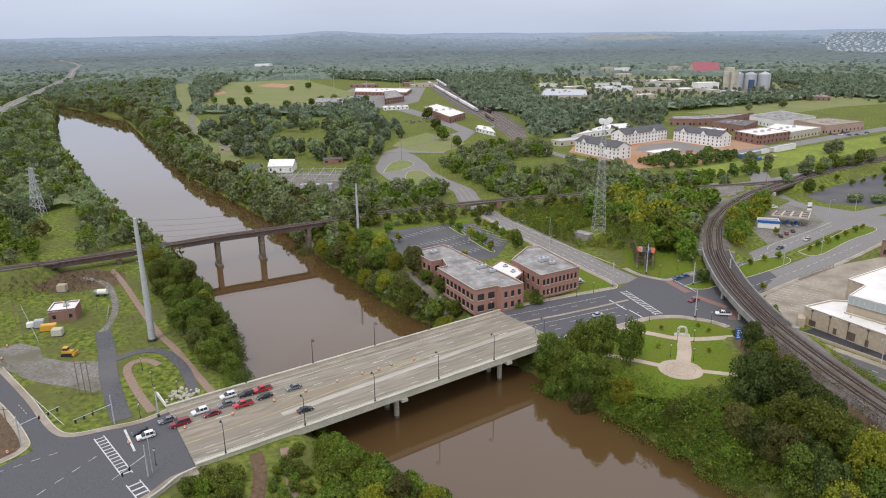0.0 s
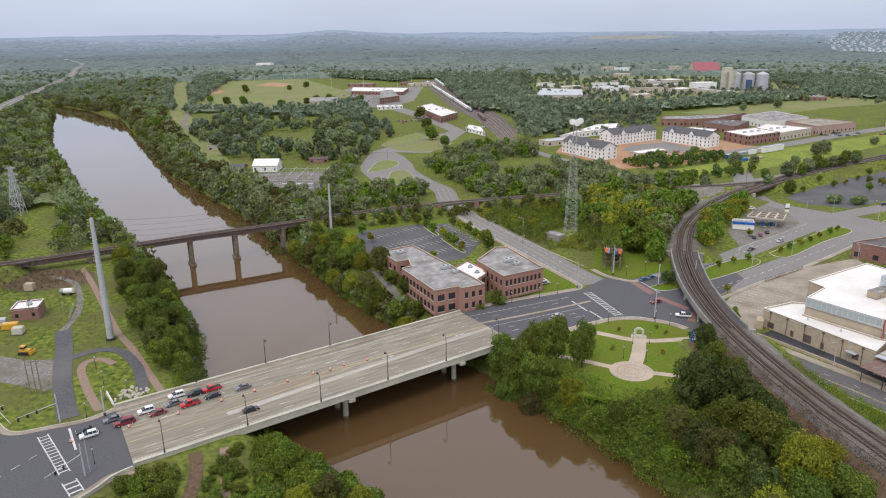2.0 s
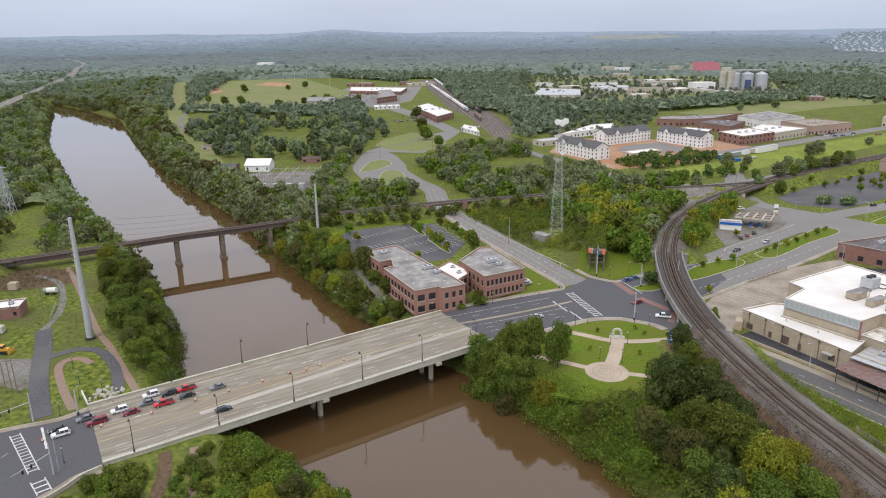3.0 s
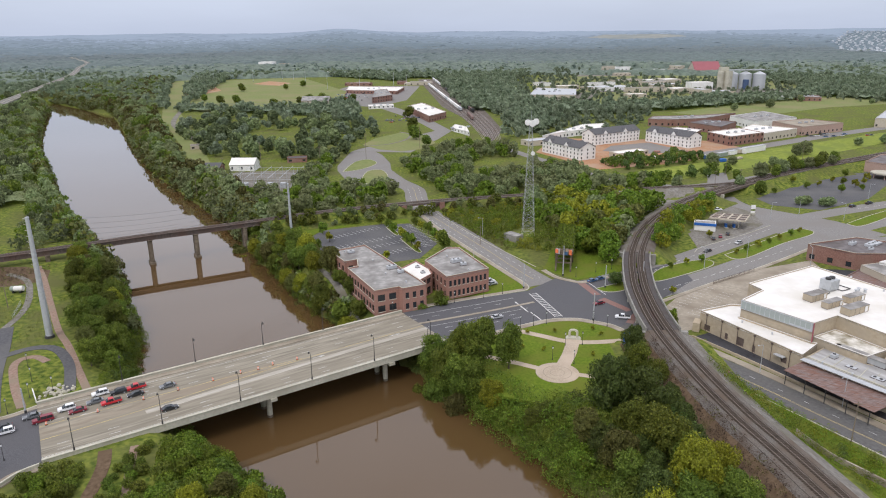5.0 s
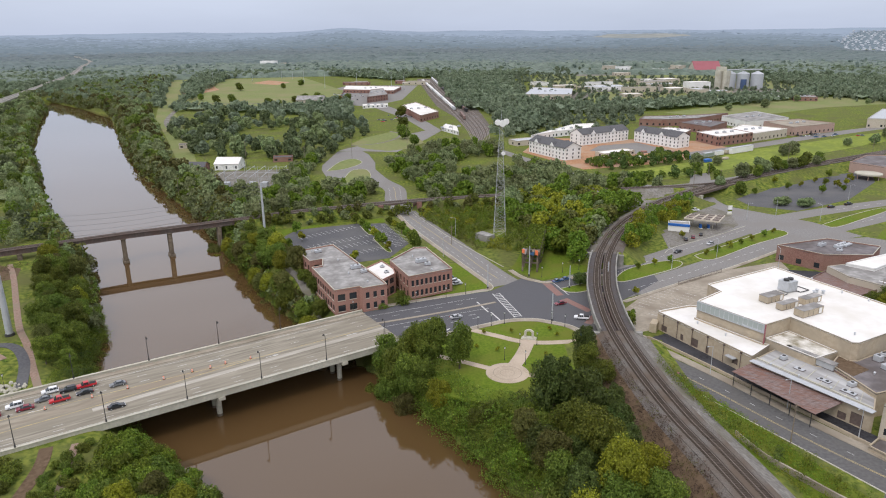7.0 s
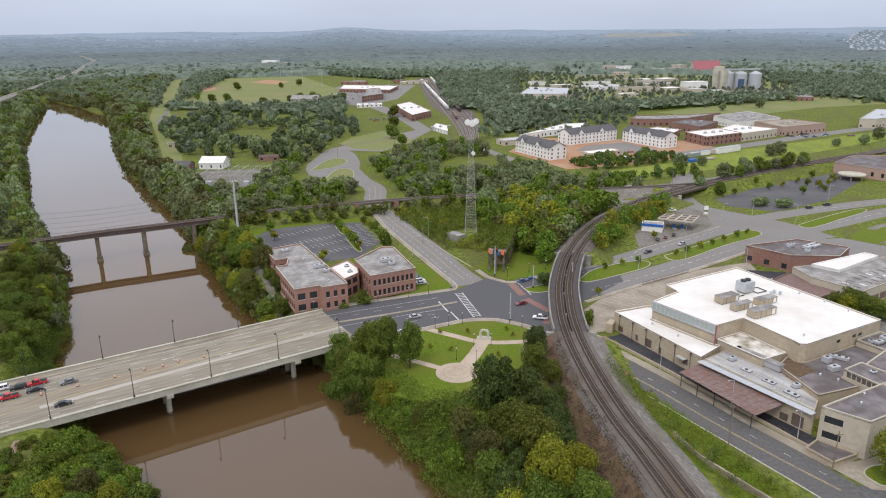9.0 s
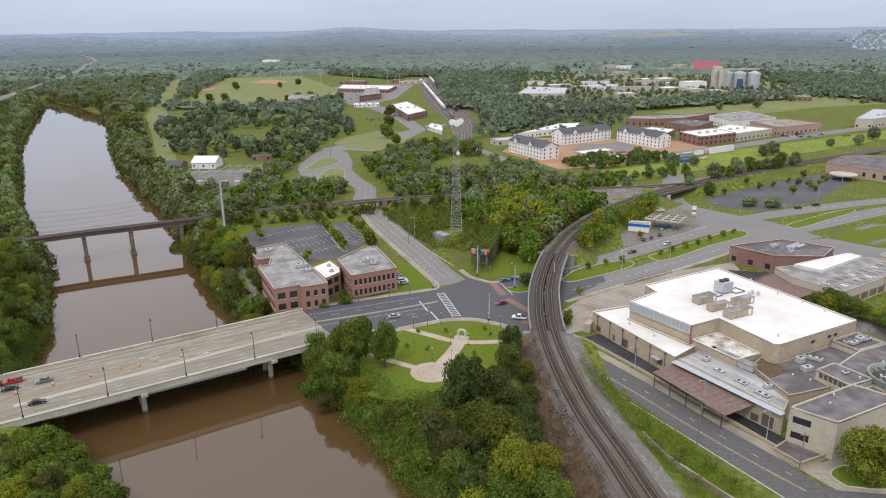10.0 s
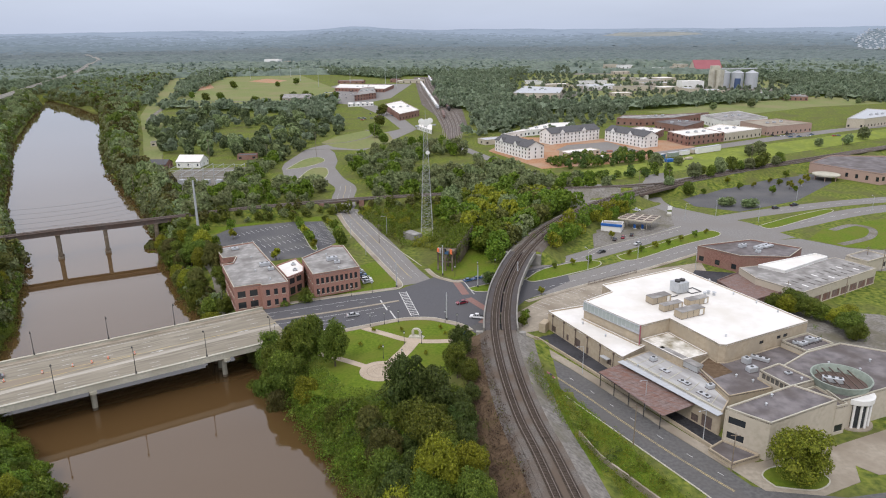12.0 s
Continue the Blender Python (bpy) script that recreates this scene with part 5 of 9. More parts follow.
# clerestory of pale glass along the white hall, with a red downpipe at its end
facade(works, (146.5, 228.0), (161.3, 207.3), 10.3, 13.35, STEEL, [(0.25 + 1.77 * k, 1.85 + 1.77 * k, 10.5 + 0.5 * (k > 9), 13.15) for k in range(14)], GLASS_L, 0.12, "clerestory", "pane")
part("downpipe", rod(bmesh.new(), (161.5, 206.9, 7.0), (161.5, 206.9, 13.6), 0.22, 0.22, 8), REDROOF, works, "red painted downpipe")
for k in range(6):
    q = Vector((135.2, 234.5)).lerp(Vector((154.3, 198)), 0.08 + 0.165 * k) + Vector((-0.22, -0.12))
    part("downpipe", rod(bmesh.new(), (q.x, q.y, 0.0), (q.x, q.y, 6.4), 0.11, 0.11, 6), GIRDER, works)
    part("hopper", box(bmesh.new(), q.x - 0.3, q.x + 0.3, q.y - 0.2, q.y + 0.25, 6.1, 6.7), GIRDER, works)
part("door_hood", prism(bmesh.new(), [(150.0, 205.6), (151.6, 202.6), (150.2, 201.9), (148.6, 204.9)], 3.7, 3.95), STEEL, works)
part("side_stair", box(bmesh.new(), -1.2, 1.2, -2.4, 2.4, 0.0, 3.4, Matrix.Translation((133.9, 233.2, 0)) @ Matrix.Rotation(radians(-28), 4, "Z")), BEIGE, works)
shell("works_building", [(162.3, 207.5), (171.3, 193), (180.2, 197.6), (172.3, 213.2)], 8.7, BEIGE, ROOF_PATCH, "", parent=works, cap=ROOF_WHITE, parapet=0.25)
shell("works_building", [(153.5, 196.2), (173.6, 165.3), (178.3, 172.8), (174.8, 190.9), (171.2, 192.7), (164.3, 204.2)], 6.4, BEIGE, ROOF_METAL, "", parent=works, parapet=0.15,
      holes={0: [(27.5, 30.0, 0.3, 2.6), (31.0, 34.5, 0.3, 4.0)]}, glass=DOOR_BROWN)
for k in range(1, 9):
    p, q = Vector((153.5, 196.2)).lerp(Vector((173.6, 165.3)), k / 9), Vector((164.3, 204.2)).lerp(Vector((178.3, 172.8)), k / 9)
    part("roof_seam", ribbon(bmesh.new(), [Vector((*p, 0)), Vector((*q, 0))], -0.09, 0.09, 6.36, 0.2), CONCRETE, works)
part("roof_ridge", ribbon(bmesh.new(), [Vector((155.7, 197.8, 0)), Vector((174.5, 167.5, 0))], -0.25, 0.25, 6.62, 0.5), CONCRETE, works, "pale capping along the metal roof")
part("eave_sheet", ribbon(bmesh.new(), [Vector((153.0, 196.0, 0)), Vector((173.2, 165.0, 0))], -0.7, 1.5, 6.5, 0.12), STEEL, works, "pale sheet along the eave")
shell("works_building", [(178.4, 173.2), (192.3, 178.4), (190.2, 183.6), (203.5, 193), (210, 198.3), (205.4, 205.6), (184.2, 193.4), (181.8, 193.6), (180.4, 197.3), (175.0, 191.1)], 7.7, BEIGE, ROOF_DARK, "", parent=works, parapet=0.2)
part("stained_roof", prism(bmesh.new(), [(175.6, 191.0), (177.6, 183.5), (184.5, 187.6), (182.6, 193.0), (180.6, 196.8)], 7.45, 7.56), SOIL, works, "brown silted patch of flat roof")
shell("works_building", [(205.8, 205.7), (210.2, 198.2), (221.4, 203.9), (216.5, 211.8)], 9.6, CREAM, ROOF_DARK, "", parent=works, cap=CONCRETE)
shell("works_building", [(173.1, 161.4), (181.7, 154.1), (203.7, 166.1), (195.5, 173.9)], 11.0, CREAM, ROOF_DARK, "", parent=works, cap=CONCRETE, parapet=0.3,
      holes={0: [(1.0, 5.4, 2.4, 4.4), (1.0, 5.4, 6.8, 8.8)]})
shell("works_building", [(190.4, 183.6), (195.2, 174.2), (203.6, 178.2), (197.6, 188.0)], 10.4, CREAM, ROOF_DARK, "", parent=works, cap=CONCRETE, parapet=0.3, holes={0: [(0.9 + 1.5 * k, 2.2 + 1.5 * k, 8.2, 9.8) for k in range(6)]}, glass=LOUVRE)
shell("works_building", [(198.4, 187.8), (203.9, 178.0), (206, 168.2), (232, 180.2), (240, 196), (223.4, 204.3), (210.2, 197.8)], 9.5, CREAM, ROOF_DARK, "", parent=works, cap=CONCRETE, parapet=0.3)
shell("works_building", [(196.2, 173.4), (203.9, 166.2), (207.6, 167.7), (203.4, 177.4)], 8.9, CREAM, ROOF_DARK, "", parent=works, cap=CONCRETE, holes={1: [(0.4, 3.4, 0.8, 3.0)]})
shell("works_building", [(168.3, 157.1), (172.1, 150.6), (180.3, 154.4), (173.2, 161.0)], 1.6, BEIGE, ROOF_DARK, "", parent=works, cap=BEIGE, parapet=0.35)
# rotunda
rc = (210.6, 178.2)
bm = bmesh.new()
rings = []
for r, z in ((7.0, 9.0), (7.9, 11.5), (7.5, 11.5), (6.7, 9.1)):
    rings.append([bm.verts.new((rc[0] + r * math.cos(math.pi * i / 24), rc[1] + r * math.sin(math.pi * i / 24), z)) for i in range(48)])
for k in range(4):
    for i in range(48):
        bm.faces.new((rings[k][i], rings[k][(i + 1) % 48], rings[(k + 1) % 4][(i + 1) % 48], rings[(k + 1) % 4][i]))
bmesh.ops.recalc_face_normals(bm, faces=bm.faces)
part("rotunda_ring", bm, TEAL, works, "grey-green flared ring canopy")
part("rotunda_deck", rod(bmesh.new(), (*rc, 8.9), (*rc, 9.45), 7.0, 7.0, 36), GIRDER, works, "dark inner deck of the ring")
for k in range(5):
    x = rc[0] - 4.4 + 2.2 * k
    w = math.sqrt(max(0, 6.9 ** 2 - (x - rc[0]) ** 2))
    part("ring_truss", box(bmesh.new(), x - 0.12, x + 0.12, rc[1] - w, rc[1] + w, 10.5, 10.8), GIRDER, works)
dc = (212.4, 173.6)
part("rotunda_drum", rod(bmesh.new(), (*dc, -0.3), (*dc, 8.4), 4.0, 4.0, 28), GLASS, works, "dark glass entrance drum")
for i in range(9):
    a = radians(172 + i * 24.5)
    q = (dc[0] + 4.25 * math.cos(a), dc[1] + 4.25 * math.sin(a))
    part("rotunda_column", rod(bmesh.new(), (*q, -0.3), (*q, 7.6), 0.34, 0.34, 10), WHITE, works)
part("rotunda_collar", rod(bmesh.new(), (*dc, 7.5), (*dc, 9.0), 4.9, 5.0, 30), WHITE, works)
part("rotunda_step", rod(bmesh.new(), (*dc, -0.3), (*dc, 0.35), 5.6, 5.5, 30), PAVE, works)
# rusted dock canopy on posts
canopy = thing("dock_canopy", "rusted corrugated metal canopy over the loading dock", "canopy")
A, B, C, D = Vector((146, 192)), Vector((155, 197)), Vector((169, 172)), Vector((159, 167))
for i in range(26):
    a, b = A.lerp(D, i / 26), A.lerp(D, (i + 1) / 26)
    c, d = B.lerp(C, (i + 1) / 26), B.lerp(C, i / 26)
    z = 0.06 * (i % 2)
    bm = bmesh.new()
    lo = [bm.verts.new((p.x, p.y, zz)) for p, zz in ((a, 4.7 + z), (b, 4.7 + z), (c, 5.5 + z), (d, 5.5 + z))]
    hi = [bm.verts.new((p.co.x, p.co.y, p.co.z + 0.08)) for p in lo]
    bm.faces.new(hi), bm.faces.new(lo[::-1])
    for j in range(4):
        k = (j + 1) % 4
        bm.faces.new((lo[j], lo[k], hi[k], hi[j]))
    bmesh.ops.recalc_face_normals(bm, faces=bm.faces)
    part("sheet", bm, RUST, canopy)
for i in range(5):
    p = A.lerp(D, (i + 0.1) / 4.3)
    part("post", rod(bmesh.new(), (p.x + 0.4, p.y + 0.2, -0.2), (p.x + 0.4, p.y + 0.2, 4.8), 0.14, 0.14, 8), STEEL_DK, canopy)


def air_handler(x, y, z, a, b, c, turn):
    """A long beige rooftop unit with a weathered top and panel joints."""
    u = thing("air_handler", "long beige air handler with a weathered grey top", "roof unit", "air handlers", (x, y, z))
    u.rotation_euler[2] = radians(turn)
    part("casing", box(bmesh.new(), -a / 2, a / 2, -b / 2, b / 2, 0.25, c), BEIGE, u)
    part("top", box(bmesh.new(), -a / 2 - 0.08, a / 2 + 0.08, -b / 2 - 0.08, b / 2 + 0.08, c, c + 0.1), ROOF_GREY, u, "weathered grey top")
    part("curb", box(bmesh.new(), -a / 2 + 0.2, a / 2 - 0.2, -b / 2 + 0.2, b / 2 - 0.2, 0, 0.25), ROOF_DARK, u)
    for k in range(1, 4):
        part("panel_joint", box(bmesh.new(), -a / 2 + a * k / 4 - 0.05, -a / 2 + a * k / 4 + 0.05, -b / 2 - 0.03, -b / 2, 0.3, c), STEEL_DK, u)
    part("access_panel", box(bmesh.new(), a * 0.28, a * 0.42, -b / 2 - 0.05, -b / 2, 0.4, c - 0.3), WHITE, u)


for x, y, a, b, c in ((172.5, 228.8, 8.2, 3.6, 2.5), (175.0, 222.0, 8.2, 2.6, 2.3), (185.0, 227.0, 8.4, 3.0, 2.3), (179.6, 216.6, 10.0, 3.6, 2.6)):
    air_handler(x, y, 13.2, a, b, c, 28)


def roof_vent(x, y, z, r=0.35, h=0.8):
    v = thing("roof_vent", "small metal roof vent with a cap", "roof vent", "roof vents", (x, y, z))
    part("stack", rod(bmesh.new(), (0, 0, 0), (0, 0, h), r * 0.6, r * 0.6, 8), STEEL, v)
    part("cap", rod(bmesh.new(), (0, 0, h), (0, 0, h + 0.25), r, r * 0.4, 10), STEEL, v)


for x, y, z in ((190.5, 235, 13.2), (192.2, 236.5, 13.2), (193.8, 235.2, 13.2)):
    roof_vent(x, y, z, 0.8, 1.2)
for x, y, z in ((197, 250, 13.2), (201, 236, 13.2), (206, 228, 13.2), (210, 220, 13.2), (186, 200, 13.2), (199.9, 178.4, 10.1), (206.6, 184.1, 9.2), (187.3, 167.7, 10.7), (213, 190, 9.2), (220, 186, 9.2), (226, 192, 9.2), (184, 163, 10.7),
                (184.4, 184.7, 7.5), (188, 181.6, 7.5), (158, 193, 6.25), (163, 185.5, 6.25), (168.5, 178, 6.25), (172.5, 172, 6.25), (152, 214, 6.5), (146, 224, 6.5), (18, 268, 9.7), (11, 285, 9.7), (-3, 298, 9.7), (27, 258, 9.7), (52, 272, 9.7), (43, 290, 9.7)):
    roof_vent(x, y, z, 0.4, 0.7)
tower = thing("cooling_tower", "grey ribbed cooling tower on a dark pipe frame", "cooling tower", at=(182.3, 238.2, 13.2))
tower.rotation_euler[2] = radians(28)
part("casing", box(bmesh.new(), -2.4, 2.4, -2.2, 2.2, 0.6, 4.2), STEEL, tower)
for k in range(7):
    part("rib", box(bmesh.new(), -2.45 + 0.75 * k, -2.3 + 0.75 * k, -2.3, -2.2, 0.7, 4.1), MAST, tower)
for sx in (-1.1, 1.1):
    part("fan_shroud", rod(bmesh.new(), (sx, 0, 4.2), (sx, 0, 4.9), 1.0, 1.0, 16), STEEL_DK, tower)
bm = bmesh.new()
for p, q in (((2.6, -3.6), (7.2, -3.6)), ((7.2, -3.6), (7.2, 0.6)), ((7.2, 0.6), (2.6, 0.6)), ((2.6, 0.6), (2.6, -3.6)), ((-3.0, -2.6), (-13.0, -3.4))):
    rod(bm, (*p, 0.25), (*q, 0.25), 0.16, 0.16, 6)
part("pipe_loop", bm, STEEL_DK, tower, "dark pipe loop on the roof")
pent = thing("duct_house", "long pale grey sheet-metal duct housing on the roof", "duct housing", at=(171.6, 195.2, 6.25))
pent.rotation_euler[2] = radians(-57)
part("casing", box(bmesh.new(), -7.0, 7.0, -1.1, 1.1, 0.3, 2.1), MAST, pent)
part("lid", box(bmesh.new(), -7.2, 7.2, -1.4, 1.4, 2.1, 2.3), ROOF_GREY, pent)
part("end_box", box(bmesh.new(), -8.6, -7.0, -1.0, 1.0, 0.2, 2.2), GIRDER, pent)
part("curb", box(bmesh.new(), -7.3, 7.3, -1.0, 1.0, 0, 0.3), ROOF_DARK, pent)
run = thing("pipe_run", "rusty pipes and ducts along the roof edge", "roof pipes")
for k in range(4):
    part("pipe", rod(bmesh.new(), (174.9 + 0.5 * k, 189.6, 6.7 + 0.15 * (k % 2)), (178.5 + 0.6 * k, 176.4 + 0.5 * k, 6.7 + 0.15 * (k % 2)), 0.2 + 0.06 * (k % 2), 0.2 + 0.06 * (k % 2), 7), (RUST, STEEL, GIRDER, RUST)[k], run)
for k in range(6):
    part("bracket", box(bmesh.new(), 174.8 + 0.65 * k, 176.8 + 0.65 * k, 188.6 - 2.2 * k, 188.9 - 2.2 * k, 6.2, 6.6), GIRDER, run)
for x, y, z, a, b, c, r in ((163.7, 197.1, 6.25, 2.0, 1.6, 1.3, 30), (175.6, 180.1, 6.25, 2.2, 1.6, 1.3, 20), (169.3, 183.3, 6.25, 3.6, 1.8, 0.3, -57), (165.5, 190.5, 6.25, 3.0, 1.6, 0.3, -57), (172.6, 176.2, 6.25, 4.0, 1.6, 0.4, -57),
                            (190.5, 193.5, 7.5, 2.2, 2.2, 2.0, 30), (190.1, 188.2, 7.5, 3.0, 2.0, 1.6, 20), (195.4, 195.6, 7.5, 5.4, 1.4, 1.2, -38), (197.8, 182.0, 10.1, 1.8, 1.4, 0.6, 20), (214.6, 205.9, 9.1, 2.6, 2.0, 1.5, 30),
                            (211.6, 203.6, 9.1, 3.0, 1.6, 1.0, 30), (209.4, 204.0, 9.1, 1.6, 1.2, 1.0, 10), (217.2, 206.6, 9.1, 3.2, 1.2, 0.8, 30), (208.6, 178.6, 9.45, 5.4, 1.6, 1.5, -20)):
    roof_unit((x, y, z), (a, b, c), r, mat=STEEL)
bm = bmesh.new()
for k in range(9):
    p = Vector((208.2, 202.0, 9.2)) + Vector((1.15 * k, 0.6 * k, 0))
    rod(bm, p, p + Vector((0.9, -1.3, 0.1 * (k % 3))), 0.13, 0.13, 6)
part("pipework", bm, STEEL_DK, run, "dark tangle of pipes")
# iron fence and hedge along the yard
fence = thing("iron_fence", "rusty brown iron fence on a low kerb by the yard", "fence")
a, b = Vector((157, 280)), Vector((181, 296))
for k in range(41):
    p = a.lerp(b, k / 40)
    part("picket", rod(bmesh.new(), (p.x, p.y, 0), (p.x, p.y, 1.6 if k % 5 else 1.9), 0.05 if k % 5 else 0.1, 0.05, 5), GIRDER, fence)
for z in (0.3, 1.45):
    part("fence_rail", rod(bmesh.new(), (*a, z), (*b, z), 0.06, 0.06, 5), GIRDER, fence)

# brick block and sheds behind the works
shell("brick_shop", [(212, 312), (226, 297), (247, 296), (258, 309), (240, 322)], 8.0, BRICK_DK, ROOF_DARK, "low dark red brick shop block with cluttered roof", "shop", cap=CONCRETE, windows={0: [(3, 2.4, 1, 2.4)]})
for x, y, a, b, c in ((232, 311, 4, 2, 1.6), (238, 308, 3, 3, 1.4), (243, 312, 6, 4, 1.0), (236, 303, 2, 2, 1.2)):
    roof_unit((x, y, 7.5), (a, b, c), 35)
sh = shell("grey_shed", [(235, 255), (278, 284), (268, 298), (221, 284), (223, 271)], 7.0, CREAM, ROOF_GREY, "long grey metal shed with rusty wall panels", "shed", holes={0: [(1.0 + 6.4 * k, 6.6 + 6.4 * k, 0.2, 3.4) for k in range(8)]}, glass=RUST, parapet=0.1)
for i in range(2):
    for k in range(11):
        u, v = (k + 0.5) / 11.5, 0.2 + 0.25 * i
        p = Vector((235, 255)).lerp(Vector((278, 284)), u) + (Vector((221, 284)) - Vector((235, 255))) * v * 0.62
        part("skylight", box(bmesh.new(), -1.3, 1.3, -0.35, 0.35, 6.85, 7.02, Matrix.Translation((p.x, p.y, 0)) @ Matrix.Rotation(radians(-58), 4, "Z")), WHITE if (k + i) % 4 == 1 else LOUVRE, sh)
shell("white_shed", [(237, 277), (263.5, 296), (260, 300.5), (229, 284.5)], 8.2, WHITE, ROOF_WHITE, "white vaulted shed roof", "shed")
shell("rusty_shed", [(214, 252), (235, 265), (222, 286), (209, 275)], 4.6, RUST, RUST, "low shed with rusted sheet roof", "shed")
# petrol station
gas = thing("petrol_canopy", "white petrol station canopy with skylight panels", "canopy")
cq = [(187, 370), (194, 379), (211, 374), (203, 361)]
part("canopy_slab", prism(bmesh.new(), cq, 4.9, 5.7), CREAM, gas)
for i in range(4):
    for j in range(3):
        P4 = [Vector(p) for p in cq]
        f = lambda u, v: tuple(P4[0].lerp(P4[3], u).lerp(P4[1].lerp(P4[2], u), v))
        u, v = (i + 0.12) / 4, (j + 0.12) / 3
        part("roof_panel", prism(bmesh.new(), [f(u, v), f(u + 0.19, v), f(u + 0.19, v + 0.25), f(u, v + 0.25)], 5.6, 5.76), GIRDER, gas)
for x, y in ((191, 371), (202, 367), (194, 376), (206, 372)):
    part("post", rod(bmesh.new(), (x, y, 0), (x, y, 5.0), 0.25, 0.25, 8), CREAM, gas)
kiosk = shell("petrol_kiosk", [(179, 371), (177, 364), (187, 360), (190, 368)], 4.0, WHITE, ROOF_GREY, "small petrol kiosk with bright blue fascia", "kiosk")
part("fascia", prism(bmesh.new(), [(176.7, 363.7), (187.1, 359.7), (187.4, 360.3), (177, 364.3)], 3.0, 4.3), BLUE, kiosk)
ps = thing("price_sign", "white and green price sign on a planted island", "sign", at=(222, 396, 0.1))
part("panel", box(bmesh.new(), -1.2, 1.2, -0.2, 0.2, 1.0, 5.6), WHITE, ps)
part("band", box(bmesh.new(), -1.22, 1.22, -0.22, 0.22, 2.2, 3.2), LAWN, ps, "green band")
part("plinth", box(bmesh.new(), -1.4, 1.4, -0.5, 0.5, 0, 1.0), CONCRETE, ps)
for x, y in ((196, 369), (200, 368)):
    pump = thing("fuel_pump", "blue fuel pump on its island", "fuel pump", "fuel pumps", (x, y, 0))
    part("body", box(bmesh.new(), -0.5, 0.5, -0.9, 0.9, 0.1, 2.2), BLUE, pump)
    part("island", box(bmesh.new(), -0.9, 0.9, -2.2, 2.2, 0, 0.18), CONCRETE, pump)


def hotel(a, b, width, name="apartment_block"):
    """A white three-storey block with a charcoal pitched roof and gablets."""
    h = thing("apartment_block", "new white three-storey apartment block with charcoal pitched roof", "apartments", "apartment blocks")
    a, b = Vector(a), Vector(b)
    d = (b - a).normalized()
    n = Vector((-d.y, d.x))
    L = (b - a).length
    c = [a, b, b + n * width, a + n * width]
    for i in range(4):
        p, q = c[i], c[(i + 1) % 4]
        l = (q - p).length
        ops = []
        for fl in range(3):
            ops += even(l, max(2, int(l / 4.4)), 1.3, 1.1 + fl * 3.2, 1.7, 1.6)
        facade(h, p, q, -0.3, 10.2, WHITE, ops, depth=0.15)
    gable(h, a, b, width, 10.2, 14.6, WHITE, ROOF_SHINGLE)
    for u in (0.22, 0.66):
        for s, w in ((1, 0), (-1, width)):
            p = a.lerp(b, u) + n * w
            bm = bmesh.new()
            q = [p - d * 3.2 - n * 0.6 * s, p + d * 3.2 - n * 0.6 * s, p - n * 0.6 * s, p + n * 4.6 * s]
            v = [bm.verts.new((q[0].x, q[0].y, 10.0)), bm.verts.new((q[1].x, q[1].y, 10.0)), bm.verts.new((q[2].x, q[2].y, 13.4)), bm.verts.new((q[3].x, q[3].y, 13.4))]
            bm.faces.new((v[0], v[1], v[2]))
            part("gablet", bm, WHITE, h)
            bm = bmesh.new()
            v = [bm.verts.new((*(k.xy if hasattr(k, "xy") else k), z)) for k, z in ((q[0], 10.05), (q[1], 10.05), (q[2], 13.5), (q[3], 13.5))]
            bm.faces.new((v[0], v[2], v[3])), bm.faces.new((v[2], v[1], v[3]))
            part("gablet_roof", bm, ROOF_SHINGLE, h)
    return h


hotel((128, 619), (153, 575), 17)
hotel((181, 652), (231, 684), 17)
hotel((235, 676), (262, 632), 17)
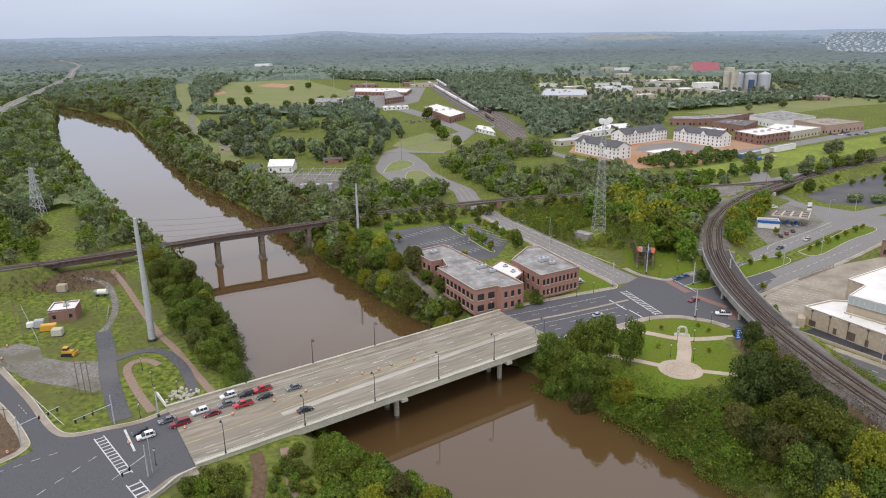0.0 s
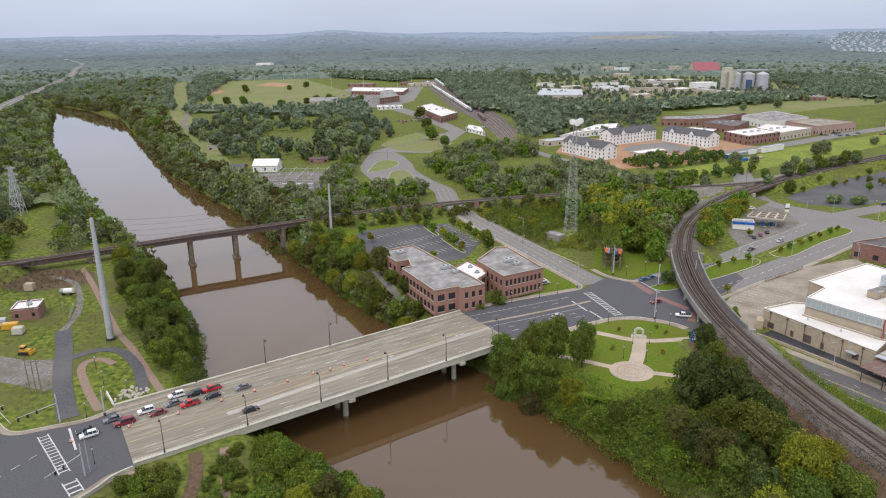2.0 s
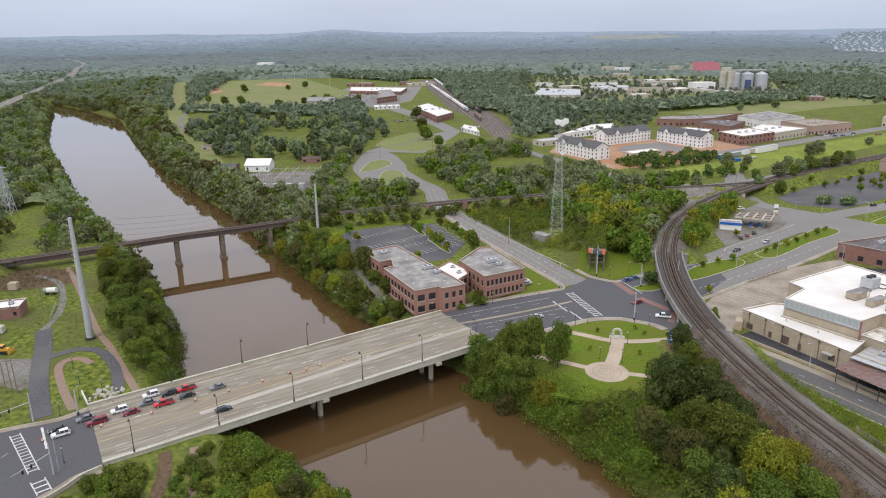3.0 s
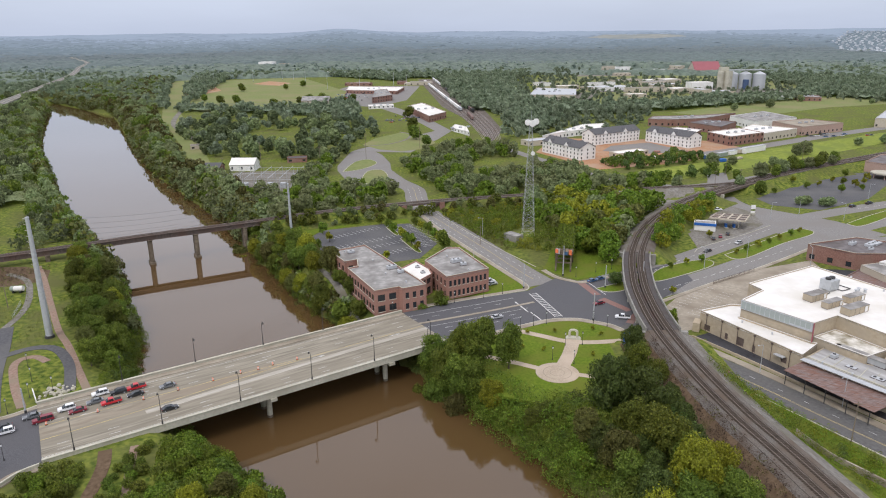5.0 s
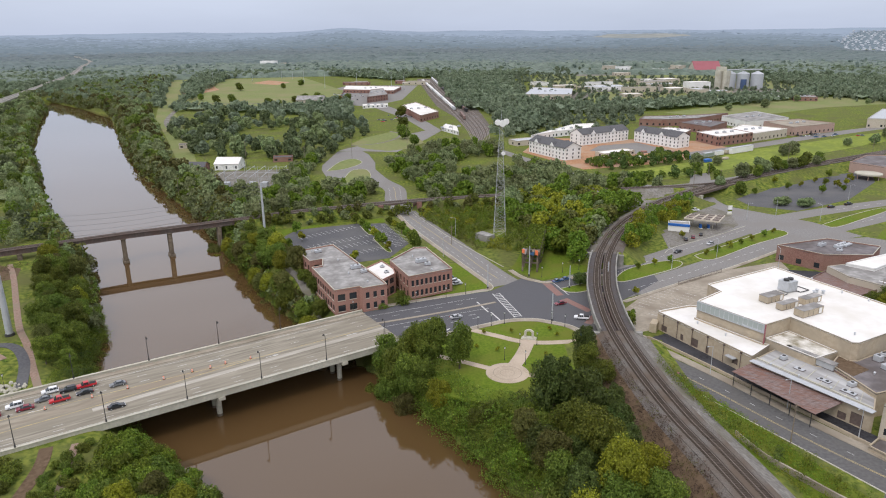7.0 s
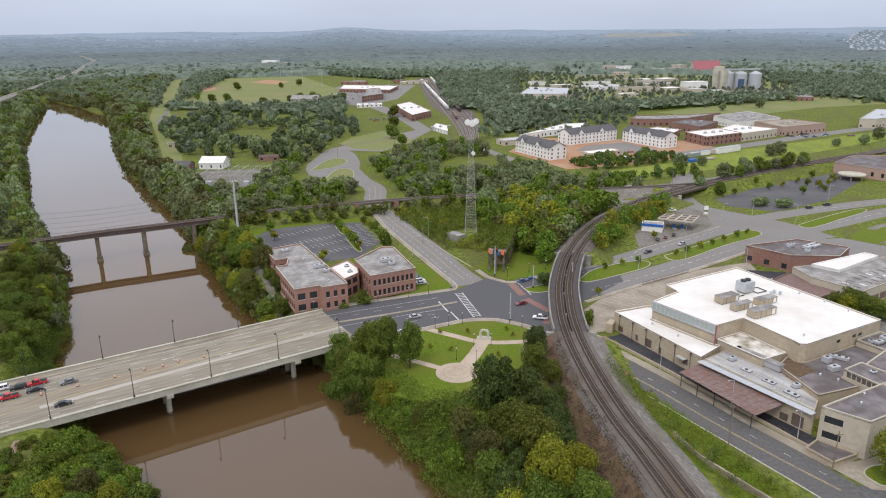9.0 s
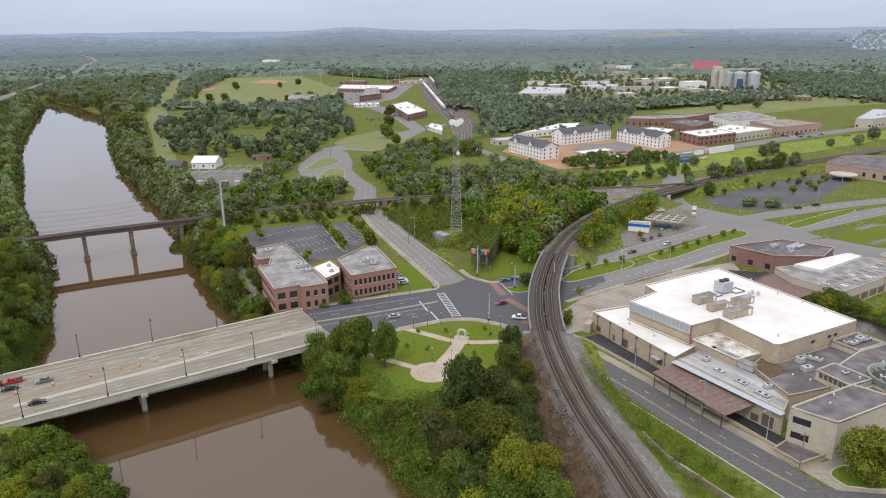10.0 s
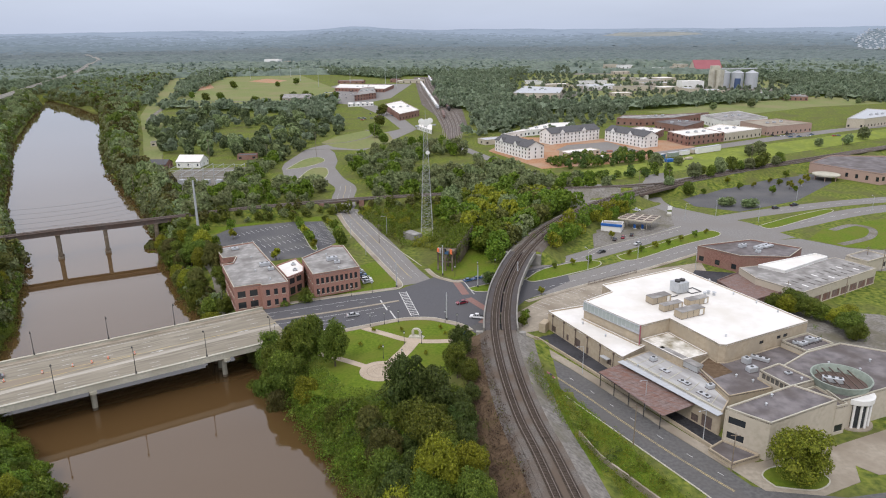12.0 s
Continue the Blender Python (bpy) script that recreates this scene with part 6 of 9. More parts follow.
# brick mills, stores and works further out
FAR_BOXES = [  # corner x, y, length, depth, turn, height, wall, roof
    (120, 650, 40, 14, 30, 5, 3, 2)]
FAR_QUADS = [  # four corners, height, wall, roof, words
    ([(294, 675), (304, 643), (345, 668), (334, 700)], 9, 1, 0, "brick-ended store with a white flat roof"), ([(334.5, 700.5), (345.5, 668.5), (392, 700), (362, 735)], 8, 3, 0, "cream store with a white flat roof"),
    ([(389, 749), (399, 704), (455, 732), (434, 768)], 9, 4, 3, "pinkish masonry lodge with a flat roof"), ([(268, 788), (291, 780), (331, 788), (384, 836), (335, 818), (280, 812)], 8, 1, 1, "long red brick mill with a pale roof"),
    ([(302, 755), (322, 716), (354, 757), (328, 779)], 8, 1, 4, "red brick mill block with a dark roof"), ([(253, 702), (275, 665), (299, 706), (281, 726)], 7, 1, 0, "red brick mill annexe with a pale roof"),
    ([(364, 801), (372, 752), (430, 781), (420, 843)], 9, 2, 1, "pale grey warehouse with a low roof"), ([(504, 760), (520, 756), (620, 820), (572, 850)], 10, 3, 2, "large cream hall with a grey roof"),
    ([(136, 679), (163, 706), (209, 736), (217, 768), (190, 760)], 6, 2, 0, "long white-roofed sheds behind the white blocks"), ([(-133, 1244), (-42, 1214), (-35, 1300), (-140, 1330)], 6, 1, 0, "low brick shopping hall with a white roof"),
    ([(-69, 1064), (-42, 1105), (-60, 1220), (-79, 1200)], 9, 1, 1, "brown brick hall beside a car park"), ([(-66, 985), (-32, 998), (-34, 1014), (-69, 1006)], 4, 2, 0, "long white canopy roof by the car park"),
    ([(22, 832), (42, 875), (8, 990), (-10, 947)], 8, 1, 0, "brick railway depot with a white roof"), ([(48, 758), (66, 722), (64, 766), (52, 785)], 4, 2, 0, "low white-roofed shed by the rail yard"),
    ([(170, 1101), (241, 1092), (261, 1202), (198, 1234)], 8, 3, 2, "grey-blue metal warehouse in a gravel yard"), ([(526, 1074), (550, 1066), (560, 1100), (540, 1110)], 7, 2, 0, "white shed by the field"), ([(560, 1050), (590, 1040), (600, 1070), (570, 1080)], 6, 1, 1, "brown sheds by the field")]
WALLS, ROOFS = (CREAM, BRICK_DK, WHITE, CREAM, LODGE), (ROOF_WHITE, ROOF_GREY, STEEL, PAVE, ROOF_DARK)


def far_box(x, y, L, W, turn, h, wm, rm, label="low flat-roofed commercial building", name="store"):
    c, s = math.cos(radians(turn)), math.sin(radians(turn))
    q = [(x + u * c - v * s, y + u * s + v * c) for u, v in ((0, 0), (L, 0), (L, W), (0, W))]
    k = max(2, int(L / 9))
    return shell(name, q, h, wm, rm, label, "store", group="commercial buildings", windows={0: [(k, 2.4, 1.0, min(2.6, h * 0.4))], 3: [(max(1, int(W / 10)), 2.4, 1.0, min(2.6, h * 0.4))]})


for x, y, L, W, turn, h, wi, ri in FAR_BOXES:
    far_box(x, y, L, W, turn, h, WALLS[wi], ROOFS[ri], ("red brick mill building with flat roof" if wi == 1 else "pale flat-roofed commercial building"))
for pts, h, wi, ri, words in FAR_QUADS:
    wins = {}
    area = sum(a[0] * b[1] - b[0] * a[1] for a, b in zip(pts, pts[1:] + pts[:1]))
    order = pts if area > 0 else pts[::-1]
    for i in range(len(order)):
        L = math.dist(order[i], order[(i + 1) % len(order)])
        wins[i] = [(max(2, int(L / 6)), 2.0, 1.2, 2.2)] + ([(max(2, int(L / 6)), 2.0, 5.8, 2.2)] if wi == 1 and h >= 9 else [])
    st = shell("store", pts, h, WALLS[wi], ROOFS[ri], words, "store", group="commercial buildings", windows=wins, cap=ROOFS[ri])
    cx, cy = sum(p[0] for p in pts) / len(pts), sum(p[1] for p in pts) / len(pts)
    for k in range(3):
        roof_unit((cx + (k - 1) * 9, cy + (k - 1) * 5, h - 0.5), (3.0, 2.2, 1.6), 30)
far_box(-550, 2262, 46, 34, -6, 13, WHITE, ROOF_WHITE, "white industrial shed far off in the forest")
far_box(-690, 2250, 130, 16, 3, 6, CREAM, PAVE, "low tan storage sheds far off in the forest")
far_box(-495, 2290, 70, 16, 8, 6, CREAM, PAVE, "low tan storage sheds far off in the forest")
rng = random.Random(4)
for i in range(27):
    x, y = (rng.uniform(180, 480), rng.uniform(1110, 1480)) if i % 3 else (rng.uniform(350, 690), rng.uniform(1620, 1940))
    if 445 < x < 660 and 1180 < y < 1330:
        continue
    far_box(x, y, rng.uniform(18, 70), rng.uniform(12, 34), rng.uniform(10, 35), rng.uniform(4, 9), WALLS[rng.choice((0, 2, 3, 3))], ROOFS[rng.choice((0, 0, 1, 2))], "pale low industrial building among trees")
for i in range(5):
    x, y = rng.uniform(-200, -30), rng.uniform(1390, 1450)
    far_box(x, y, rng.uniform(16, 55), rng.uniform(10, 24), rng.uniform(-10, 10), rng.uniform(4, 7), WALLS[rng.choice((0, 1, 3))], ROOFS[rng.choice((0, 1, 2))], "low building beside a car park")
# grain silos
silos = thing("grain_silos", "group of round grey steel grain silos with a concrete headhouse", "silo")
for i, (x, y) in enumerate(((548, 1272), (569, 1266), (591, 1260))):
    part("silo", rod(bmesh.new(), (x, y, 0), (x, y, 26), 10.5, 10.5, 28), STEEL, silos)
    part("silo_roof", rod(bmesh.new(), (x, y, 26), (x, y, 30.5), 10.6, 1.0, 28), STEEL, silos)
part("blue_bin", rod(bmesh.new(), (565, 1252, 0), (565, 1252, 17), 5, 5, 20), NAVY, silos)
for i in range(4):
    part("concrete_bin", rod(bmesh.new(), (522 + 6 * i, 1258 + 5 * (i % 2), 0), (522 + 6 * i, 1258 + 5 * (i % 2), 31), 5, 5, 16), CONCRETE, silos)
part("headhouse", box(bmesh.new(), 522, 536, 1258, 1270, 30, 38), CONCRETE, silos)
part("conveyor", box(bmesh.new(), 536, 600, 1262, 1265, 32, 34), STEEL, silos)
far_box(470, 1250, 40, 22, 8, 13, WHITE, ROOF_WHITE, "white process building beside the silos")
rr = thing("red_roofed_hall", "distant hall with a large red pitched roof", "hall")
for a, b in (((628, 1700), (690, 1700)),):
    facade(rr, a, b, 0, 8, CREAM)
    gable(rr, a, b, 50, 8, 27, CREAM, REDROOF)
# white gabled hall by the substation, depot and mansion
ch = thing("white_hall", "white gabled hall with pale metal roof", "hall")
q = [(-128, 541), (-109, 541), (-109, 560), (-128, 560)]
for i in range(4):
    facade(ch, q[i], q[(i + 1) % 4], 0, 5, WHITE, even(19, 3, 1.4, 1.2, 2.2) if i in (0, 1) else ())
gable(ch, (-128, 541), (-109, 541), 19, 5, 9, WHITE, ROOF_WHITE)
hs = thing("brick_house", "small brick house with dark shingle roof", "house")
q = [(-148, 534), (-134, 534), (-134, 548), (-148, 548)]
for i in range(4):
    facade(hs, q[i], q[(i + 1) % 4], 0, 4, BRICK_DK, even(14, 3, 1.3, 1.2, 1.7))
gable(hs, (-148, 534), (-134, 534), 14, 4, 7, BRICK_DK, ROOF_SHINGLE)
mn = thing("pale_mansion", "pale columned mansion with grey roof by the playing field", "mansion")
q = [(-165, 1012), (-126, 1012), (-126, 1036), (-165, 1036)]
for i in range(4):
    facade(mn, q[i], q[(i + 1) % 4], 0, 10, CREAM, even(math.dist(q[i], q[(i + 1) % 4]), 6, 2, 1.2, 3) + even(math.dist(q[i], q[(i + 1) % 4]), 6, 2, 5.6, 3))
gable(mn, (-165, 1012), (-126, 1012), 24, 10, 15, CREAM, ROOF_GREY)

# ---- trees ----
def crown_arrays(seed, R, H, lobes, cards, size, low=0.25, spread=1.0):
    """Leaf clumps on the skins of several overlapping lobes; the crown spans low*H to H."""
    r = np.random.RandomState(seed)
    V, F = [], []
    cz0, cz1 = H * low, H
    C = []
    for i in range(lobes):
        a, k = r.uniform(0, 2 * np.pi), np.sqrt(r.uniform(0, 1))
        t = r.uniform(0.05, 0.9)
        wide = np.sin(np.pi * min(0.95, 0.18 + 0.75 * t)) ** 0.7
        C.append((R * 0.68 * k * wide * np.cos(a), R * 0.68 * k * wide * np.sin(a), cz0 + (cz1 - cz0) * (0.12 + 0.72 * t), R * r.uniform(0.26, 0.46) * (0.75 + 0.35 * wide) * spread))
    C = np.array(C)
    per = cards // lobes
    for ci, (x, y, z, q) in enumerate(C):
        d = r.normal(size=(per * 2, 3))
        d[:, 2] += 0.35
        d /= np.linalg.norm(d, axis=1)[:, None]
        p = np.array([x, y, z]) + d * q * r.uniform(0.70, 1.18, (len(d), 1)) * [1, 1, 0.9]
        others = np.delete(C, ci, 0)
        gap = np.linalg.norm((p[:, None] - others[None, :, :3]) / others[None, :, 3:4], axis=2).min(1)
        ok = np.where(gap > 0.85)[0][:per]
        p, d = p[ok], d[ok]
        nrm = d + r.normal(scale=0.62, size=d.shape)
        nrm /= np.linalg.norm(nrm, axis=1)[:, None]
        u = np.cross(nrm, r.normal(size=d.shape))
        u /= np.linalg.norm(u, axis=1)[:, None]
        w = np.cross(nrm, u)
        s = size * r.uniform(0.55, 1.25, (len(p), 1))
        e = r.uniform(0.6, 1.0, (len(p), 1))
        q4 = np.stack([p - u * s, p - w * s * e, p + u * s * r.uniform(0.7, 1.1, (len(p), 1)), p + w * s * e], 1)
        q4[:, :, 2] = np.maximum(q4[:, :, 2], 0.05)
        base = sum(len(v) for v in V)
        V.append(q4.reshape(-1, 3))
        F.append(base + np.arange(len(p) * 4).reshape(-1, 4))
    return np.concatenate(V), np.concatenate(F), C


def core_faces(C, shrink=0.66):
    """Low solid hearts of the lobes, so that a crown is not see-through."""
    a = np.array([(0, 0, 1), (1, 0, 0), (0, 1, 0), (-1, 0, 0), (0, -1, 0), (0, 0, -1)], float)
    f = np.array([(0, 1, 2, 2), (0, 2, 3, 3), (0, 3, 4, 4), (0, 4, 1, 1), (5, 2, 1, 1), (5, 3, 2, 2), (5, 4, 3, 3), (5, 1, 4, 4)])
    V, F = [], []
    for i, (x, y, z, q) in enumerate(C):
        V.append(a * q * shrink + [x, y, z])
        F.append(f[:, :3] + 6 * i)
    return np.concatenate(V), np.concatenate(F)


def trunk_mesh(bm, H, R, C, r0):
    rod(bm, (0, 0, -0.6), (0, 0, H * 0.45), r0, r0 * 0.6, 7)
    rod(bm, (0, 0, H * 0.45), (C[0][0] * 0.4, C[0][1] * 0.4, H * 0.8), r0 * 0.6, r0 * 0.15, 6)
    for x, y, z, q in C[:6]:
        h = max(H * 0.18, z - H * 0.25)
        rod(bm, (0, 0, min(h, H * 0.44)), (x * 0.85, y * 0.85, z), r0 * 0.4, r0 * 0.1, 5)


TREES = {}


def tree_kind(key, seed, R, H, lobes, cards, size, mat, label, category="tree", low=0.25, group="trees"):
    V, F, C = crown_arrays(seed, R, H, lobes, cards, size, low, 0.78 if lobes > 30 else 1.0)
    t = thing("tree" if category == "tree" else category, label, category, group, (0, 0, -60))
    bm = bmesh.new()
    trunk_mesh(bm, H, R, C, 0.028 * H)
    part("trunk", bm, BARK, t)
    cv, cf = core_faces(C)
    cf = np.stack([cf[:, 0], cf[:, 1], (cf[:, 1] + 0), cf[:, 2]], 1)
    heart = np.concatenate([cv[cf[:, 0]], 0.5 * (cv[cf[:, 0]] + cv[cf[:, 1]]), cv[cf[:, 1]], cv[cf[:, 3]]]).reshape(4, -1, 3).transpose(1, 0, 2).reshape(-1, 3)
    V2 = np.concatenate([V, heart])
    F2 = np.concatenate([F, len(V) + np.arange(len(heart)).reshape(-1, 4)])
    cr = new("crown", array_mesh("crown", V2, F2, mat))
    cr.parent = t
    TREES[key] = (t, R, H)
    return t


for i, (mat, what) in enumerate(((LEAF_A, "green"), (LEAF_A, "green"), (LEAF_B, "dark green"), (LEAF_B, "dark green"), (LEAF_C, "yellow-green"), (LEAF_D, "olive and brown turning"))):
    tree_kind("big%d" % i, 10 + i, 6.2, 13.0, 38, 7400, 0.265, mat, "broad %s riverside tree with a full crown" % what, low=0.12)
for i, (mat, what) in enumerate(((WOODS, "green"), (LEAF_A, "dark green"), (LEAF_C, "yellow-green"), (LEAF_D, "olive"))):
    tree_kind("mid%d" % i, 30 + i, 5.8, 11.5, 24, 1500, 0.62, mat, "%s broadleaf tree with a rounded crown" % what, low=0.14)
for i, (mat, what) in enumerate(((VINE, "young green"), (LEAF_C, "young yellow-green"))):
    tree_kind("small%d" % i, 40 + i, 2.1, 4.6, 10, 600, 0.27, mat, "%s street tree with a small crown" % what, low=0.22)
for i, mat in enumerate((LEAF_A, VINE, LEAF_A)):
    tree_kind("bush%d" % i, 50 + i, 3.0, 3.4, 26, 1300, 0.25, mat, "dense green bush on the river bank", "bush", low=0.0, group="bushes")
tree_kind("corner", 77, 8.4, 15.0, 52, 13000, 0.29, LEAF_E, "large spreading green street tree with an uneven crown", low=0.08)
USED = set()


def plant(key, x, y, scale=1.0, turn=0.0, dz=-0.1, tall=1.0):
    t, R, H = TREES[key]
    m = Matrix.Translation((x, y, gz(x, y) + dz)) @ Matrix.Rotation(turn, 4, "Z") @ Matrix.Diagonal((scale, scale, scale * tall, 1))
    if key not in USED:
        USED.add(key)
        t.matrix_basis = m
        t.scale = (scale, scale, scale * tall)
        return t
    made = copy_thing(t, Matrix.Translation(m.translation) @ Matrix.Rotation(turn, 4, "Z"))
    made.scale = (scale, scale, scale * tall)
    return made


def scatter(poly, gap, seed, tries=4000, avoid=()):
    """Places in an outline at least gap metres apart."""
    r = random.Random(seed)
    xs, ys = [p[0] for p in poly], [p[1] for p in poly]
    cell, out = {}, []
    X = np.array([(r.uniform(min(xs), max(xs)), r.uniform(min(ys), max(ys))) for _ in range(tries)])
    ok = inside(poly, X[:, 0], X[:, 1])
    for a in avoid:
        ok &= ~inside(a, X[:, 0], X[:, 1])
    for x, y in X[ok]:
        k = (int(x // gap), int(y // gap))
        if any((x - a) ** 2 + (y - b) ** 2 < gap * gap for i in (-1, 0, 1) for j in (-1, 0, 1) for a, b in cell.get((k[0] + i, k[1] + j), ())):
            continue
        cell.setdefault(k, []).append((x, y))
        out.append((x, y))
    return out


def grove(poly, gap, seed, keys, lo=0.8, hi=1.2, tries=4000, avoid=()):
    r = random.Random(seed + 1)
    for x, y in scatter(poly, gap, seed, tries, avoid):
        plant(r.choice(keys), x, y, r.uniform(lo, hi), r.uniform(0, 6.28), tall=r.uniform(0.95, 1.35))


NEAR = ["big0", "big1", "big2", "big1", "big0", "big4", "big1", "big4", "big3", "big5"]
BUSH = ["bush0", "bush1", "bush0", "bush2"]
def wood(name, places, seed, cards, size, mat, label, lo=0.8, hi=1.3, lobes=6):
    """Many crowns joined into one mesh of leaf clumps."""
    r = np.random.RandomState(seed)
    kinds = [crown_arrays(seed + k, 6.0, 11.0, lobes, cards, size, 0.12)[:2] for k in range(6)]
    VV, FF, base = [], [], 0
    P = np.array(places)
    Z = ground_z(P[:, 0], P[:, 1])
    for (x, y), z in zip(P, Z):
        V, F = kinds[r.randint(6)]
        a, s = r.uniform(0, 6.28), r.uniform(lo, hi)
        R = np.array([[np.cos(a), -np.sin(a), 0], [np.sin(a), np.cos(a), 0], [0, 0, r.uniform(0.85, 1.25)]]) * s
        VV.append(V @ R.T + [x, y, z - 0.5])
        FF.append(F + base)
        base += len(V)
    ob = new(name, array_mesh(name, np.concatenate(VV), np.concatenate(FF), mat))
    return tagged(ob, label, "trees", kind="stuff")


def mixed_wood(name, places, seed, cards, size, mats, label, lo, hi, lobes=9):
    r = random.Random(seed)
    sets = [[] for _ in mats]
    for p in places:
        sets[r.randrange(len(mats))].append(p)
    for k, (m, s) in enumerate(zip(mats, sets)):
        if s:
            wood(name, s, seed + k * 7, cards, size, m, label, lo, hi, lobes)


def bushes(name, poly, gap, seed):
    mixed_wood(name, scatter(poly, gap, seed, 6000), seed, 420, 0.42, (VINE, LEAF_A, LEAF_B, VINE), "dense green bushes on the river bank", 0.3, 0.52, 14)


# bank between the river and the park
for k, x, y, s, tall in (("big2", 89, 173, 1.0, 1.25), ("big3", 97, 169, 1.05, 1.1), ("big1", 97, 151, 1.0, 1.0), ("big5", 86, 149, 0.85, 1.1), ("big5", 80, 162, 0.7, 1.1), ("big0", 87, 142, 0.9, 1.1), ("big3", 91, 136, 0.9, 1.1), ("big4", 99, 135, 1.0, 1.1), ("big4", 107, 140, 0.8, 1.0),
                         ("big5", 92, 129, 0.9, 1.0), ("big1", 88, 137, 0.85, 1.0), ("big1", 108, 131, 0.8, 0.9), ("big2", 104, 207, 0.62, 1.3), ("big0", 103, 196, 0.72, 1.1), ("big1", 107, 189, 0.5, 1.0), ("big3", 107, 178, 0.5, 0.9), ("big2", 104, 162, 0.8, 0.8),
                         ("big0", 47, 199, 0.95, 1.1), ("big1", 43, 206, 0.9, 1.15), ("big4", 57, 189, 0.7, 1.0), ("big0", 38, 215, 0.85, 1.1), ("big1", 40, 203, 0.75, 1.0), ("big5", 46, 194, 0.7, 1.0), ("big0", 51, 197, 0.85, 1.1), ("big1", 34, 207, 0.6, 1.0), ("big0", 48, 211, 0.8, 1.2), ("big1", 54, 206, 0.92, 1.25), ("big0", 63, 203, 0.8, 1.3), ("big1", 68, 175, 0.55, 0.9), ("big0", 92, 160, 0.85, 1.0), ("big2", 84, 155, 0.75, 1.0)):
    plant(k, x, y, s * 1.12, x * 1.7, tall=tall * 1.2)
grove([(104, 96), (116, 86), (110, 120), (100, 130), (90, 132)], 7.0, 3, NEAR + ["big4", "big4"], 0.85, 1.15)
grove([(100, 140), (106, 150), (106, 176), (100, 178), (93, 160), (88, 148)], 6.0, 54, ["big0", "big3", "big1"], 0.55, 0.8)
grove([(54, 190), (64, 178), (74, 163), (81, 150), (92, 148), (99, 170), (95, 179), (78, 176), (62, 185)], 2.9, 4, ["bush1", "bush0", "bush1", "bush2"], 0.8, 1.35)
bushes("bushes_park_bank", [(39, 209), (54, 190), (66, 174), (74, 161), (80, 148), (86, 150), (76, 168), (62, 186), (46, 208)], 2.4, 5)
bushes("bushes_lawn_edge", [(48, 206), (56, 191), (70, 180), (84, 184), (97, 192), (97, 186), (84, 176), (68, 172), (54, 184)], 2.2, 58)
bushes("bushes_bridge_end", [(32, 218), (42, 206), (48, 216), (52, 224), (42, 223)], 2.3, 51)


def bank_bushes(name, bank, rows, n, seed, lo=0.3, hi=0.5):
    """Bushes that crowd a bank down to the water, in rows some metres to the left of its line."""
    line, r = bent(bank, n), random.Random(seed)
    spots = [tuple(p.xy + s * (away + r.uniform(-1, 1))) for away in rows for p, s in zip(line, sides_of(line))]
    mixed_wood(name, spots, seed, 300, 0.40, (VINE, LEAF_A, VINE, LEAF_A), "dense green bushes hanging over the water", lo, hi, 12)


bank_bushes("bushes_waterside", EAST_BANK[1:6], (0.6, -1.6, -4.0, -6.8, -9.6), 9, 91, 0.42, 0.72)
mixed_wood("brush_under_rail", scatter([(-190, 304), (-174, 307), (-156, 307), (-143, 302), (-137, 290), (-147, 284), (-160, 280), (-176, 284)], 2.6, 95, 900), 95, 60, 0.5, (BRUSH, BRUSH, LEAF_D), "brown dry brush on bare soil", 0.1, 0.24, 5)
bank_bushes("bushes_waterside", EAST_BANK[5:9], (1.4, -1.4, -4.4), 12, 92, 0.25, 0.42)
bank_bushes("bushes_waterside", WEST_BANK[1:7], (-1.8, 0.8, 3.6), 12, 93, 0.25, 0.45)
for k, x, y, s in (("big3", 106, 222, 0.4), ("big4", 92, 118, 1.0)):
    plant(k, x, y, s, x)
# bank north of the bridge
grove([(3, 256), (-17, 280), (-44, 322), (-60, 352), (-45, 358), (-24, 322), (-8, 294), (4, 270), (10, 258)], 7.0, 6, ["big0", "big1", "big0", "big5", "big4", "big1"], 0.6, 0.95)
bushes("bushes_office_bank", [(2, 250), (-19, 273), (-48, 324), (-40, 328), (-14, 284), (8, 254)], 2.8, 7)
plant("big4", 4.5, 249.5, 0.92, 1.0, tall=1.15)
for k, x, y, s in (("big5", -70, 361, 0.8), ("big1", -64, 369, 0.8), ("big5", -14, 284, 0.85), ("big4", -66, 354, 0.6), ("big5", -31, 312, 0.85), ("big0", -75, 371, 0.6)):
    plant(k, x, y, s, x, tall=1.1)
# west bank
grove([(-66, 200), (-70, 222), (-84, 250), (-110, 300), (-134, 318), (-128, 300), (-108, 262), (-90, 232), (-78, 208)], 6.6, 8, ["big0", "big1", "big5", "big0", "big4"], 0.6, 1.0)
bushes("bushes_west_bank", [(-60, 200), (-70, 238), (-86, 264), (-92, 258), (-76, 226), (-64, 192)], 2.4, 9)
grove([(-31, 158), (-28, 170), (-20, 164), (4, 146), (30, 116), (16, 100), (-14, 110), (-24, 132)], 3.1, 10, ["bush1", "bush1", "bush1", "bush0"], 0.8, 1.4)
grove([(-36, 160), (-33, 150), (-30, 138), (-27, 122), (-30, 110), (-36, 122), (-39, 138), (-41, 150)], 3.0, 53, BUSH, 0.4, 0.7)
grove([(-60, 142), (-50, 150), (-46, 140), (-48, 120), (-60, 112), (-66, 124)], 3.3, 52, BUSH, 0.6, 1.0)
grove([(-18, 130), (-6, 138), (20, 112), (0, 104)], 7.5, 11, NEAR, 0.5, 0.7)


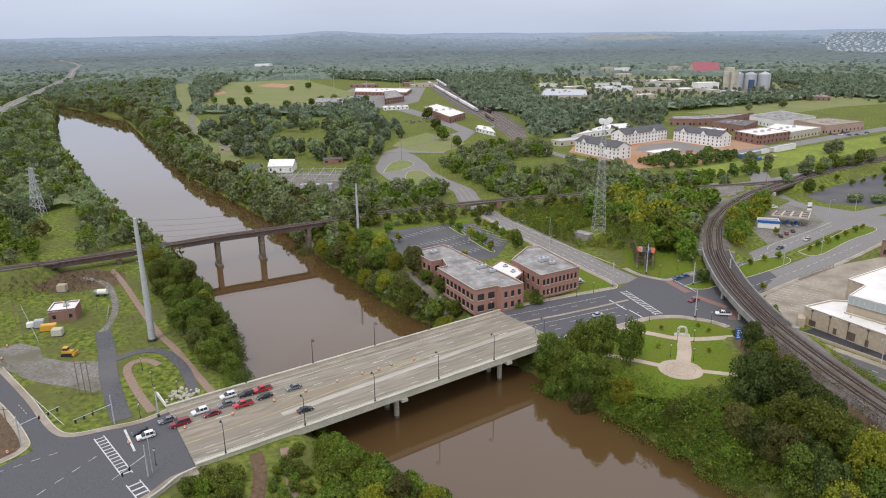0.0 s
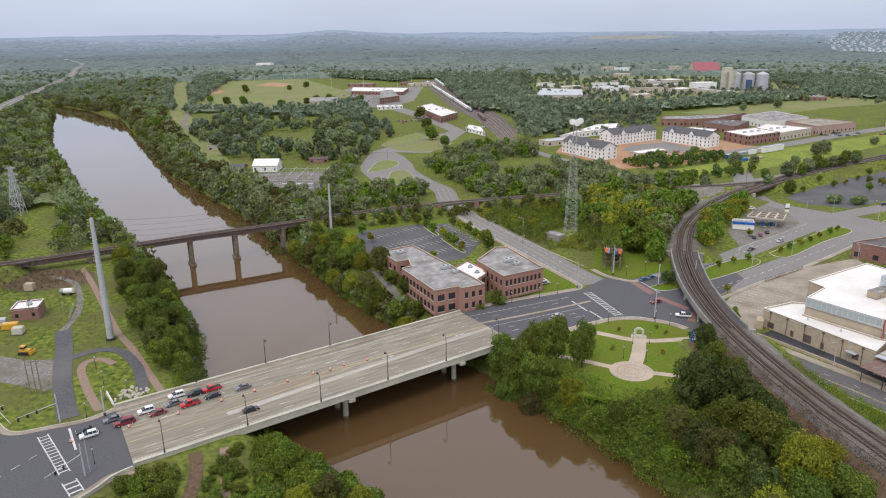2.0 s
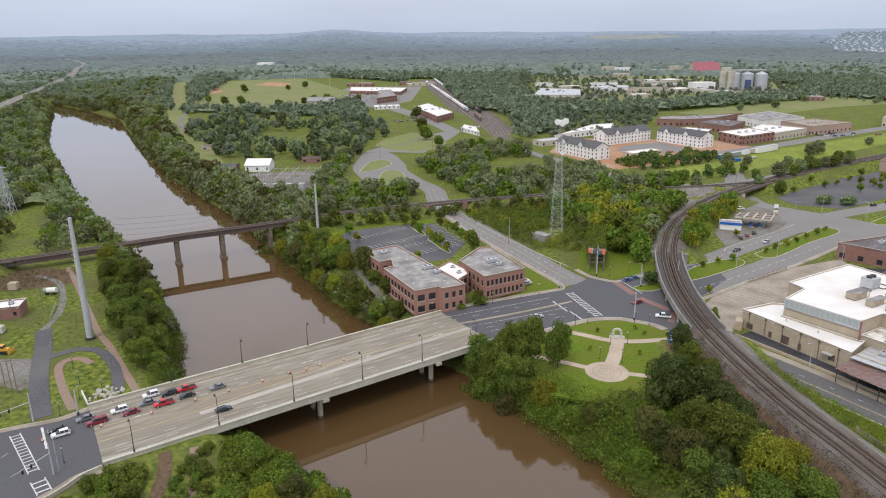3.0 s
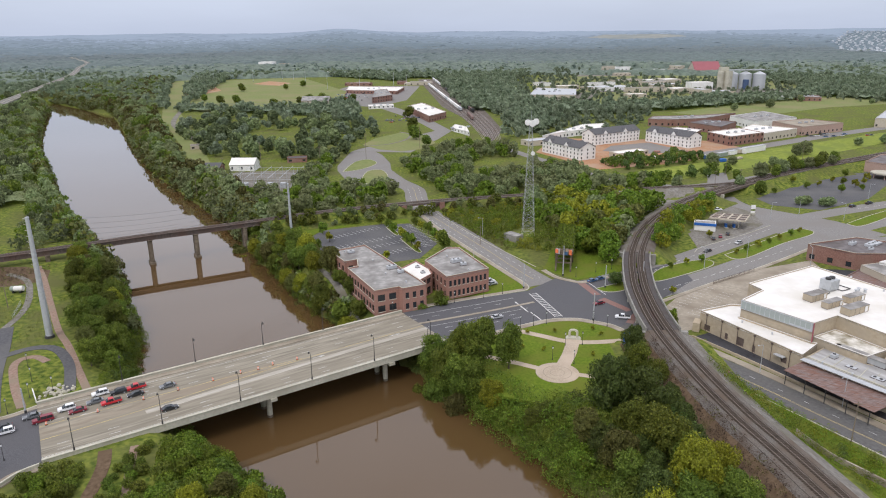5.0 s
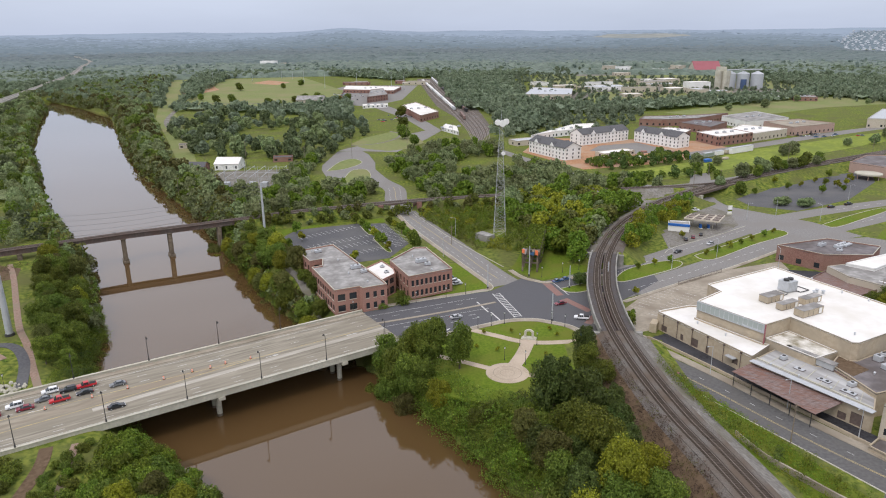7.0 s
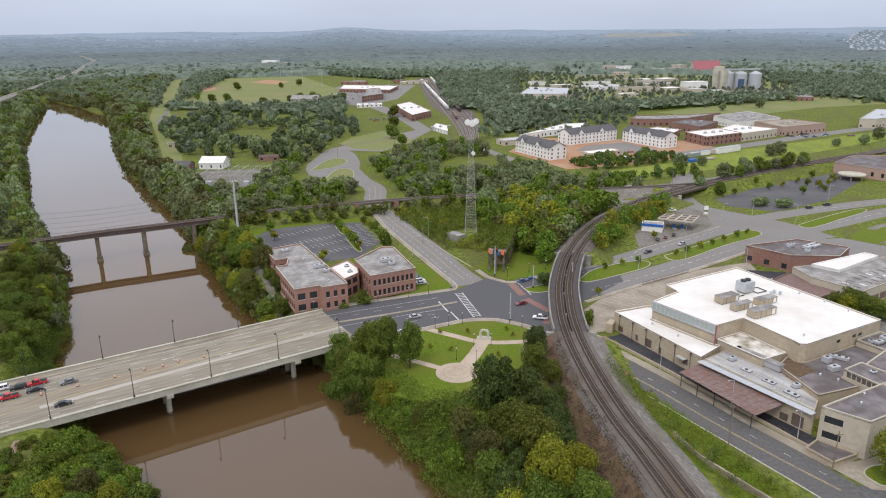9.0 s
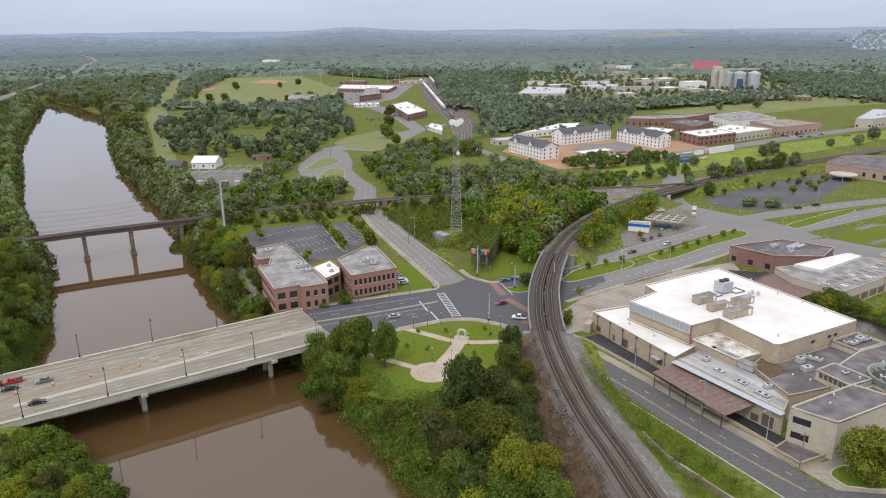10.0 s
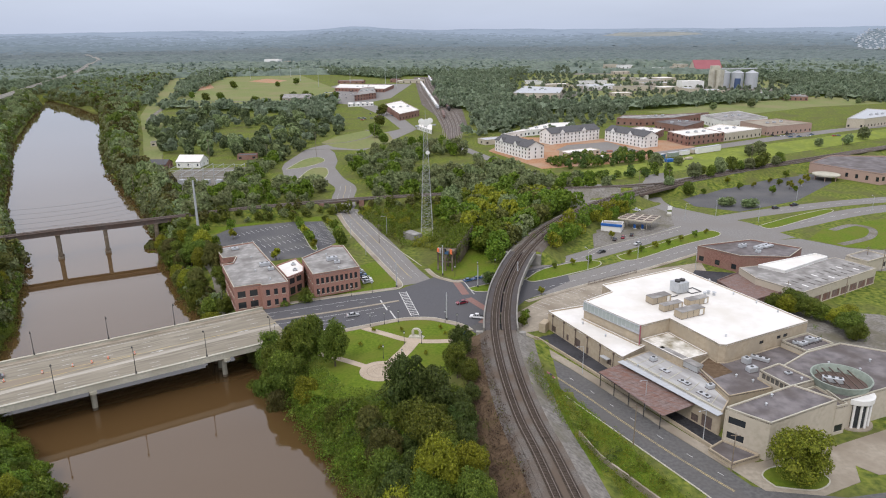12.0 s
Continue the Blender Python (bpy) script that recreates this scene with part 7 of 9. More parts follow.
# between the north street and the curve
mixed_wood("thicket_curve", scatter([(96, 362), (88, 385), (100, 425), (140, 432), (172, 414), (146, 366), (127, 328), (118, 306), (112, 318), (108, 345)], 6.5, 12, 4000), 12, 700, 0.75, (VINE, VINE, LEAF_C, WOODS, VINE, LEAF_D), "tall mixed green trees inside the railway curve", 0.85, 1.3, 14)
mixed_wood("thicket_bank", scatter([(147, 318), (166, 354), (200, 402), (206, 414), (196, 410), (160, 360), (146, 328)], 5.0, 13, 3000), 13, 500, 0.7, (VINE, VINE, LEAF_C), "green trees on the railway bank", 0.55, 0.85, 12)
mixed_wood("brambles", scatter([(40, 398), (60, 410), (96, 420), (98, 372), (98, 340), (93, 326), (84, 328), (72, 334), (60, 356), (50, 378)], 3.0, 14, 6000, [[(70, 334), (84, 334), (90, 350), (76, 352)]]), 14, 150, 0.7, (VINE, LEAF_C, VINE, VINE), "bright green brambles on waste ground", 0.3, 0.55, 7)
AV = [[(-48, 468), (4, 468), (6, 580), (-20, 628), (-48, 628)], [(-142, 455), (-60, 448), (-62, 570), (-146, 570)], [(10, 380), (54, 380), (38, 470), (6, 560), (-24, 540), (4, 480)], [(-40, 625), (34, 625), (36, 690), (-8, 760), (-50, 690)], [(60, 520), (110, 520), (110, 590), (70, 600)]]
mixed_wood("woods_railway", scatter([(-100, 432), (-60, 394), (-20, 408), (12, 422), (100, 440), (200, 458), (186, 478), (150, 494), (108, 570), (84, 640), (36, 628), (10, 560), (-60, 580), (-64, 470)], 8.2, 15, 7000, AV), 15, 380, 1.0, (WOODS, WOODS, VINE, WOODS), "mixed green trees along the railway", 0.7, 1.15, 10)
mixed_wood("trees_crossing_bank", scatter([(-68, 368), (-30, 382), (12, 398), (70, 416), (120, 428), (120, 424), (60, 408), (12, 391), (-30, 374), (-60, 360)], 5.0, 16, 3000), 16, 300, 0.95, (WOODS, LEAF_A, LEAF_D), "scrub and small trees on the rail bank", 0.35, 0.7, 8)
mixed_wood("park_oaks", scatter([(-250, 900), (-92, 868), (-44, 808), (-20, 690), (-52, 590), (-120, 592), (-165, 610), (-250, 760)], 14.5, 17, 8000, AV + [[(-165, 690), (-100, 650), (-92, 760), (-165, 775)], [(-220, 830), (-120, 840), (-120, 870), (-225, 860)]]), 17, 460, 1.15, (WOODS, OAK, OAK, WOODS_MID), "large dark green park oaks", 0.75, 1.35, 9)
mixed_wood("scrub_construction", scatter([(168, 560), (182, 530), (240, 556), (262, 585), (226, 590), (200, 580)], 7.0, 18, 2000) + scatter([(180, 480), (230, 500), (260, 520), (240, 524), (190, 498)], 8.0, 19, 900), 18, 200, 1.2, (LEAF_A, LEAF_B), "dark green scrub beside the construction site", 0.5, 0.9, 8)
mixed_wood("scrub_slope", scatter([(126, 200), (133, 191), (140, 179), (146, 166), (151, 153), (157, 138), (168, 120), (152, 118), (143, 138), (138, 149), (134, 160), (130, 174), (125, 192)], 1.0, 31, 16000), 31, 64, 0.52, (VINE, VINE, LEAF_C, LEAF_A), "bright green weeds on the slope between railway and street", 0.15, 0.32, 5)
mixed_wood("shrubs_slope", scatter([(136, 168), (148, 158), (154, 140), (146, 140)], 6, 34, 300), 34, 160, 0.6, (LEAF_A, LEAF_B), "small dark shrubs among bright weeds", 0.22, 0.4, 6)
# single trees and shrubs that stand apart
for i, (x, y) in enumerate(((25, 376), (29, 367), (33, 359), (36.5, 351), (39, 344), (10.5, 373), (14, 362), (19.5, 350), (22, 344), (25, 338), (28.5, 330), (6, 379), (-24, 361), (-18, 346), (-22, 330), (-36, 357), (14, 312))):
    plant(("small0", "small1")[i % 3 == 1], x, y, 1.2 + 0.4 * ((i * 7) % 5) / 4, i)
plant("mid1", 42.0, 333, 0.72, 2.0, tall=1.35)
mixed_wood("red_shrubs", [(57.5, 362), (60, 357), (64.5, 348), (66.5, 344), (68, 340), (71, 333), (73, 330)], 90, 160, 0.5, (BRUSH, LEAF_D), "dull red-brown shrubs along the street", 0.28, 0.42, 8)
for i, (x, y) in enumerate(((145, 301), (154, 306), (162, 309), (183, 321), (190, 326), (198, 332), (206, 338), (214, 344), (223, 351), (231, 358))):
    plant("small%d" % (i % 2), x, y, 0.72 + 0.1 * (i % 3), i)
for i, (x, y) in enumerate(((236, 452), (239, 462), (247, 444), (259, 474), (266, 483), (271, 478), (281, 490), (293, 497), (301, 503), (308, 506), (314, 508), (320, 514), (332, 520), (340, 530))):
    plant(("mid0", "mid1", "mid1")[i % 3], x, y, 0.6 + 0.1 * (i % 4), i, tall=1.15)
for i, (x, y) in enumerate(((258, 449), (282, 474), (302, 449), (314, 483), (317, 474), (320, 465), (320, 457), (331, 474), (332, 500), (298, 470), (286, 462), (340, 486))):
    plant("small%d" % (i % 2), x, y, 1.0 + 0.2 * (i % 3), i)
for x, y in ((260.5, 418), (264.5, 419), (273, 414), (277, 415)):
    plant("mid0", x, y, 0.62, x, tall=0.85)
for i, (x, y) in enumerate(((224, 254), (228, 250), (233, 247), (237, 244), (240, 238), (241, 231), (241, 226), (245, 240), (231, 254))):
    plant(("big0", "big4", "big1")[i % 3], x, y, 0.72 + 0.1 * (i % 3), i, tall=0.8)
plant("corner", 186.3, 146.5, 1.0, 0.4)
plant("big2", 115, 279, 0.55, 0.4)
plant("small0", 126, 236, 1.0, 1.0)
plant("small0", 127.5, 241, 1.1, 2.0)
plant("small1", 180, 349, 1.0, 1.0)
plant("small1", 136, 268, 0.9, 1.0)
plant("bush0", 41, 258.5, 1.1, 1.0)
plant("big0", 40, 259.5, 0.42, 1.0, tall=1.2)
plant("bush2", 33, 254.5, 0.7, 1.0)
for i, (x, y) in enumerate(((72, 230), (82, 231), (98, 228), (76, 216), (92, 212), (96, 233), (69, 218))):
    plant("small1", x, y, 0.45, i)
for i, (x, y) in enumerate(((-340, 1120), (-300, 1075), (-270, 1060), (-180, 1070), (-170, 1090), (-150, 1080), (-140, 1085), (-110, 1050), (-330, 1300), (-260, 1340), (-240, 1400), (-100, 1060), (-190, 1010), (-205, 1015), (12, 700), (24, 660), (4, 780), (-6, 880))):
    plant("mid1", x, y, 1.0 + 0.2 * (i % 3), i)
for i, (x, y) in enumerate(((300, 545), (340, 590), (350, 596), (420, 640), (450, 650), (480, 680), (520, 690), (540, 700), (250, 540), (270, 550), (420, 930), (480, 960), (640, 1000), (560, 1040))):
    plant("mid0", x, y, 0.7 + 0.2 * (i % 3), i)
mixed_wood("brush_rail_bank", scatter([(-190, 282), (-180, 300), (-158, 302), (-140, 310), (-146, 296), (-152, 285), (-172, 270)], 2.2, 67, 1500) + scatter([(-300, 236), (-192, 288), (-186, 278), (-296, 226)], 2.6, 68, 1500), 67, 80, 0.6, (BRUSH, BRUSH, LEAF_D), "brown dry brush on the railway bank", 0.12, 0.3, 5)
mixed_wood("woods_pylon", scatter([(-206, 318), (-194, 326), (-214, 372), (-232, 400), (-262, 440), (-320, 470), (-320, 330)], 7.5, 88, 3000), 88, 300, 0.9, (WOODS, OAK, VINE, LEAF_D), "mixed trees and scrub beside the pylon", 0.4, 0.95, 10)
mixed_wood("scrub_river_glade", scatter([(-172, 332), (-160, 342), (-190, 386), (-216, 420), (-204, 392)], 6.0, 89, 1500), 89, 260, 0.8, (WOODS, VINE, OAK), "bushy trees between the glade and the river", 0.5, 0.95, 10)
# weeds and rough growth on waste ground
west_waste = [(-170, 300), (-196, 290), (-190, 240), (-150, 212), (-118, 196), (-110, 184), (-96, 178), (-72, 184), (-64, 196), (-86, 228), (-110, 262), (-140, 300)]
PATHS = [[(-128, 262), (-116, 236), (-108, 206), (-90, 176), (-84, 178), (-100, 206), (-70, 186), (-80, 204), (-95, 222), (-108, 216), (-120, 240)], [(-160, 230), (-142, 212), (-118, 190), (-104, 206), (-122, 224)], [(-152, 262), (-132, 262), (-132, 234), (-152, 234)]]
WEST_PATHS = [[v.xy for v in bent(p, 5)] for p in (DRIVE, LOOP, BRICK_WALK, BANK_WALK)]


def clear_of(spots, gap):
    """The places farther than gap metres from the footpaths of the west side."""
    P = np.array(spots)
    far = np.min([line_gap(q, P[:, 0], P[:, 1]) for q in WEST_PATHS], axis=0) > gap
    return [tuple(p) for p in P[far]]


mixed_wood("weeds_west", clear_of(scatter(west_waste, 1.7, 61, 20000, PATHS[1:]), 3.4), 61, 26, 0.8, (VINE, LEAF_D, GRASS), "rough weeds and tall grass on the west bank", 0.07, 0.2, 4)
mixed_wood("weeds_corner", scatter([(100, 322), (124, 316), (140, 330), (150, 350), (128, 340), (112, 345)], 3.0, 62, 900) + scatter([(205, 220), (230, 252), (260, 246), (296, 222), (250, 180)], 7.0, 63, 700), 62, 50, 0.8, (VINE, LEAF_A), "weeds on waste ground", 0.1, 0.3, 5)
mixed_wood("brush_railside", scatter([(112.5, 214), (113.5, 190), (116, 165), (120, 140), (126, 108), (131, 80), (108, 80), (105, 128), (104, 160), (105, 205)], 1.35, 64, 9000), 64, 70, 0.5, (BRUSH, BRUSH, LEAF_D, BRUSH), "brown and olive brush beside the track", 0.16, 0.34, 5)
mixed_wood("bank_edge", scatter([(-62, 206), (-72, 240), (-90, 270), (-112, 318), (-116, 314), (-94, 264), (-76, 234), (-67, 204)], 2.8, 65, 2500) + scatter([(2, 250), (-20, 276), (-52, 330), (-72, 365), (-64, 366), (-44, 330), (-14, 280), (8, 254)], 2.8, 66, 2500), 65, 130, 0.55, (LEAF_A, VINE, LEAF_B), "overhanging bushes at the water's edge", 0.25, 0.45, 6)

# ---- woods that nobody could count ----
CLEAR = [[(-330, 1000), (-460, 1640), (-270, 1740), (-20, 1480), (-30, 1180), (-85, 1080), (-181, 979)],
         [(-70, 890), (40, 830), (95, 660), (115, 770), (60, 1000), (20, 1600), (-40, 1620), (-90, 1100)],
         [(120, 560), (300, 560), (620, 760), (700, 960), (640, 1110), (500, 1010), (260, 900), (170, 740), (110, 690)],
         [(170, 1080), (560, 1080), (690, 1290), (680, 1960), (300, 1960), (180, 1500)],
         [(-160, 590), (-20, 590), (0, 760), (-60, 880), (-300, 960), (-330, 900)],
         [(190, 470), (330, 520), (470, 600), (720, 740), (560, 760), (300, 610), (180, 510)],
         [(-128, 504), (-150, 540), (-229, 715), (-310, 884), (-385, 1080), (-485, 1350), (-590, 1660), (-540, 1660), (-443, 1320), (-348, 1059), (-324, 947), (-205, 682)]]
NO_TREES = [[(x - 13, y), (x2 - 13, y2), (x2 + 15, y2), (x + 15, y)] for (x, y), (x2, y2) in zip(HIGHWAY, HIGHWAY[1:])] + [RIVER]
YARD_OPEN = [[(180, 1000), (270, 985), (420, 1050), (470, 1130), (520, 1240), (430, 1400), (300, 1500), (200, 1460), (180, 1290)], [(330, 1560), (700, 1560), (720, 1960), (360, 1960)]]


def canopy(name, poly, step, high, mat, label, seed, avoid=(), category="undergrowth"):
    """An uneven sheet over the ground; below crowns it is added to lighten the dark gaps."""
    r = np.random.RandomState(seed)
    xs, ys = [p[0] for p in poly], [p[1] for p in poly]
    X, Y = np.meshgrid(np.arange(min(xs), max(xs), step), np.arange(min(ys), max(ys), step))
    X, Y = X + r.uniform(-0.35, 0.35, X.shape) * step, Y + r.uniform(-0.35, 0.35, X.shape) * step
    ok = inside(poly, X, Y)
    for a in avoid:
        ok &= ~inside(a, X, Y)
    Z = ground_z(X, Y) + high * r.uniform(0.55, 1.35, X.shape)
    k = np.arange(X.size).reshape(X.shape)
    q = np.stack([k[:-1, :-1], k[:-1, 1:], k[1:, 1:], k[1:, :-1]], -1).reshape(-1, 4)
    q = q[ok.ravel()[q].all(1)]
    ids, inv = np.unique(q, return_inverse=True)
    ob = new(name, array_mesh(name, np.stack([X, Y, Z], -1).reshape(-1, 3)[ids], inv.reshape(-1, 4), mat))
    return tagged(ob, label, category, kind="stuff")


east_strip = [(-62, 373), (-90, 422), (-126, 471), (-189, 568), (-281, 735), (-415, 995), (-500, 1096), (-580, 1200), (-630, 1266), (-660, 1420), (-590, 1640), (-500, 1352), (-402, 1082), (-326, 886), (-243, 717), (-162, 542), (-100, 466), (-46, 385)]
# added sheet below the crowns, so gaps between them look less dark
canopy("undergrowth_east_bank", east_strip, 5.0, 3.2, WOODS, "dense undergrowth below the river trees", 71)
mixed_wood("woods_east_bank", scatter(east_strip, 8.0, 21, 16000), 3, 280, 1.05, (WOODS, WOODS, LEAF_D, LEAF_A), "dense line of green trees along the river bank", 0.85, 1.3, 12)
def bank_row(name, bank, away, seed, label, lo, hi):
    """A close row of trees along a river bank, away metres to the left of its line."""
    line, r = bent(bank, 30), random.Random(seed)
    spots = [tuple(p.xy + s * (away + r.uniform(-2, 2))) for p, s in zip(line, sides_of(line))]
    mixed_wood(name, spots, seed, 130, 1.1, (WOODS, LEAF_A, WOODS, LEAF_D), label, lo, hi, 8)


bank_row("bank_trees_east", EAST_BANK[9:], -2.0, 81, "low trees leaning over the water", 0.5, 0.75)
bank_row("bank_trees_east", EAST_BANK[9:], -8.0, 82, "green trees lining the river", 0.8, 1.1)
bank_row("bank_trees_east", EAST_BANK[6:], -4.5, 85, "green bushes on the river bank", 0.45, 0.7)
bank_row("bank_trees_west", WEST_BANK[5:], 4.5, 86, "green bushes on the river bank", 0.45, 0.7)
mixed_wood("woods_river_end", scatter([(-662, 1196), (-628, 1208), (-578, 1166), (-556, 1186), (-590, 1300), (-690, 1300)], 8.0, 87, 3000), 87, 200, 1.1, (WOODS, WOODS_MID), "trees closing the bend of the river", 0.6, 1.0)
bank_row("bank_trees_west", WEST_BANK[7:], 2.0, 83, "low bushes at the edge of the water", 0.45, 0.65)
bank_row("bank_trees_west", WEST_BANK[7:], 8.0, 84, "green trees lining the river", 0.75, 1.1)
TOWER_GLADE = [(-188, 342), (-204, 366), (-238, 397), (-246, 418), (-230, 428), (-212, 404), (-180, 352)]
west_wood = [(-158, 348), (-217, 428), (-311, 578), (-377, 685), (-484, 888), (-567, 1054), (-632, 1146), (-668, 1240), (-720, 1250), (-640, 1010), (-540, 800), (-330, 470), (-250, 390), (-210, 400), (-168, 352)]
mixed_wood("woods_west_bank", scatter(west_wood, 8.8, 22, 9000, NO_TREES[:-1] + [TOWER_GLADE]), 4, 330, 0.95, (WOODS, WOODS, OAK, LEAF_A), "dense dark green woods beside the river", 0.8, 1.2, 12)
canopy("undergrowth_west_bank", west_wood, 5.0, 3.2, WOODS, "dense undergrowth below the river woods", 72, [TOWER_GLADE])
wood("woods_west_near", scatter([(-330, 300), (-322, 330), (-322, 470), (-420, 600), (-420, 300)], 9.0, 23, 3000, [TOWER_GLADE]), 5, 170, 1.2, WOODS, "green woods beyond the railway", 0.7, 1.1)
mid_wood = [(-300, 950), (-430, 1050), (-530, 1110), (-640, 1270), (-720, 1230), (-640, 1000), (-900, 1000), (-1300, 1800), (1100, 1800), (900, 900), (560, 1000), (430, 900), (200, 900), (160, 760), (100, 690), (120, 900), (40, 1000), (-20, 900), (-80, 880)]
spots = scatter(mid_wood, 12.5, 24, 44000, CLEAR + NO_TREES + YARD_OPEN)
# unseen filler sheet that brightens the gaps between these crowns
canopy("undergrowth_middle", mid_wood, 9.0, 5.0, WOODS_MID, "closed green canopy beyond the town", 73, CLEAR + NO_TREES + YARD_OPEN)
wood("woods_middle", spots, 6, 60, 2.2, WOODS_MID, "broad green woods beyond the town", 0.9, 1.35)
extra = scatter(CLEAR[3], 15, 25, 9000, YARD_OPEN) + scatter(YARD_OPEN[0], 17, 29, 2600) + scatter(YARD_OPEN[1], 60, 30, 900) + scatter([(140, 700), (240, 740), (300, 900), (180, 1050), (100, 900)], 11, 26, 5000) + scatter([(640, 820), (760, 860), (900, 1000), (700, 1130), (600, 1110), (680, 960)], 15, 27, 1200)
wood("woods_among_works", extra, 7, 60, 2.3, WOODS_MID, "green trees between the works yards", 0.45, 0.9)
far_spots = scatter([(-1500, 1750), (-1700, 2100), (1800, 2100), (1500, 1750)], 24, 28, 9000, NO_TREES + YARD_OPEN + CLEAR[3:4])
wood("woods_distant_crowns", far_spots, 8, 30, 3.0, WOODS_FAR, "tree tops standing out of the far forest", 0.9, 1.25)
# far canopy: one rolling sheet of crowns out to the hills
ca, cr_ = np.arange(-0.92, 0.92, 0.0052), 1720 * 1.0056 ** np.arange(186)
CA, CR = np.meshgrid(ca, cr_)
rs = np.random.RandomState(5)
CA, CR = CA + rs.uniform(-0.0022, 0.0022, CA.shape), CR * (1 + rs.uniform(-0.0022, 0.0022, CA.shape))
CX2, CY2 = 50 + CR * np.sin(CA), CR * np.cos(CA)
CZ = ground_z(CX2, CY2) + 9 + rs.uniform(-4, 4, CR.shape) * np.clip((4700 - CR) / 1500, 0.2, 1) + 2 * np.sin(CX2 / 61) * np.sin(CY2 / 83)
FAR_HOUSES = [(1690, 2740), (1700, 3000), (1990, 3700), (2330, 4180), (2850, 3850), (2300, 2900)]
FAR_CLEAR = [FAR_HOUSES, [(-480, 1740), (-120, 1740), (-160, 1850), (-470, 1850)],
             [(300, 1700), (720, 1700), (720, 1960), (320, 1960)], [(-720, 2215), (-430, 2230), (-430, 2420), (-700, 2400)], [(-260, 2500), (-40, 2500), (-40, 3000), (-240, 3000)]] + NO_TREES[3:-1]
CZ[0] = ground_z(CX2[0], CY2[0])
for c in FAR_CLEAR:
    CZ = np.where(inside(c, CX2, CY2), ground_z(CX2, CY2) + 0.3, CZ)
ii = np.arange(CR.size).reshape(CR.shape)
q = np.stack([ii[:-1, :-1], ii[:-1, 1:], ii[1:, 1:], ii[1:, :-1]], -1).reshape(-1, 4)
tri = np.concatenate([q[:, [0, 2, 1]], q[:, [0, 3, 2]]])
tri = tri[CR.ravel()[tri].max(1) < 4846]
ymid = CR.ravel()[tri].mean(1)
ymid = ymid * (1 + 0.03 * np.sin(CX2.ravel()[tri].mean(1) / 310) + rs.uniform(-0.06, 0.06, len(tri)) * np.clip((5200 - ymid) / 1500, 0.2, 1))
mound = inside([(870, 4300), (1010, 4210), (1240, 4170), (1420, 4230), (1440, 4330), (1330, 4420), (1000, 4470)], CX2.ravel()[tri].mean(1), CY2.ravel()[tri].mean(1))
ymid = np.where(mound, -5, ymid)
# bands by distance, each with more haze in its base colour
for name, lo, hi, mat, label in (("far_landfill", -9, 0, HILLS_TAN, "pale grassed landfill mound far off"), ("far_woods", 0, 2250, WOODS_FAR, "wide green forest beyond the town"), ("farther_woods", 2250, 3050, WOODS_GREY, "far forest, grey-green from haze put into its colour"), ("distant_woods", 3050, 3750, WOODS_BLUE, "far forest, blue-green from haze put into its colour"), ("wooded_hills", 3750, 4180, HILLS_LOW, "far wooded slopes raised to the horizon, haze in their colour"), ("hazy_hills", 4180, 4520, HILLS_MID, "far wooded slopes raised to the horizon, haze in their colour"), ("horizon_hills", 4520, 9999, HILLS, "horizon hills with blue haze painted into their colour")):
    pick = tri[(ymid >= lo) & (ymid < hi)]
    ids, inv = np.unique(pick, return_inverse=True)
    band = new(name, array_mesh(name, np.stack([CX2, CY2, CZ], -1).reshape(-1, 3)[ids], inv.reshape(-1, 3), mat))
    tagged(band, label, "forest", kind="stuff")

# ---- far houses and the junction gravel ----
bm = bmesh.new()
r5 = random.Random(55)
for x, y in scatter(FAR_HOUSES, 30, 55, 9000)[:700]:
    a, w, d = r5.uniform(0, 3.14), r5.uniform(4, 6), r5.uniform(3.2, 4.5)
    m = Matrix.Translation((x, y, gz(x, y))) @ Matrix.Rotation(a, 4, "Z")
    box(bm, -w, w, -d, d, -1, 4.5, m)
    for s in (-1, 1):
        bm.faces.new([bm.verts.new(m @ Vector(p)) for p in ((-w, s * d, 4.5), (w, s * d, 4.5), (w, 0, 7), (-w, 0, 7))])
    for s in (-1, 1):
        bm.faces.new([bm.verts.new(m @ Vector(p)) for p in ((s * w, -d, 4.5), (s * w, d, 4.5), (s * w, 0, 7))])
tagged(part("far_houses", bm, FAR_PALE), "rows of small far houses, haze paling their colour", "houses", kind="stuff")
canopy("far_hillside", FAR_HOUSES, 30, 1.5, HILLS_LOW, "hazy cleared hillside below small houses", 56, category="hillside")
canopy("gravel_junction", [(139, 441), (179, 455), (211, 461), (203, 438), (180, 407), (166, 393), (160, 408)], 1.6, 0.2, GRAVEL, "grey gravel between the joining railways", 57, category="gravel")
slab("infield_dirt", [(-363, 1490), (-348, 1570), (-286, 1510), (-295, 1434)], DIRT, "reddish dirt infield of a ball field", "infield", 0.16)
slab("infield_dirt", [(-449, 1413), (-449, 1487), (-377, 1324), (-385, 1254)], DIRT, "reddish dirt infield of a ball field", "infield", 0.16)
lane("track_levee", [(-490, 1463), (-420, 1258), (-352, 1076)], 5.0, SOIL, "worn dirt track below the levee", "track", 0.2)

# ---- vehicles ----
def paint(name, col, rough=0.3, metal=0.2):
    return material(name, col, tuple(min(1, c * 1.15 + 0.005) for c in col), rough, 3.0, 0.4, metal=metal, spec=0.5, clear=0.4)


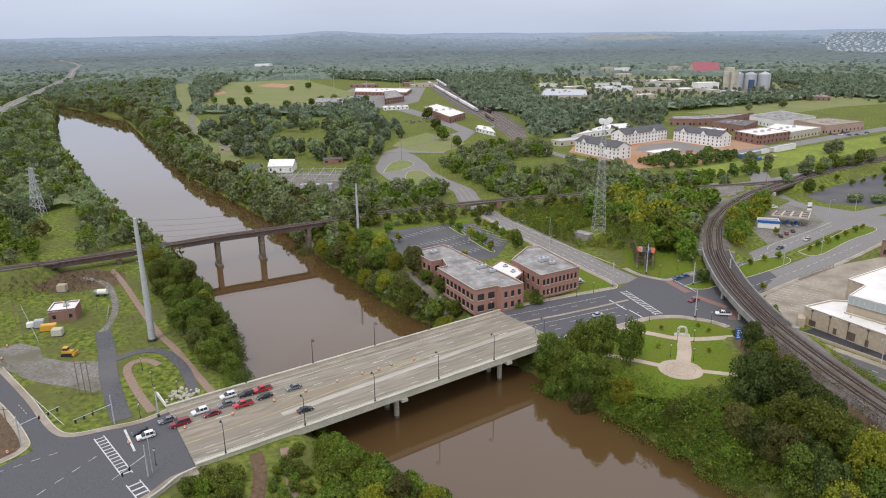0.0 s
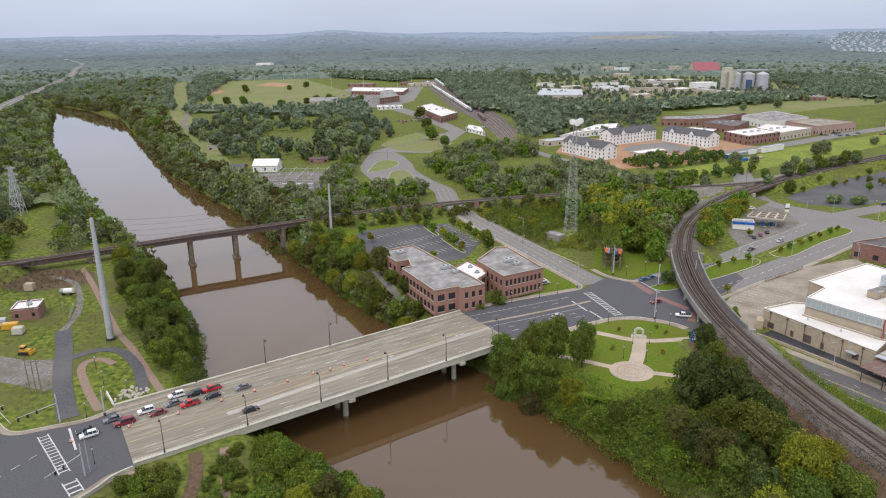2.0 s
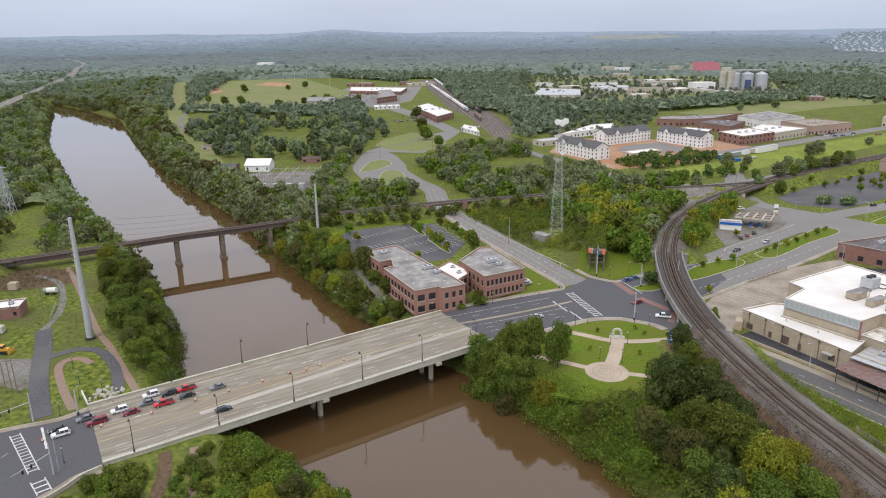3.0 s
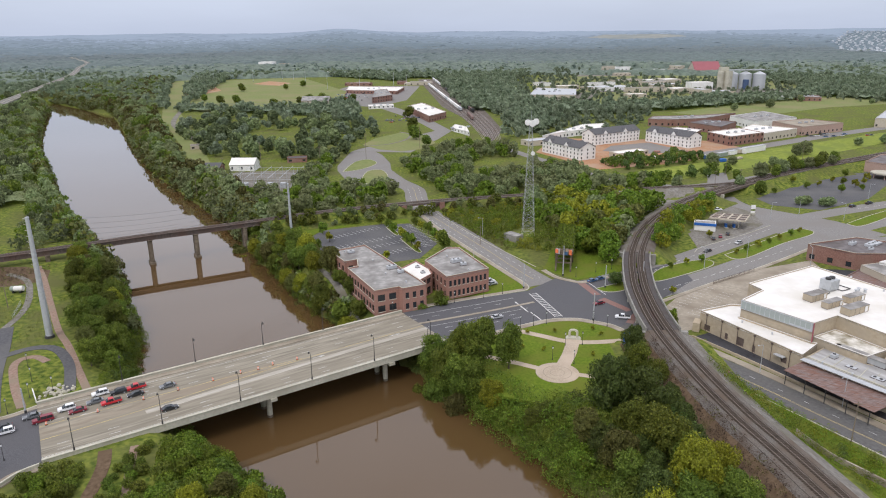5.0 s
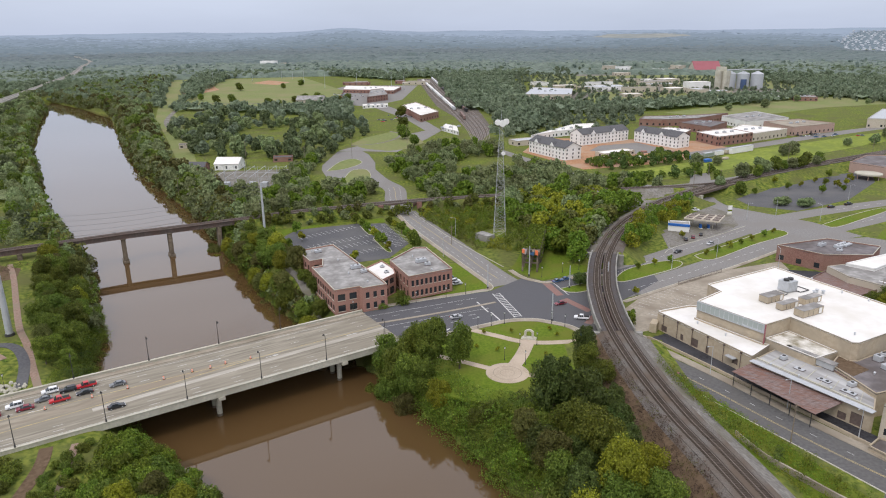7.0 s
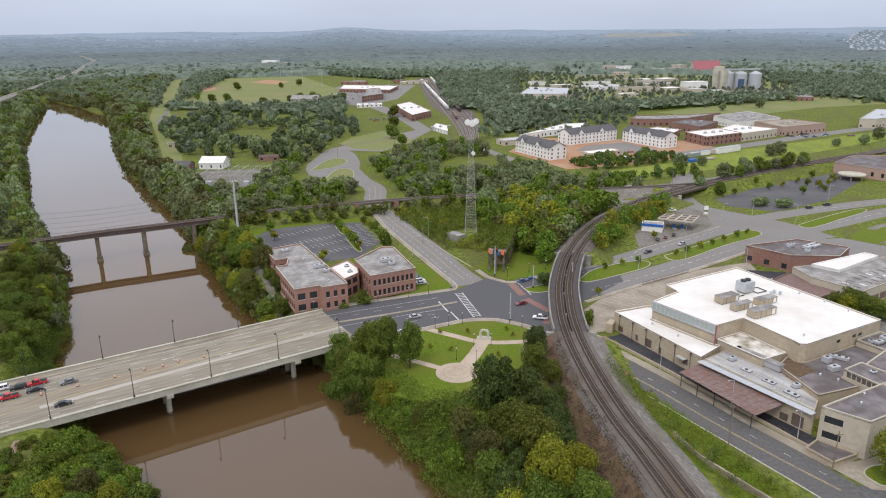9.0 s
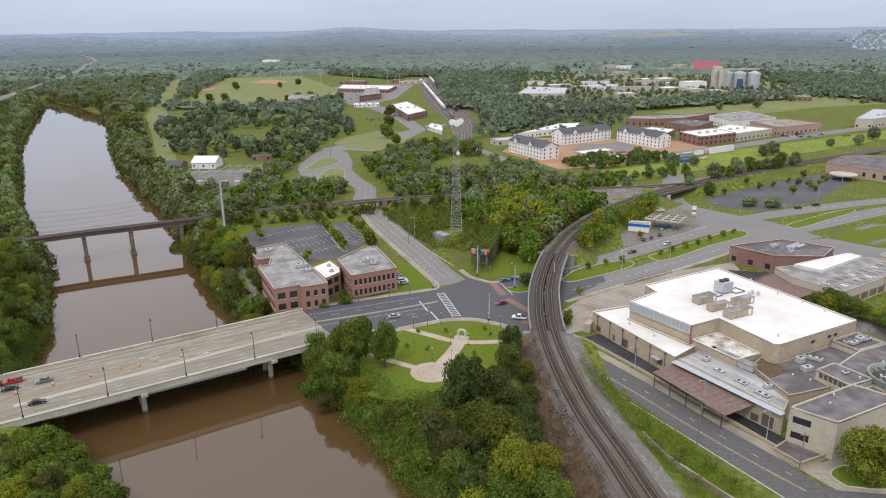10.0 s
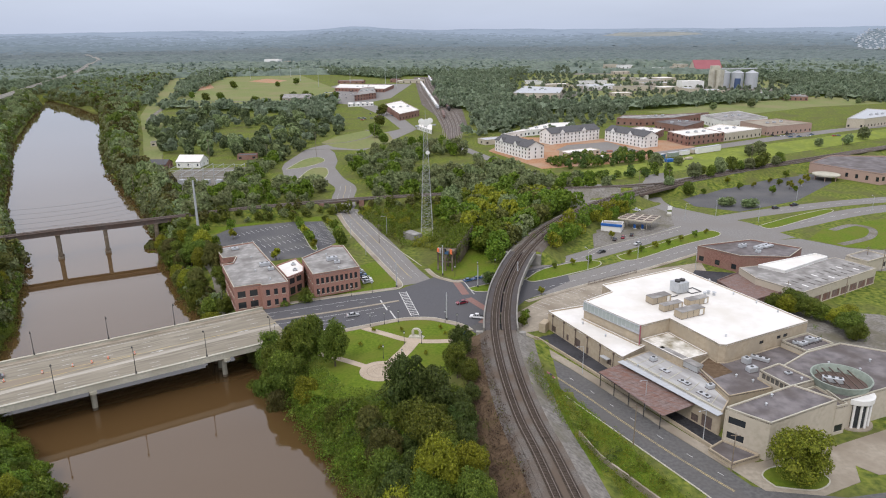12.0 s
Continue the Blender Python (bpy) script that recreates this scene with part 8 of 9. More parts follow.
PAINTS = {"white": paint("white_car_paint", (0.70, 0.71, 0.72), 0.3, 0.0), "red": paint("red_car_paint", (0.50, 0.02, 0.03)), "maroon": paint("maroon_car_paint", (0.20, 0.015, 0.03)), "black": paint("black_car_paint", (0.02, 0.021, 0.024)),
          "grey": paint("grey_car_paint", (0.16, 0.17, 0.18)), "silver": paint("silver_car_paint", (0.42, 0.43, 0.44)), "blue": paint("blue_car_paint", (0.05, 0.12, 0.24))}
LIGHT_RED = glass_material("tail_lens", (0.35, 0.01, 0.01), 0.2)
LIGHT_CLEAR = glass_material("head_lens", (0.7, 0.72, 0.74), 0.15)


def loft(bm, outline, half, inset_top=0.0, z_from=0.0, z_to=1.0):
    """A side outline (x, z) given a width, narrowing upward."""
    sides = []
    for s in (-1, 1):
        ring = []
        for x, z in outline:
            k = min(1, max(0, (z - z_from) / max(1e-6, z_to - z_from)))
            ring.append(bm.verts.new((x, s * (half - inset_top * k), z)))
        sides.append(ring)
    n = len(outline)
    bm.faces.new(sides[0])
    bm.faces.new(sides[1][::-1])
    for i in range(n):
        j = (i + 1) % n
        bm.faces.new((sides[0][j], sides[0][i], sides[1][i], sides[1][j]))
    bmesh.ops.recalc_face_normals(bm, faces=bm.faces)
    return bm


SHAPES = {  # length, half width, body outline, cabin outline
    "sedan": (4.8, 0.92, [(-2.4, 0.35), (-2.35, 0.85), (-1.7, 0.98), (-0.2, 1.0), (1.0, 0.95), (2.1, 0.78), (2.4, 0.6), (2.4, 0.3)], [(-1.75, 0.95), (-1.1, 1.42), (0.25, 1.45), (1.15, 0.93)]),
    "suv": (4.8, 0.96, [(-2.4, 0.4), (-2.4, 1.0), (-1.9, 1.1), (0.4, 1.1), (1.3, 1.08), (2.25, 0.95), (2.4, 0.7), (2.4, 0.35)], [(-2.25, 1.05), (-1.95, 1.72), (0.2, 1.76), (1.2, 1.05)]),
    "big_suv": (5.6, 1.02, [(-2.8, 0.45), (-2.8, 1.15), (-2.4, 1.2), (0.8, 1.2), (1.6, 1.15), (2.6, 1.08), (2.8, 0.8), (2.8, 0.4)], [(-2.65, 1.15), (-2.5, 1.88), (0.55, 1.92), (1.35, 1.15)]),
    "pickup": (5.7, 1.0, [(-2.85, 0.5), (-2.85, 1.15), (-0.5, 1.15), (1.0, 1.15), (1.6, 1.12), (2.65, 1.02), (2.85, 0.8), (2.85, 0.45)], [(-0.75, 1.1), (-0.6, 1.82), (0.75, 1.84), (1.5, 1.1)])}


def car(shape, colour, at, heading):
    L, half, body, cabin = SHAPES[shape]
    word = {"sedan": "sedan", "suv": "compact utility car", "big_suv": "long utility wagon", "pickup": "pickup truck"}[shape]
    c = thing("car" if shape != "pickup" else "pickup_truck", "%s %s standing on the road" % (colour, word), "car", "cars", at)
    c.rotation_euler[2] = math.atan2(heading[1], heading[0])
    mat = PAINTS[colour]
    bm = loft(bmesh.new(), body, half, 0.08, 0.5, 1.1)
    bmesh.ops.bevel(bm, geom=bm.edges, offset=0.07, segments=2, affect="EDGES")
    b = part("body", bm, mat, c)
    bm = loft(bmesh.new(), cabin, half - 0.06, 0.22, 1.0, 1.7)
    part("glasshouse", bm, GLASS, c)
    x0, x1 = cabin[1][0], cabin[2][0]
    zt = cabin[1][1]
    bm = box(bmesh.new(), x0 - 0.02, x1 + 0.04, -half + 0.27, half - 0.27, zt - 0.02, zt + 0.07)
    bmesh.ops.bevel(bm, geom=bm.edges, offset=0.03, segments=1, affect="EDGES")
    part("roof_panel", bm, mat, c)
    for xp in (x0 + 0.05, (x0 + x1) / 2, x1 - 0.02):
        for s in (-1, 1):
            part("pillar", rod(bmesh.new(), (xp - 0.03, s * (half - 0.1), 1.02), (xp, s * (half - 0.27), zt + 0.02), 0.05, 0.05, 5), mat, c)
    if shape == "pickup":
        part("bed", box(bmesh.new(), -2.7, -0.85, -half + 0.16, half - 0.16, 0.9, 1.165), BLACK, c, "dark open bed")
    for x in (-L * 0.31, L * 0.31):
        for s in (-1, 1):
            w = part("wheel", rod(bmesh.new(), (x, s * (half - 0.22), 0.34), (x, s * (half + 0.01), 0.34), 0.34, 0.34, 14), RUBBER, c)
            part("rim", rod(bmesh.new(), (x, s * half, 0.34), (x, s * (half + 0.025), 0.34), 0.2, 0.18, 10), STEEL, w)
    for s in (-1, 1):
        part("headlight", box(bmesh.new(), L / 2 - 0.12, L / 2 + 0.01, s * half * 0.72 - 0.18, s * half * 0.72 + 0.18, 0.62, 0.78), LIGHT_CLEAR, c)
        part("tail_light", box(bmesh.new(), -L / 2 - 0.01, -L / 2 + 0.1, s * half * 0.76 - 0.14, s * half * 0.76 + 0.14, 0.72, 0.95), LIGHT_RED, c)
        part("mirror", box(bmesh.new(), x1 + 0.35, x1 + 0.52, s * (half + 0.04) - 0.09, s * (half + 0.04) + 0.09, 1.0, 1.14), mat, c)
    return c


WESTWARD = tuple(-ALONG)
for shape, colour, x, y in (("big_suv", "maroon", -71.2, 172.2), ("suv", "white", -67.6, 178.2), ("sedan", "grey", -75.5, 174.2), ("sedan", "maroon", -63.8, 177.0), ("sedan", "grey", -61.2, 182.2), ("pickup", "red", -56.2, 181.8),
                            ("suv", "white", -62.0, 187.0), ("suv", "black", -56.8, 187.8), ("pickup", "red", -52.6, 190.6), ("sedan", "black", -51.0, 186.4), ("sedan", "grey", -43.3, 191.6), ("sedan", "black", -37.5, 178.2)):
    car(shape, colour, (x, y, 0.26 if x > -70 else 0.1), WESTWARD if x != -37.5 else tuple(ALONG))
car("suv", "white", (-78.4, 166.2, 0.07), WESTWARD)
car("sedan", "black", (-80.4, 168.4, 0.07), WESTWARD)
car("pickup", "white", (109.5, 243.5, 0.07), (-0.85, 0.2))
car("sedan", "maroon", (103.5, 258, 0.07), (-0.9, -0.4))
car("sedan", "silver", (62, 244.5, 0.07), (0.9, 0.42))
for shape, colour, x, y, hd in (("sedan", "black", 170.5, 325, (-0.8, -0.6)), ("sedan", "silver", 191, 338.5, (-0.8, -0.6)), ("sedan", "blue", 106, 284, (0.8, 0.5)), ("sedan", "blue", 110, 286.5, (0.8, 0.5)),
                                ("pickup", "white", 205, 406, (0.9, 0.1)), ("sedan", "grey", 213, 390, (0.9, -0.1)), ("sedan", "black", 181, 346, (0.3, 0.9)), ("sedan", "maroon", 186, 350, (0.3, 0.9)), ("sedan", "black", 191.5, 354.5, (0.3, 0.9)),
                                ("sedan", "maroon", 131.5, 197, (0.55, -0.83)), ("pickup", "black", 303, 419, (0.9, 0.4)), ("suv", "black", 289, 412, (0.9, 0.4))):
    car(shape, colour, (x, y, 0.06), hd)
for i in range(9):
    car(("sedan", "suv")[i % 2], ("silver", "white", "grey", "blue", "black")[i % 5], (62.5 - i * 1.35 + (0.5 if i % 3 else 0), 281 + i * 2.75, 0.1), (0.9, 0.42))


def far_car(x, y, z, turn, mat):
    c = thing("car", "small car parked far off", "car", "far cars", (x, y, z))
    c.rotation_euler[2] = turn
    part("body", box(bmesh.new(), -2.3, 2.3, -0.9, 0.9, 0.35, 0.95), mat, c)
    part("glasshouse", loft(bmesh.new(), [(-1.7, 0.95), (-1.1, 1.5), (0.4, 1.5), (1.2, 0.95)], 0.85, 0.2, 0.95, 1.5), GLASS, c)


rc2 = random.Random(12)
for i in range(90):
    x, y = (rc2.uniform(-145, -85), rc2.uniform(1110, 1230)) if i < 30 else (rc2.uniform(-140, -30), rc2.uniform(1345, 1385)) if i < 55 else (rc2.uniform(395, 470), rc2.uniform(690, 720))
    if i >= 70:
        x, y = rc2.uniform(-30, 20), rc2.uniform(830, 920)
    far_car(x, y, 0.08, rc2.choice((0, 1.57, 0.6)), PAINTS[rc2.choice(("white", "silver", "black", "red", "blue", "grey"))])

# ---- traffic drums and cones on the bridge ----
cone = thing("traffic_drum", "orange and white traffic drum on the deck", "traffic drum", "traffic drums")
part("barrel", rod(bmesh.new(), (0, 0, 0.08), (0, 0, 0.95), 0.27, 0.2, 12), ORANGE, cone)
for z in (0.35, 0.7):
    part("band", rod(bmesh.new(), (0, 0, z), (0, 0, z + 0.14), 0.292 - 0.04 * z, 0.285 - 0.04 * z, 12), WHITE, cone)
part("foot", rod(bmesh.new(), (0, 0, 0), (0, 0, 0.1), 0.42, 0.38, 12), RUBBER, cone)
cone.matrix_basis = pose(*on_deck(0.015, 0.40), 0.27)
for s, w in ((0.12, 0.42), (0.22, 0.42), (0.30, 0.42), (0.385, 0.42), (0.455, 0.42), (0.5, 0.44), (0.54, 0.43), (0.605, 0.46)):
    copy_thing(cone, pose(*on_deck(s, w), 0.27))
for x, y in ((-82, 163.5), (-112, 160), (-117, 158), (-150, 226), (-146, 216)):
    copy_thing(cone, pose(x, y, 0.1))

# ---- poles, masts and wires ----
def steel_pole(name, x, y, h, r0, r1, label, base_z=0.0):
    p = thing(name, label, "pole", at=(x, y, base_z))
    part("shaft", rod(bmesh.new(), (0, 0, 0.5), (0, 0, h), r0, r1, 12), STEEL, p)
    part("collar", rod(bmesh.new(), (0, 0, -0.5), (0, 0, 0.9), r0 * 1.35, r0 * 1.3, 14), STEEL_DK, p)
    return p


p1 = steel_pole("transmission_pole", -100.6, 229.5, 45.0, 1.25, 0.62, "tall tapered galvanised steel transmission pole")
p2 = steel_pole("transmission_pole", -39.5, 354.5, 29.5, 0.75, 0.45, "pale tapered steel transmission pole")
for p, h, n in ((p1, 44.0, 9), (p2, 28.5, 6)):
    for i in range(n):
        z = h - i * 2.1
        part("insulator", rod(bmesh.new(), (0, 0, z), (-1.9, 0.6, z + 0.35), 0.11, 0.09, 6), CONCRETE, p)
for i in range(5):
    w = bmesh.new()
    a, b = Vector((-102.5, 230, 44.2 - i * 2.1)), Vector((-41.4, 355, 28.8 - i * 2.1))
    pts = [a.lerp(b, t / 12) - Vector((0, 0, 5.0 * 4 * (t / 12) * (1 - t / 12))) for t in range(13)]
    for q, r in zip(pts, pts[1:]):
        rod(w, q, r, 0.035, 0.035, 4)
    tagged(part("power_line", w, STEEL_DK), "thin dark overhead power line between steel poles", "power line", "power lines")
for i in range(4):
    w = bmesh.new()
    a, b = Vector((-41.4, 355, 28.8 - i * 2.1)), Vector((-112, 470, 22 - i * 1.5))
    pts = [a.lerp(b, t / 8) - Vector((0, 0, 3.0 * 4 * (t / 8) * (1 - t / 8))) for t in range(9)]
    for q, r in zip(pts, pts[1:]):
        rod(w, q, r, 0.035, 0.035, 4)
    tagged(part("power_line", w, STEEL_DK), "thin dark overhead power line to the substation", "power line", "power lines")


def lattice(name, x, y, z0, levels, label, r=0.09, mat=STEEL):
    """A square lattice mast; levels: heights and half widths."""
    t = thing(name, label, "lattice tower", at=(x, y, z0))
    for k, ((h0, w0), (h1, w1)) in enumerate(zip(levels, levels[1:])):
        bm = bmesh.new()
        c0 = [(-w0, -w0, h0), (w0, -w0, h0), (w0, w0, h0), (-w0, w0, h0)]
        c1 = [(-w1, -w1, h1), (w1, -w1, h1), (w1, w1, h1), (-w1, w1, h1)]
        for i in range(4):
            j = (i + 1) % 4
            rod(bm, c0[i], c1[i], r * 1.5, r * 1.5, 5)
            rod(bm, c0[i], c1[j], r, r, 4)
            rod(bm, c0[j], c1[i], r, r, 4)
            rod(bm, c1[i], c1[j], r, r, 4)
        part("lattice_bay", bm, mat, t)
    return t


mast = lattice("radio_mast", 84.5, 342, gz(84.5, 342), [(0, 3.0)] + [(2.9 * i, 3.0 - 0.12 * i) for i in range(1, 21)], "tall galvanised lattice radio mast with white dishes", 0.038, MAST)
for x, y, z, r in ((-1.9, -1.0, 57.6, 1.5), (0.4, -1.6, 57.2, 1.7), (2.2, -0.4, 57.9, 1.5), (1.0, -1.4, 42.5, 1.0)):
    part("dish", rod(bmesh.new(), (x, y, z), (x + 0.1, y - 0.9, z), r * 0.9, r, 18), WHITE, mast, "white round dish")
part("spike", rod(bmesh.new(), (0, 0, 57), (0, 0, 63), 0.1, 0.05, 6), STEEL, mast)
hut = shell("equipment_hut", [(72, 344), (78, 337), (82, 340.5), (76, 347.5)], gz(77, 343) + 2.2, ABUT, ROOF_GREY, "low grey concrete equipment hut", "hut", z0=0.0, parapet=0.1)
pylon = lattice("pylon", -238, 413, 0, [(0, 3.4), (6, 2.8), (12, 2.2), (17, 1.7), (21, 1.25), (24.5, 1.0), (29, 0.75)], "grey lattice power pylon in a green clearing", 0.13)
for z, w in ((21.5, 3.6), (25, 4.0), (28.8, 3.2)):
    bm = bmesh.new()
    rod(bm, (-w, 0, z), (w, 0, z), 0.18, 0.18, 5)
    rod(bm, (-w, 0, z), (0, 0, z + 1.2), 0.1, 0.1, 5)
    rod(bm, (w, 0, z), (0, 0, z + 1.2), 0.1, 0.1, 5)
    part("cross_arm", bm, STEEL, pylon)


def wood_pole(x, y, h=11.0, arm=True, r=0.17, mat=WOOD, lean=0.0):
    p = thing("utility_pole", "weathered wooden utility pole", "utility pole", "utility poles", (x, y, gz(x, y)))
    part("shaft", rod(bmesh.new(), (0, 0, -0.5), (lean, 0, h), r, r * 0.7, 8), mat, p)
    if arm:
        part("cross_arm", box(bmesh.new(), -1.2, 1.2, -0.06, 0.06, h - 0.9, h - 0.75), mat, p)
    return p


for x, y, h in ((150, 160.5, 12), (171.5, 149.5, 11), (-108, 191, 12), (-104, 190, 12), (-106.5, 191.5, 11), (-114, 165, 11), (-118, 168, 10), (-148, 233, 11), (-158, 246, 11), (-138, 246, 10), (-133, 258, 10),
                (212, 432, 14), (236, 452, 12), (290, 300, 11), (286, 306, 10), (232, 262, 9), (258, 268, 9), (250, 512, 14), (330, 560, 14), (420, 600, 14), (60, 340, 10), (-60, 560, 16), (-108, 560, 20), (-26, 590, 22), (18, 640, 22), (60, 655, 22), (-130, 470, 18), (-120, 500, 18)):
    wood_pole(x, y, h)


def mast_arm(x, y, way, h=9.0, reach=11.0, signals=3):
    """Galvanised signal pole with a long arm and hanging signal heads."""
    p = thing("signal_pole", "galvanised signal pole with a long arm over the junction", "traffic signal", "signal poles", (x, y, 0.1))
    d = Vector((*way, 0)).normalized()
    part("shaft", rod(bmesh.new(), (0, 0, 0), (0, 0, h), 0.22, 0.15, 10), STEEL, p)
    part("arm", rod(bmesh.new(), (0, 0, 6.2), tuple(d * reach + Vector((0, 0, 6.8))), 0.13, 0.07, 8), STEEL, p)
    for i in range(signals):
        q = d * reach * (0.5 + 0.22 * i) + Vector((0, 0, 6.05))
        head = part("signal_head", box(bmesh.new(), q.x - 0.2, q.x + 0.2, q.y - 0.16, q.y + 0.16, q.z - 0.5, q.z + 0.55), BLACK, p)
        for k, zz in enumerate((0.32, 0.02, -0.28)):
            part("lens", rod(bmesh.new(), (q.x, q.y - 0.16, q.z + zz), (q.x, q.y - 0.2, q.z + zz), 0.12, 0.12, 8), LIGHT_RED if k == 0 else GLASS, head)
    return p


for x, y, way, n in ((-90, 173.5, (-0.55, -0.83), 3), (-71, 148.5, (-0.3, -0.95), 2), (-110, 163, (0.6, 0.8), 3)):
    mast_arm(x, y, way, signals=n)
for x, y, h in ((75.5, 276, 11), (94.5, 291.5, 14), (127, 281, 10), (98, 241.5, 11), (110, 276.5, 10), (-79, 177, 8)):
    steel_pole("signal_strain_pole", x, y, h, 0.26, 0.17, "pale steel pole at the junction corner", 0.1)


def lamp_post(x, y, h=4.2, double=False):
    """Black post with a white globe."""
    p = thing("park_lamp", "black park lamp post with a pale globe", "street lamp", "park lamps", (x, y, gz(x, y) + 0.1))
    part("base", rod(bmesh.new(), (0, 0, 0), (0, 0, 0.7), 0.18, 0.11, 8), STEEL_DK, p)
    part("post", rod(bmesh.new(), (0, 0, 0.7), (0, 0, h), 0.075, 0.06, 8), STEEL_DK, p)
    part("globe", rod(bmesh.new(), (0, 0, h), (0, 0, h + 0.55), 0.17, 0.25, 10), LIGHT_CLEAR, p)
    part("cap", rod(bmesh.new(), (0, 0, h + 0.55), (0, 0, h + 0.8), 0.28, 0.06, 10), STEEL_DK, p)
    return p


lp = lamp_post(84, 220)
for x, y in ((90, 220.5), (78, 209), (84.6, 206), (75, 237), (80, 238.8), (97.5, 239), (102, 236), (70, 235), (46, 260), (58, 265), (66, 269.5), (100, 290), (110, 296), (118, 300), (-88, 196), (-95, 206), (-83, 186), (-78, 190), (-84, 176.5), (36, 229), (-71, 153.5), (22, 250.5)):
    copy_thing(lp, pose(x, y, gz(x, y) + 0.1))


def street_light(x, y, way, h=9.5):
    p = thing("street_light", "galvanised street light with a curved arm", "street lamp", "street lights", (x, y, 0.1))
    d = Vector((*way, 0)).normalized()
    part("post", rod(bmesh.new(), (0, 0, 0), (0, 0, h), 0.13, 0.08, 8), STEEL, p)
    part("arm", rod(bmesh.new(), (0, 0, h), tuple(d * 2.4 + Vector((0, 0, h + 0.5))), 0.06, 0.05, 6), STEEL, p)
    q = d * 2.8 + Vector((0, 0, h + 0.45))
    part("head", rod(bmesh.new(), tuple(d * 2.2 + Vector((0, 0, h + 0.45))), tuple(q), 0.16, 0.12, 8), STEEL, p)


for x, y, way in ((142.5, 199.5, (-1, -0.6)), (157, 178, (-1, -0.6)), (168.5, 162, (-1, -0.6)), (208, 300, (0, 1)), (247.5, 393, (-0.5, -1)), (267, 381, (-0.5, 0.8)), (228, 386, (0.5, -1)), (310, 432, (0.5, -1)), (340, 402, (0, 1)),
                  (56, 320, (1, 0.4)), (44, 348, (1, 0.4)), (62, 356, (-1, -0.4)), (-70.5, 150, (-0.5, 0.8)), (160, 300, (-0.5, 0.8)), (186, 316, (-0.5, 0.8))):
    street_light(x, y, way)
# drawn-out pole with a tall sports light
for x, y in ((-430, 1450), (-380, 1560), (-300, 1600), (-250, 1480), (-180, 1330), (-330, 1620), (-120, 1330), (-60, 1380), (-30, 1300)):
    steel_pole("sports_light", x, y, 28, 0.35, 0.2, "tall pale sports field light pole")

# ---- park arch, sign, trestle ruin ----
arch = thing("stone_arch", "pale stone arch monument on a stepped base", "monument")
ax, ay = 87.8, 226.0
tr = lambda m: Matrix.Translation((ax, ay, 0.1)) @ Matrix.Rotation(radians(-12), 4, "Z") @ Matrix.Diagonal((0.78, 0.78, 0.72, 1)) @ m
for z, w in ((0, 3.4), (0.25, 3.0), (0.5, 2.7)):
    part("step", box(bmesh.new(), -w, w, -w * 0.45, w * 0.45, z, z + 0.25, tr(Matrix())), CONCRETE, arch)
for s in (-1, 1):
    bm = box(bmesh.new(), s * 1.7 - 0.5, s * 1.7 + 0.5, -0.5, 0.5, 0.75, 3.2, tr(Matrix()))
    bmesh.ops.bevel(bm, geom=bm.edges, offset=0.06, segments=1, affect="EDGES")
    part("pillar", bm, CONCRETE, arch)
for i in range(9):
    a0, a1 = math.pi * i / 9, math.pi * (i + 1) / 9
    bm = bmesh.new()
    v = []
    for y in (-0.48, 0.48):
        for r, a in ((1.22, a0), (2.2, a0), (2.2, a1), (1.22, a1)):
            v.append(bm.verts.new((r * math.cos(a), y, 3.2 + 0.75 * r * math.sin(a))))
    for f in ((0, 1, 2, 3), (7, 6, 5, 4), (0, 4, 5, 1), (1, 5, 6, 2), (2, 6, 7, 3), (3, 7, 4, 0)):
        bm.faces.new([v[k] for k in f])
    bmesh.ops.recalc_face_normals(bm, faces=bm.faces)
    bmesh.ops.transform(bm, matrix=tr(Matrix()), verts=bm.verts)
    part("arch_stone", bm, CONCRETE, arch)
sg = thing("blue_sign", "tall blue sign panel beside the park path", "sign", at=(105, 219, 0.1))
part("panel", box(bmesh.new(), -1.3, 1.3, -0.15, 0.15, 0.3, 5.4), BLUE, sg)
part("plinth", box(bmesh.new(), -1.5, 1.5, -0.4, 0.4, 0, 0.35), CONCRETE, sg)
for k in range(4):
    part("writing_bar", box(bmesh.new(), -0.9, 0.9 - 0.25 * (k % 2), -0.17, -0.15, 4.4 - k * 0.8, 4.75 - k * 0.8), WHITE, sg)
ruin = thing("trestle_ruin", "old concrete trestle stub overgrown with bright vines", "ruin")
A, B = Vector((95.5, 297)), Vector((104, 340))
d = (B - A).normalized()
n = Vector((-d.y, d.x))
q = lambda u, v: tuple(A + d * u + n * v)
part("deck", prism(bmesh.new(), [q(0, -4), q(44, -4), q(44, 4), q(0, 4)], 8.4, 9.6), STONE, ruin)
for k in range(8):
    for v in (-3.5, -0.2, 3.1):
        part("post", prism(bmesh.new(), [q(k * 6 + 0.2, v), q(k * 6 + 0.9, v), q(k * 6 + 0.9, v + 0.7), q(k * 6 + 0.2, v + 0.7)], -0.3, 8.4), STONE, ruin)
    part("brace", prism(bmesh.new(), [q(k * 6 + 0.3, -3.6), q(k * 6 + 0.8, -3.6), q(k * 6 + 0.8, 3.8), q(k * 6 + 0.3, 3.8)], 4.0, 4.6), STONE, ruin)
part("side_wall", prism(bmesh.new(), [q(14, -4), q(44, -4), q(44, -3.4), q(14, -3.4)], -0.3, 8.4), STONE, ruin)
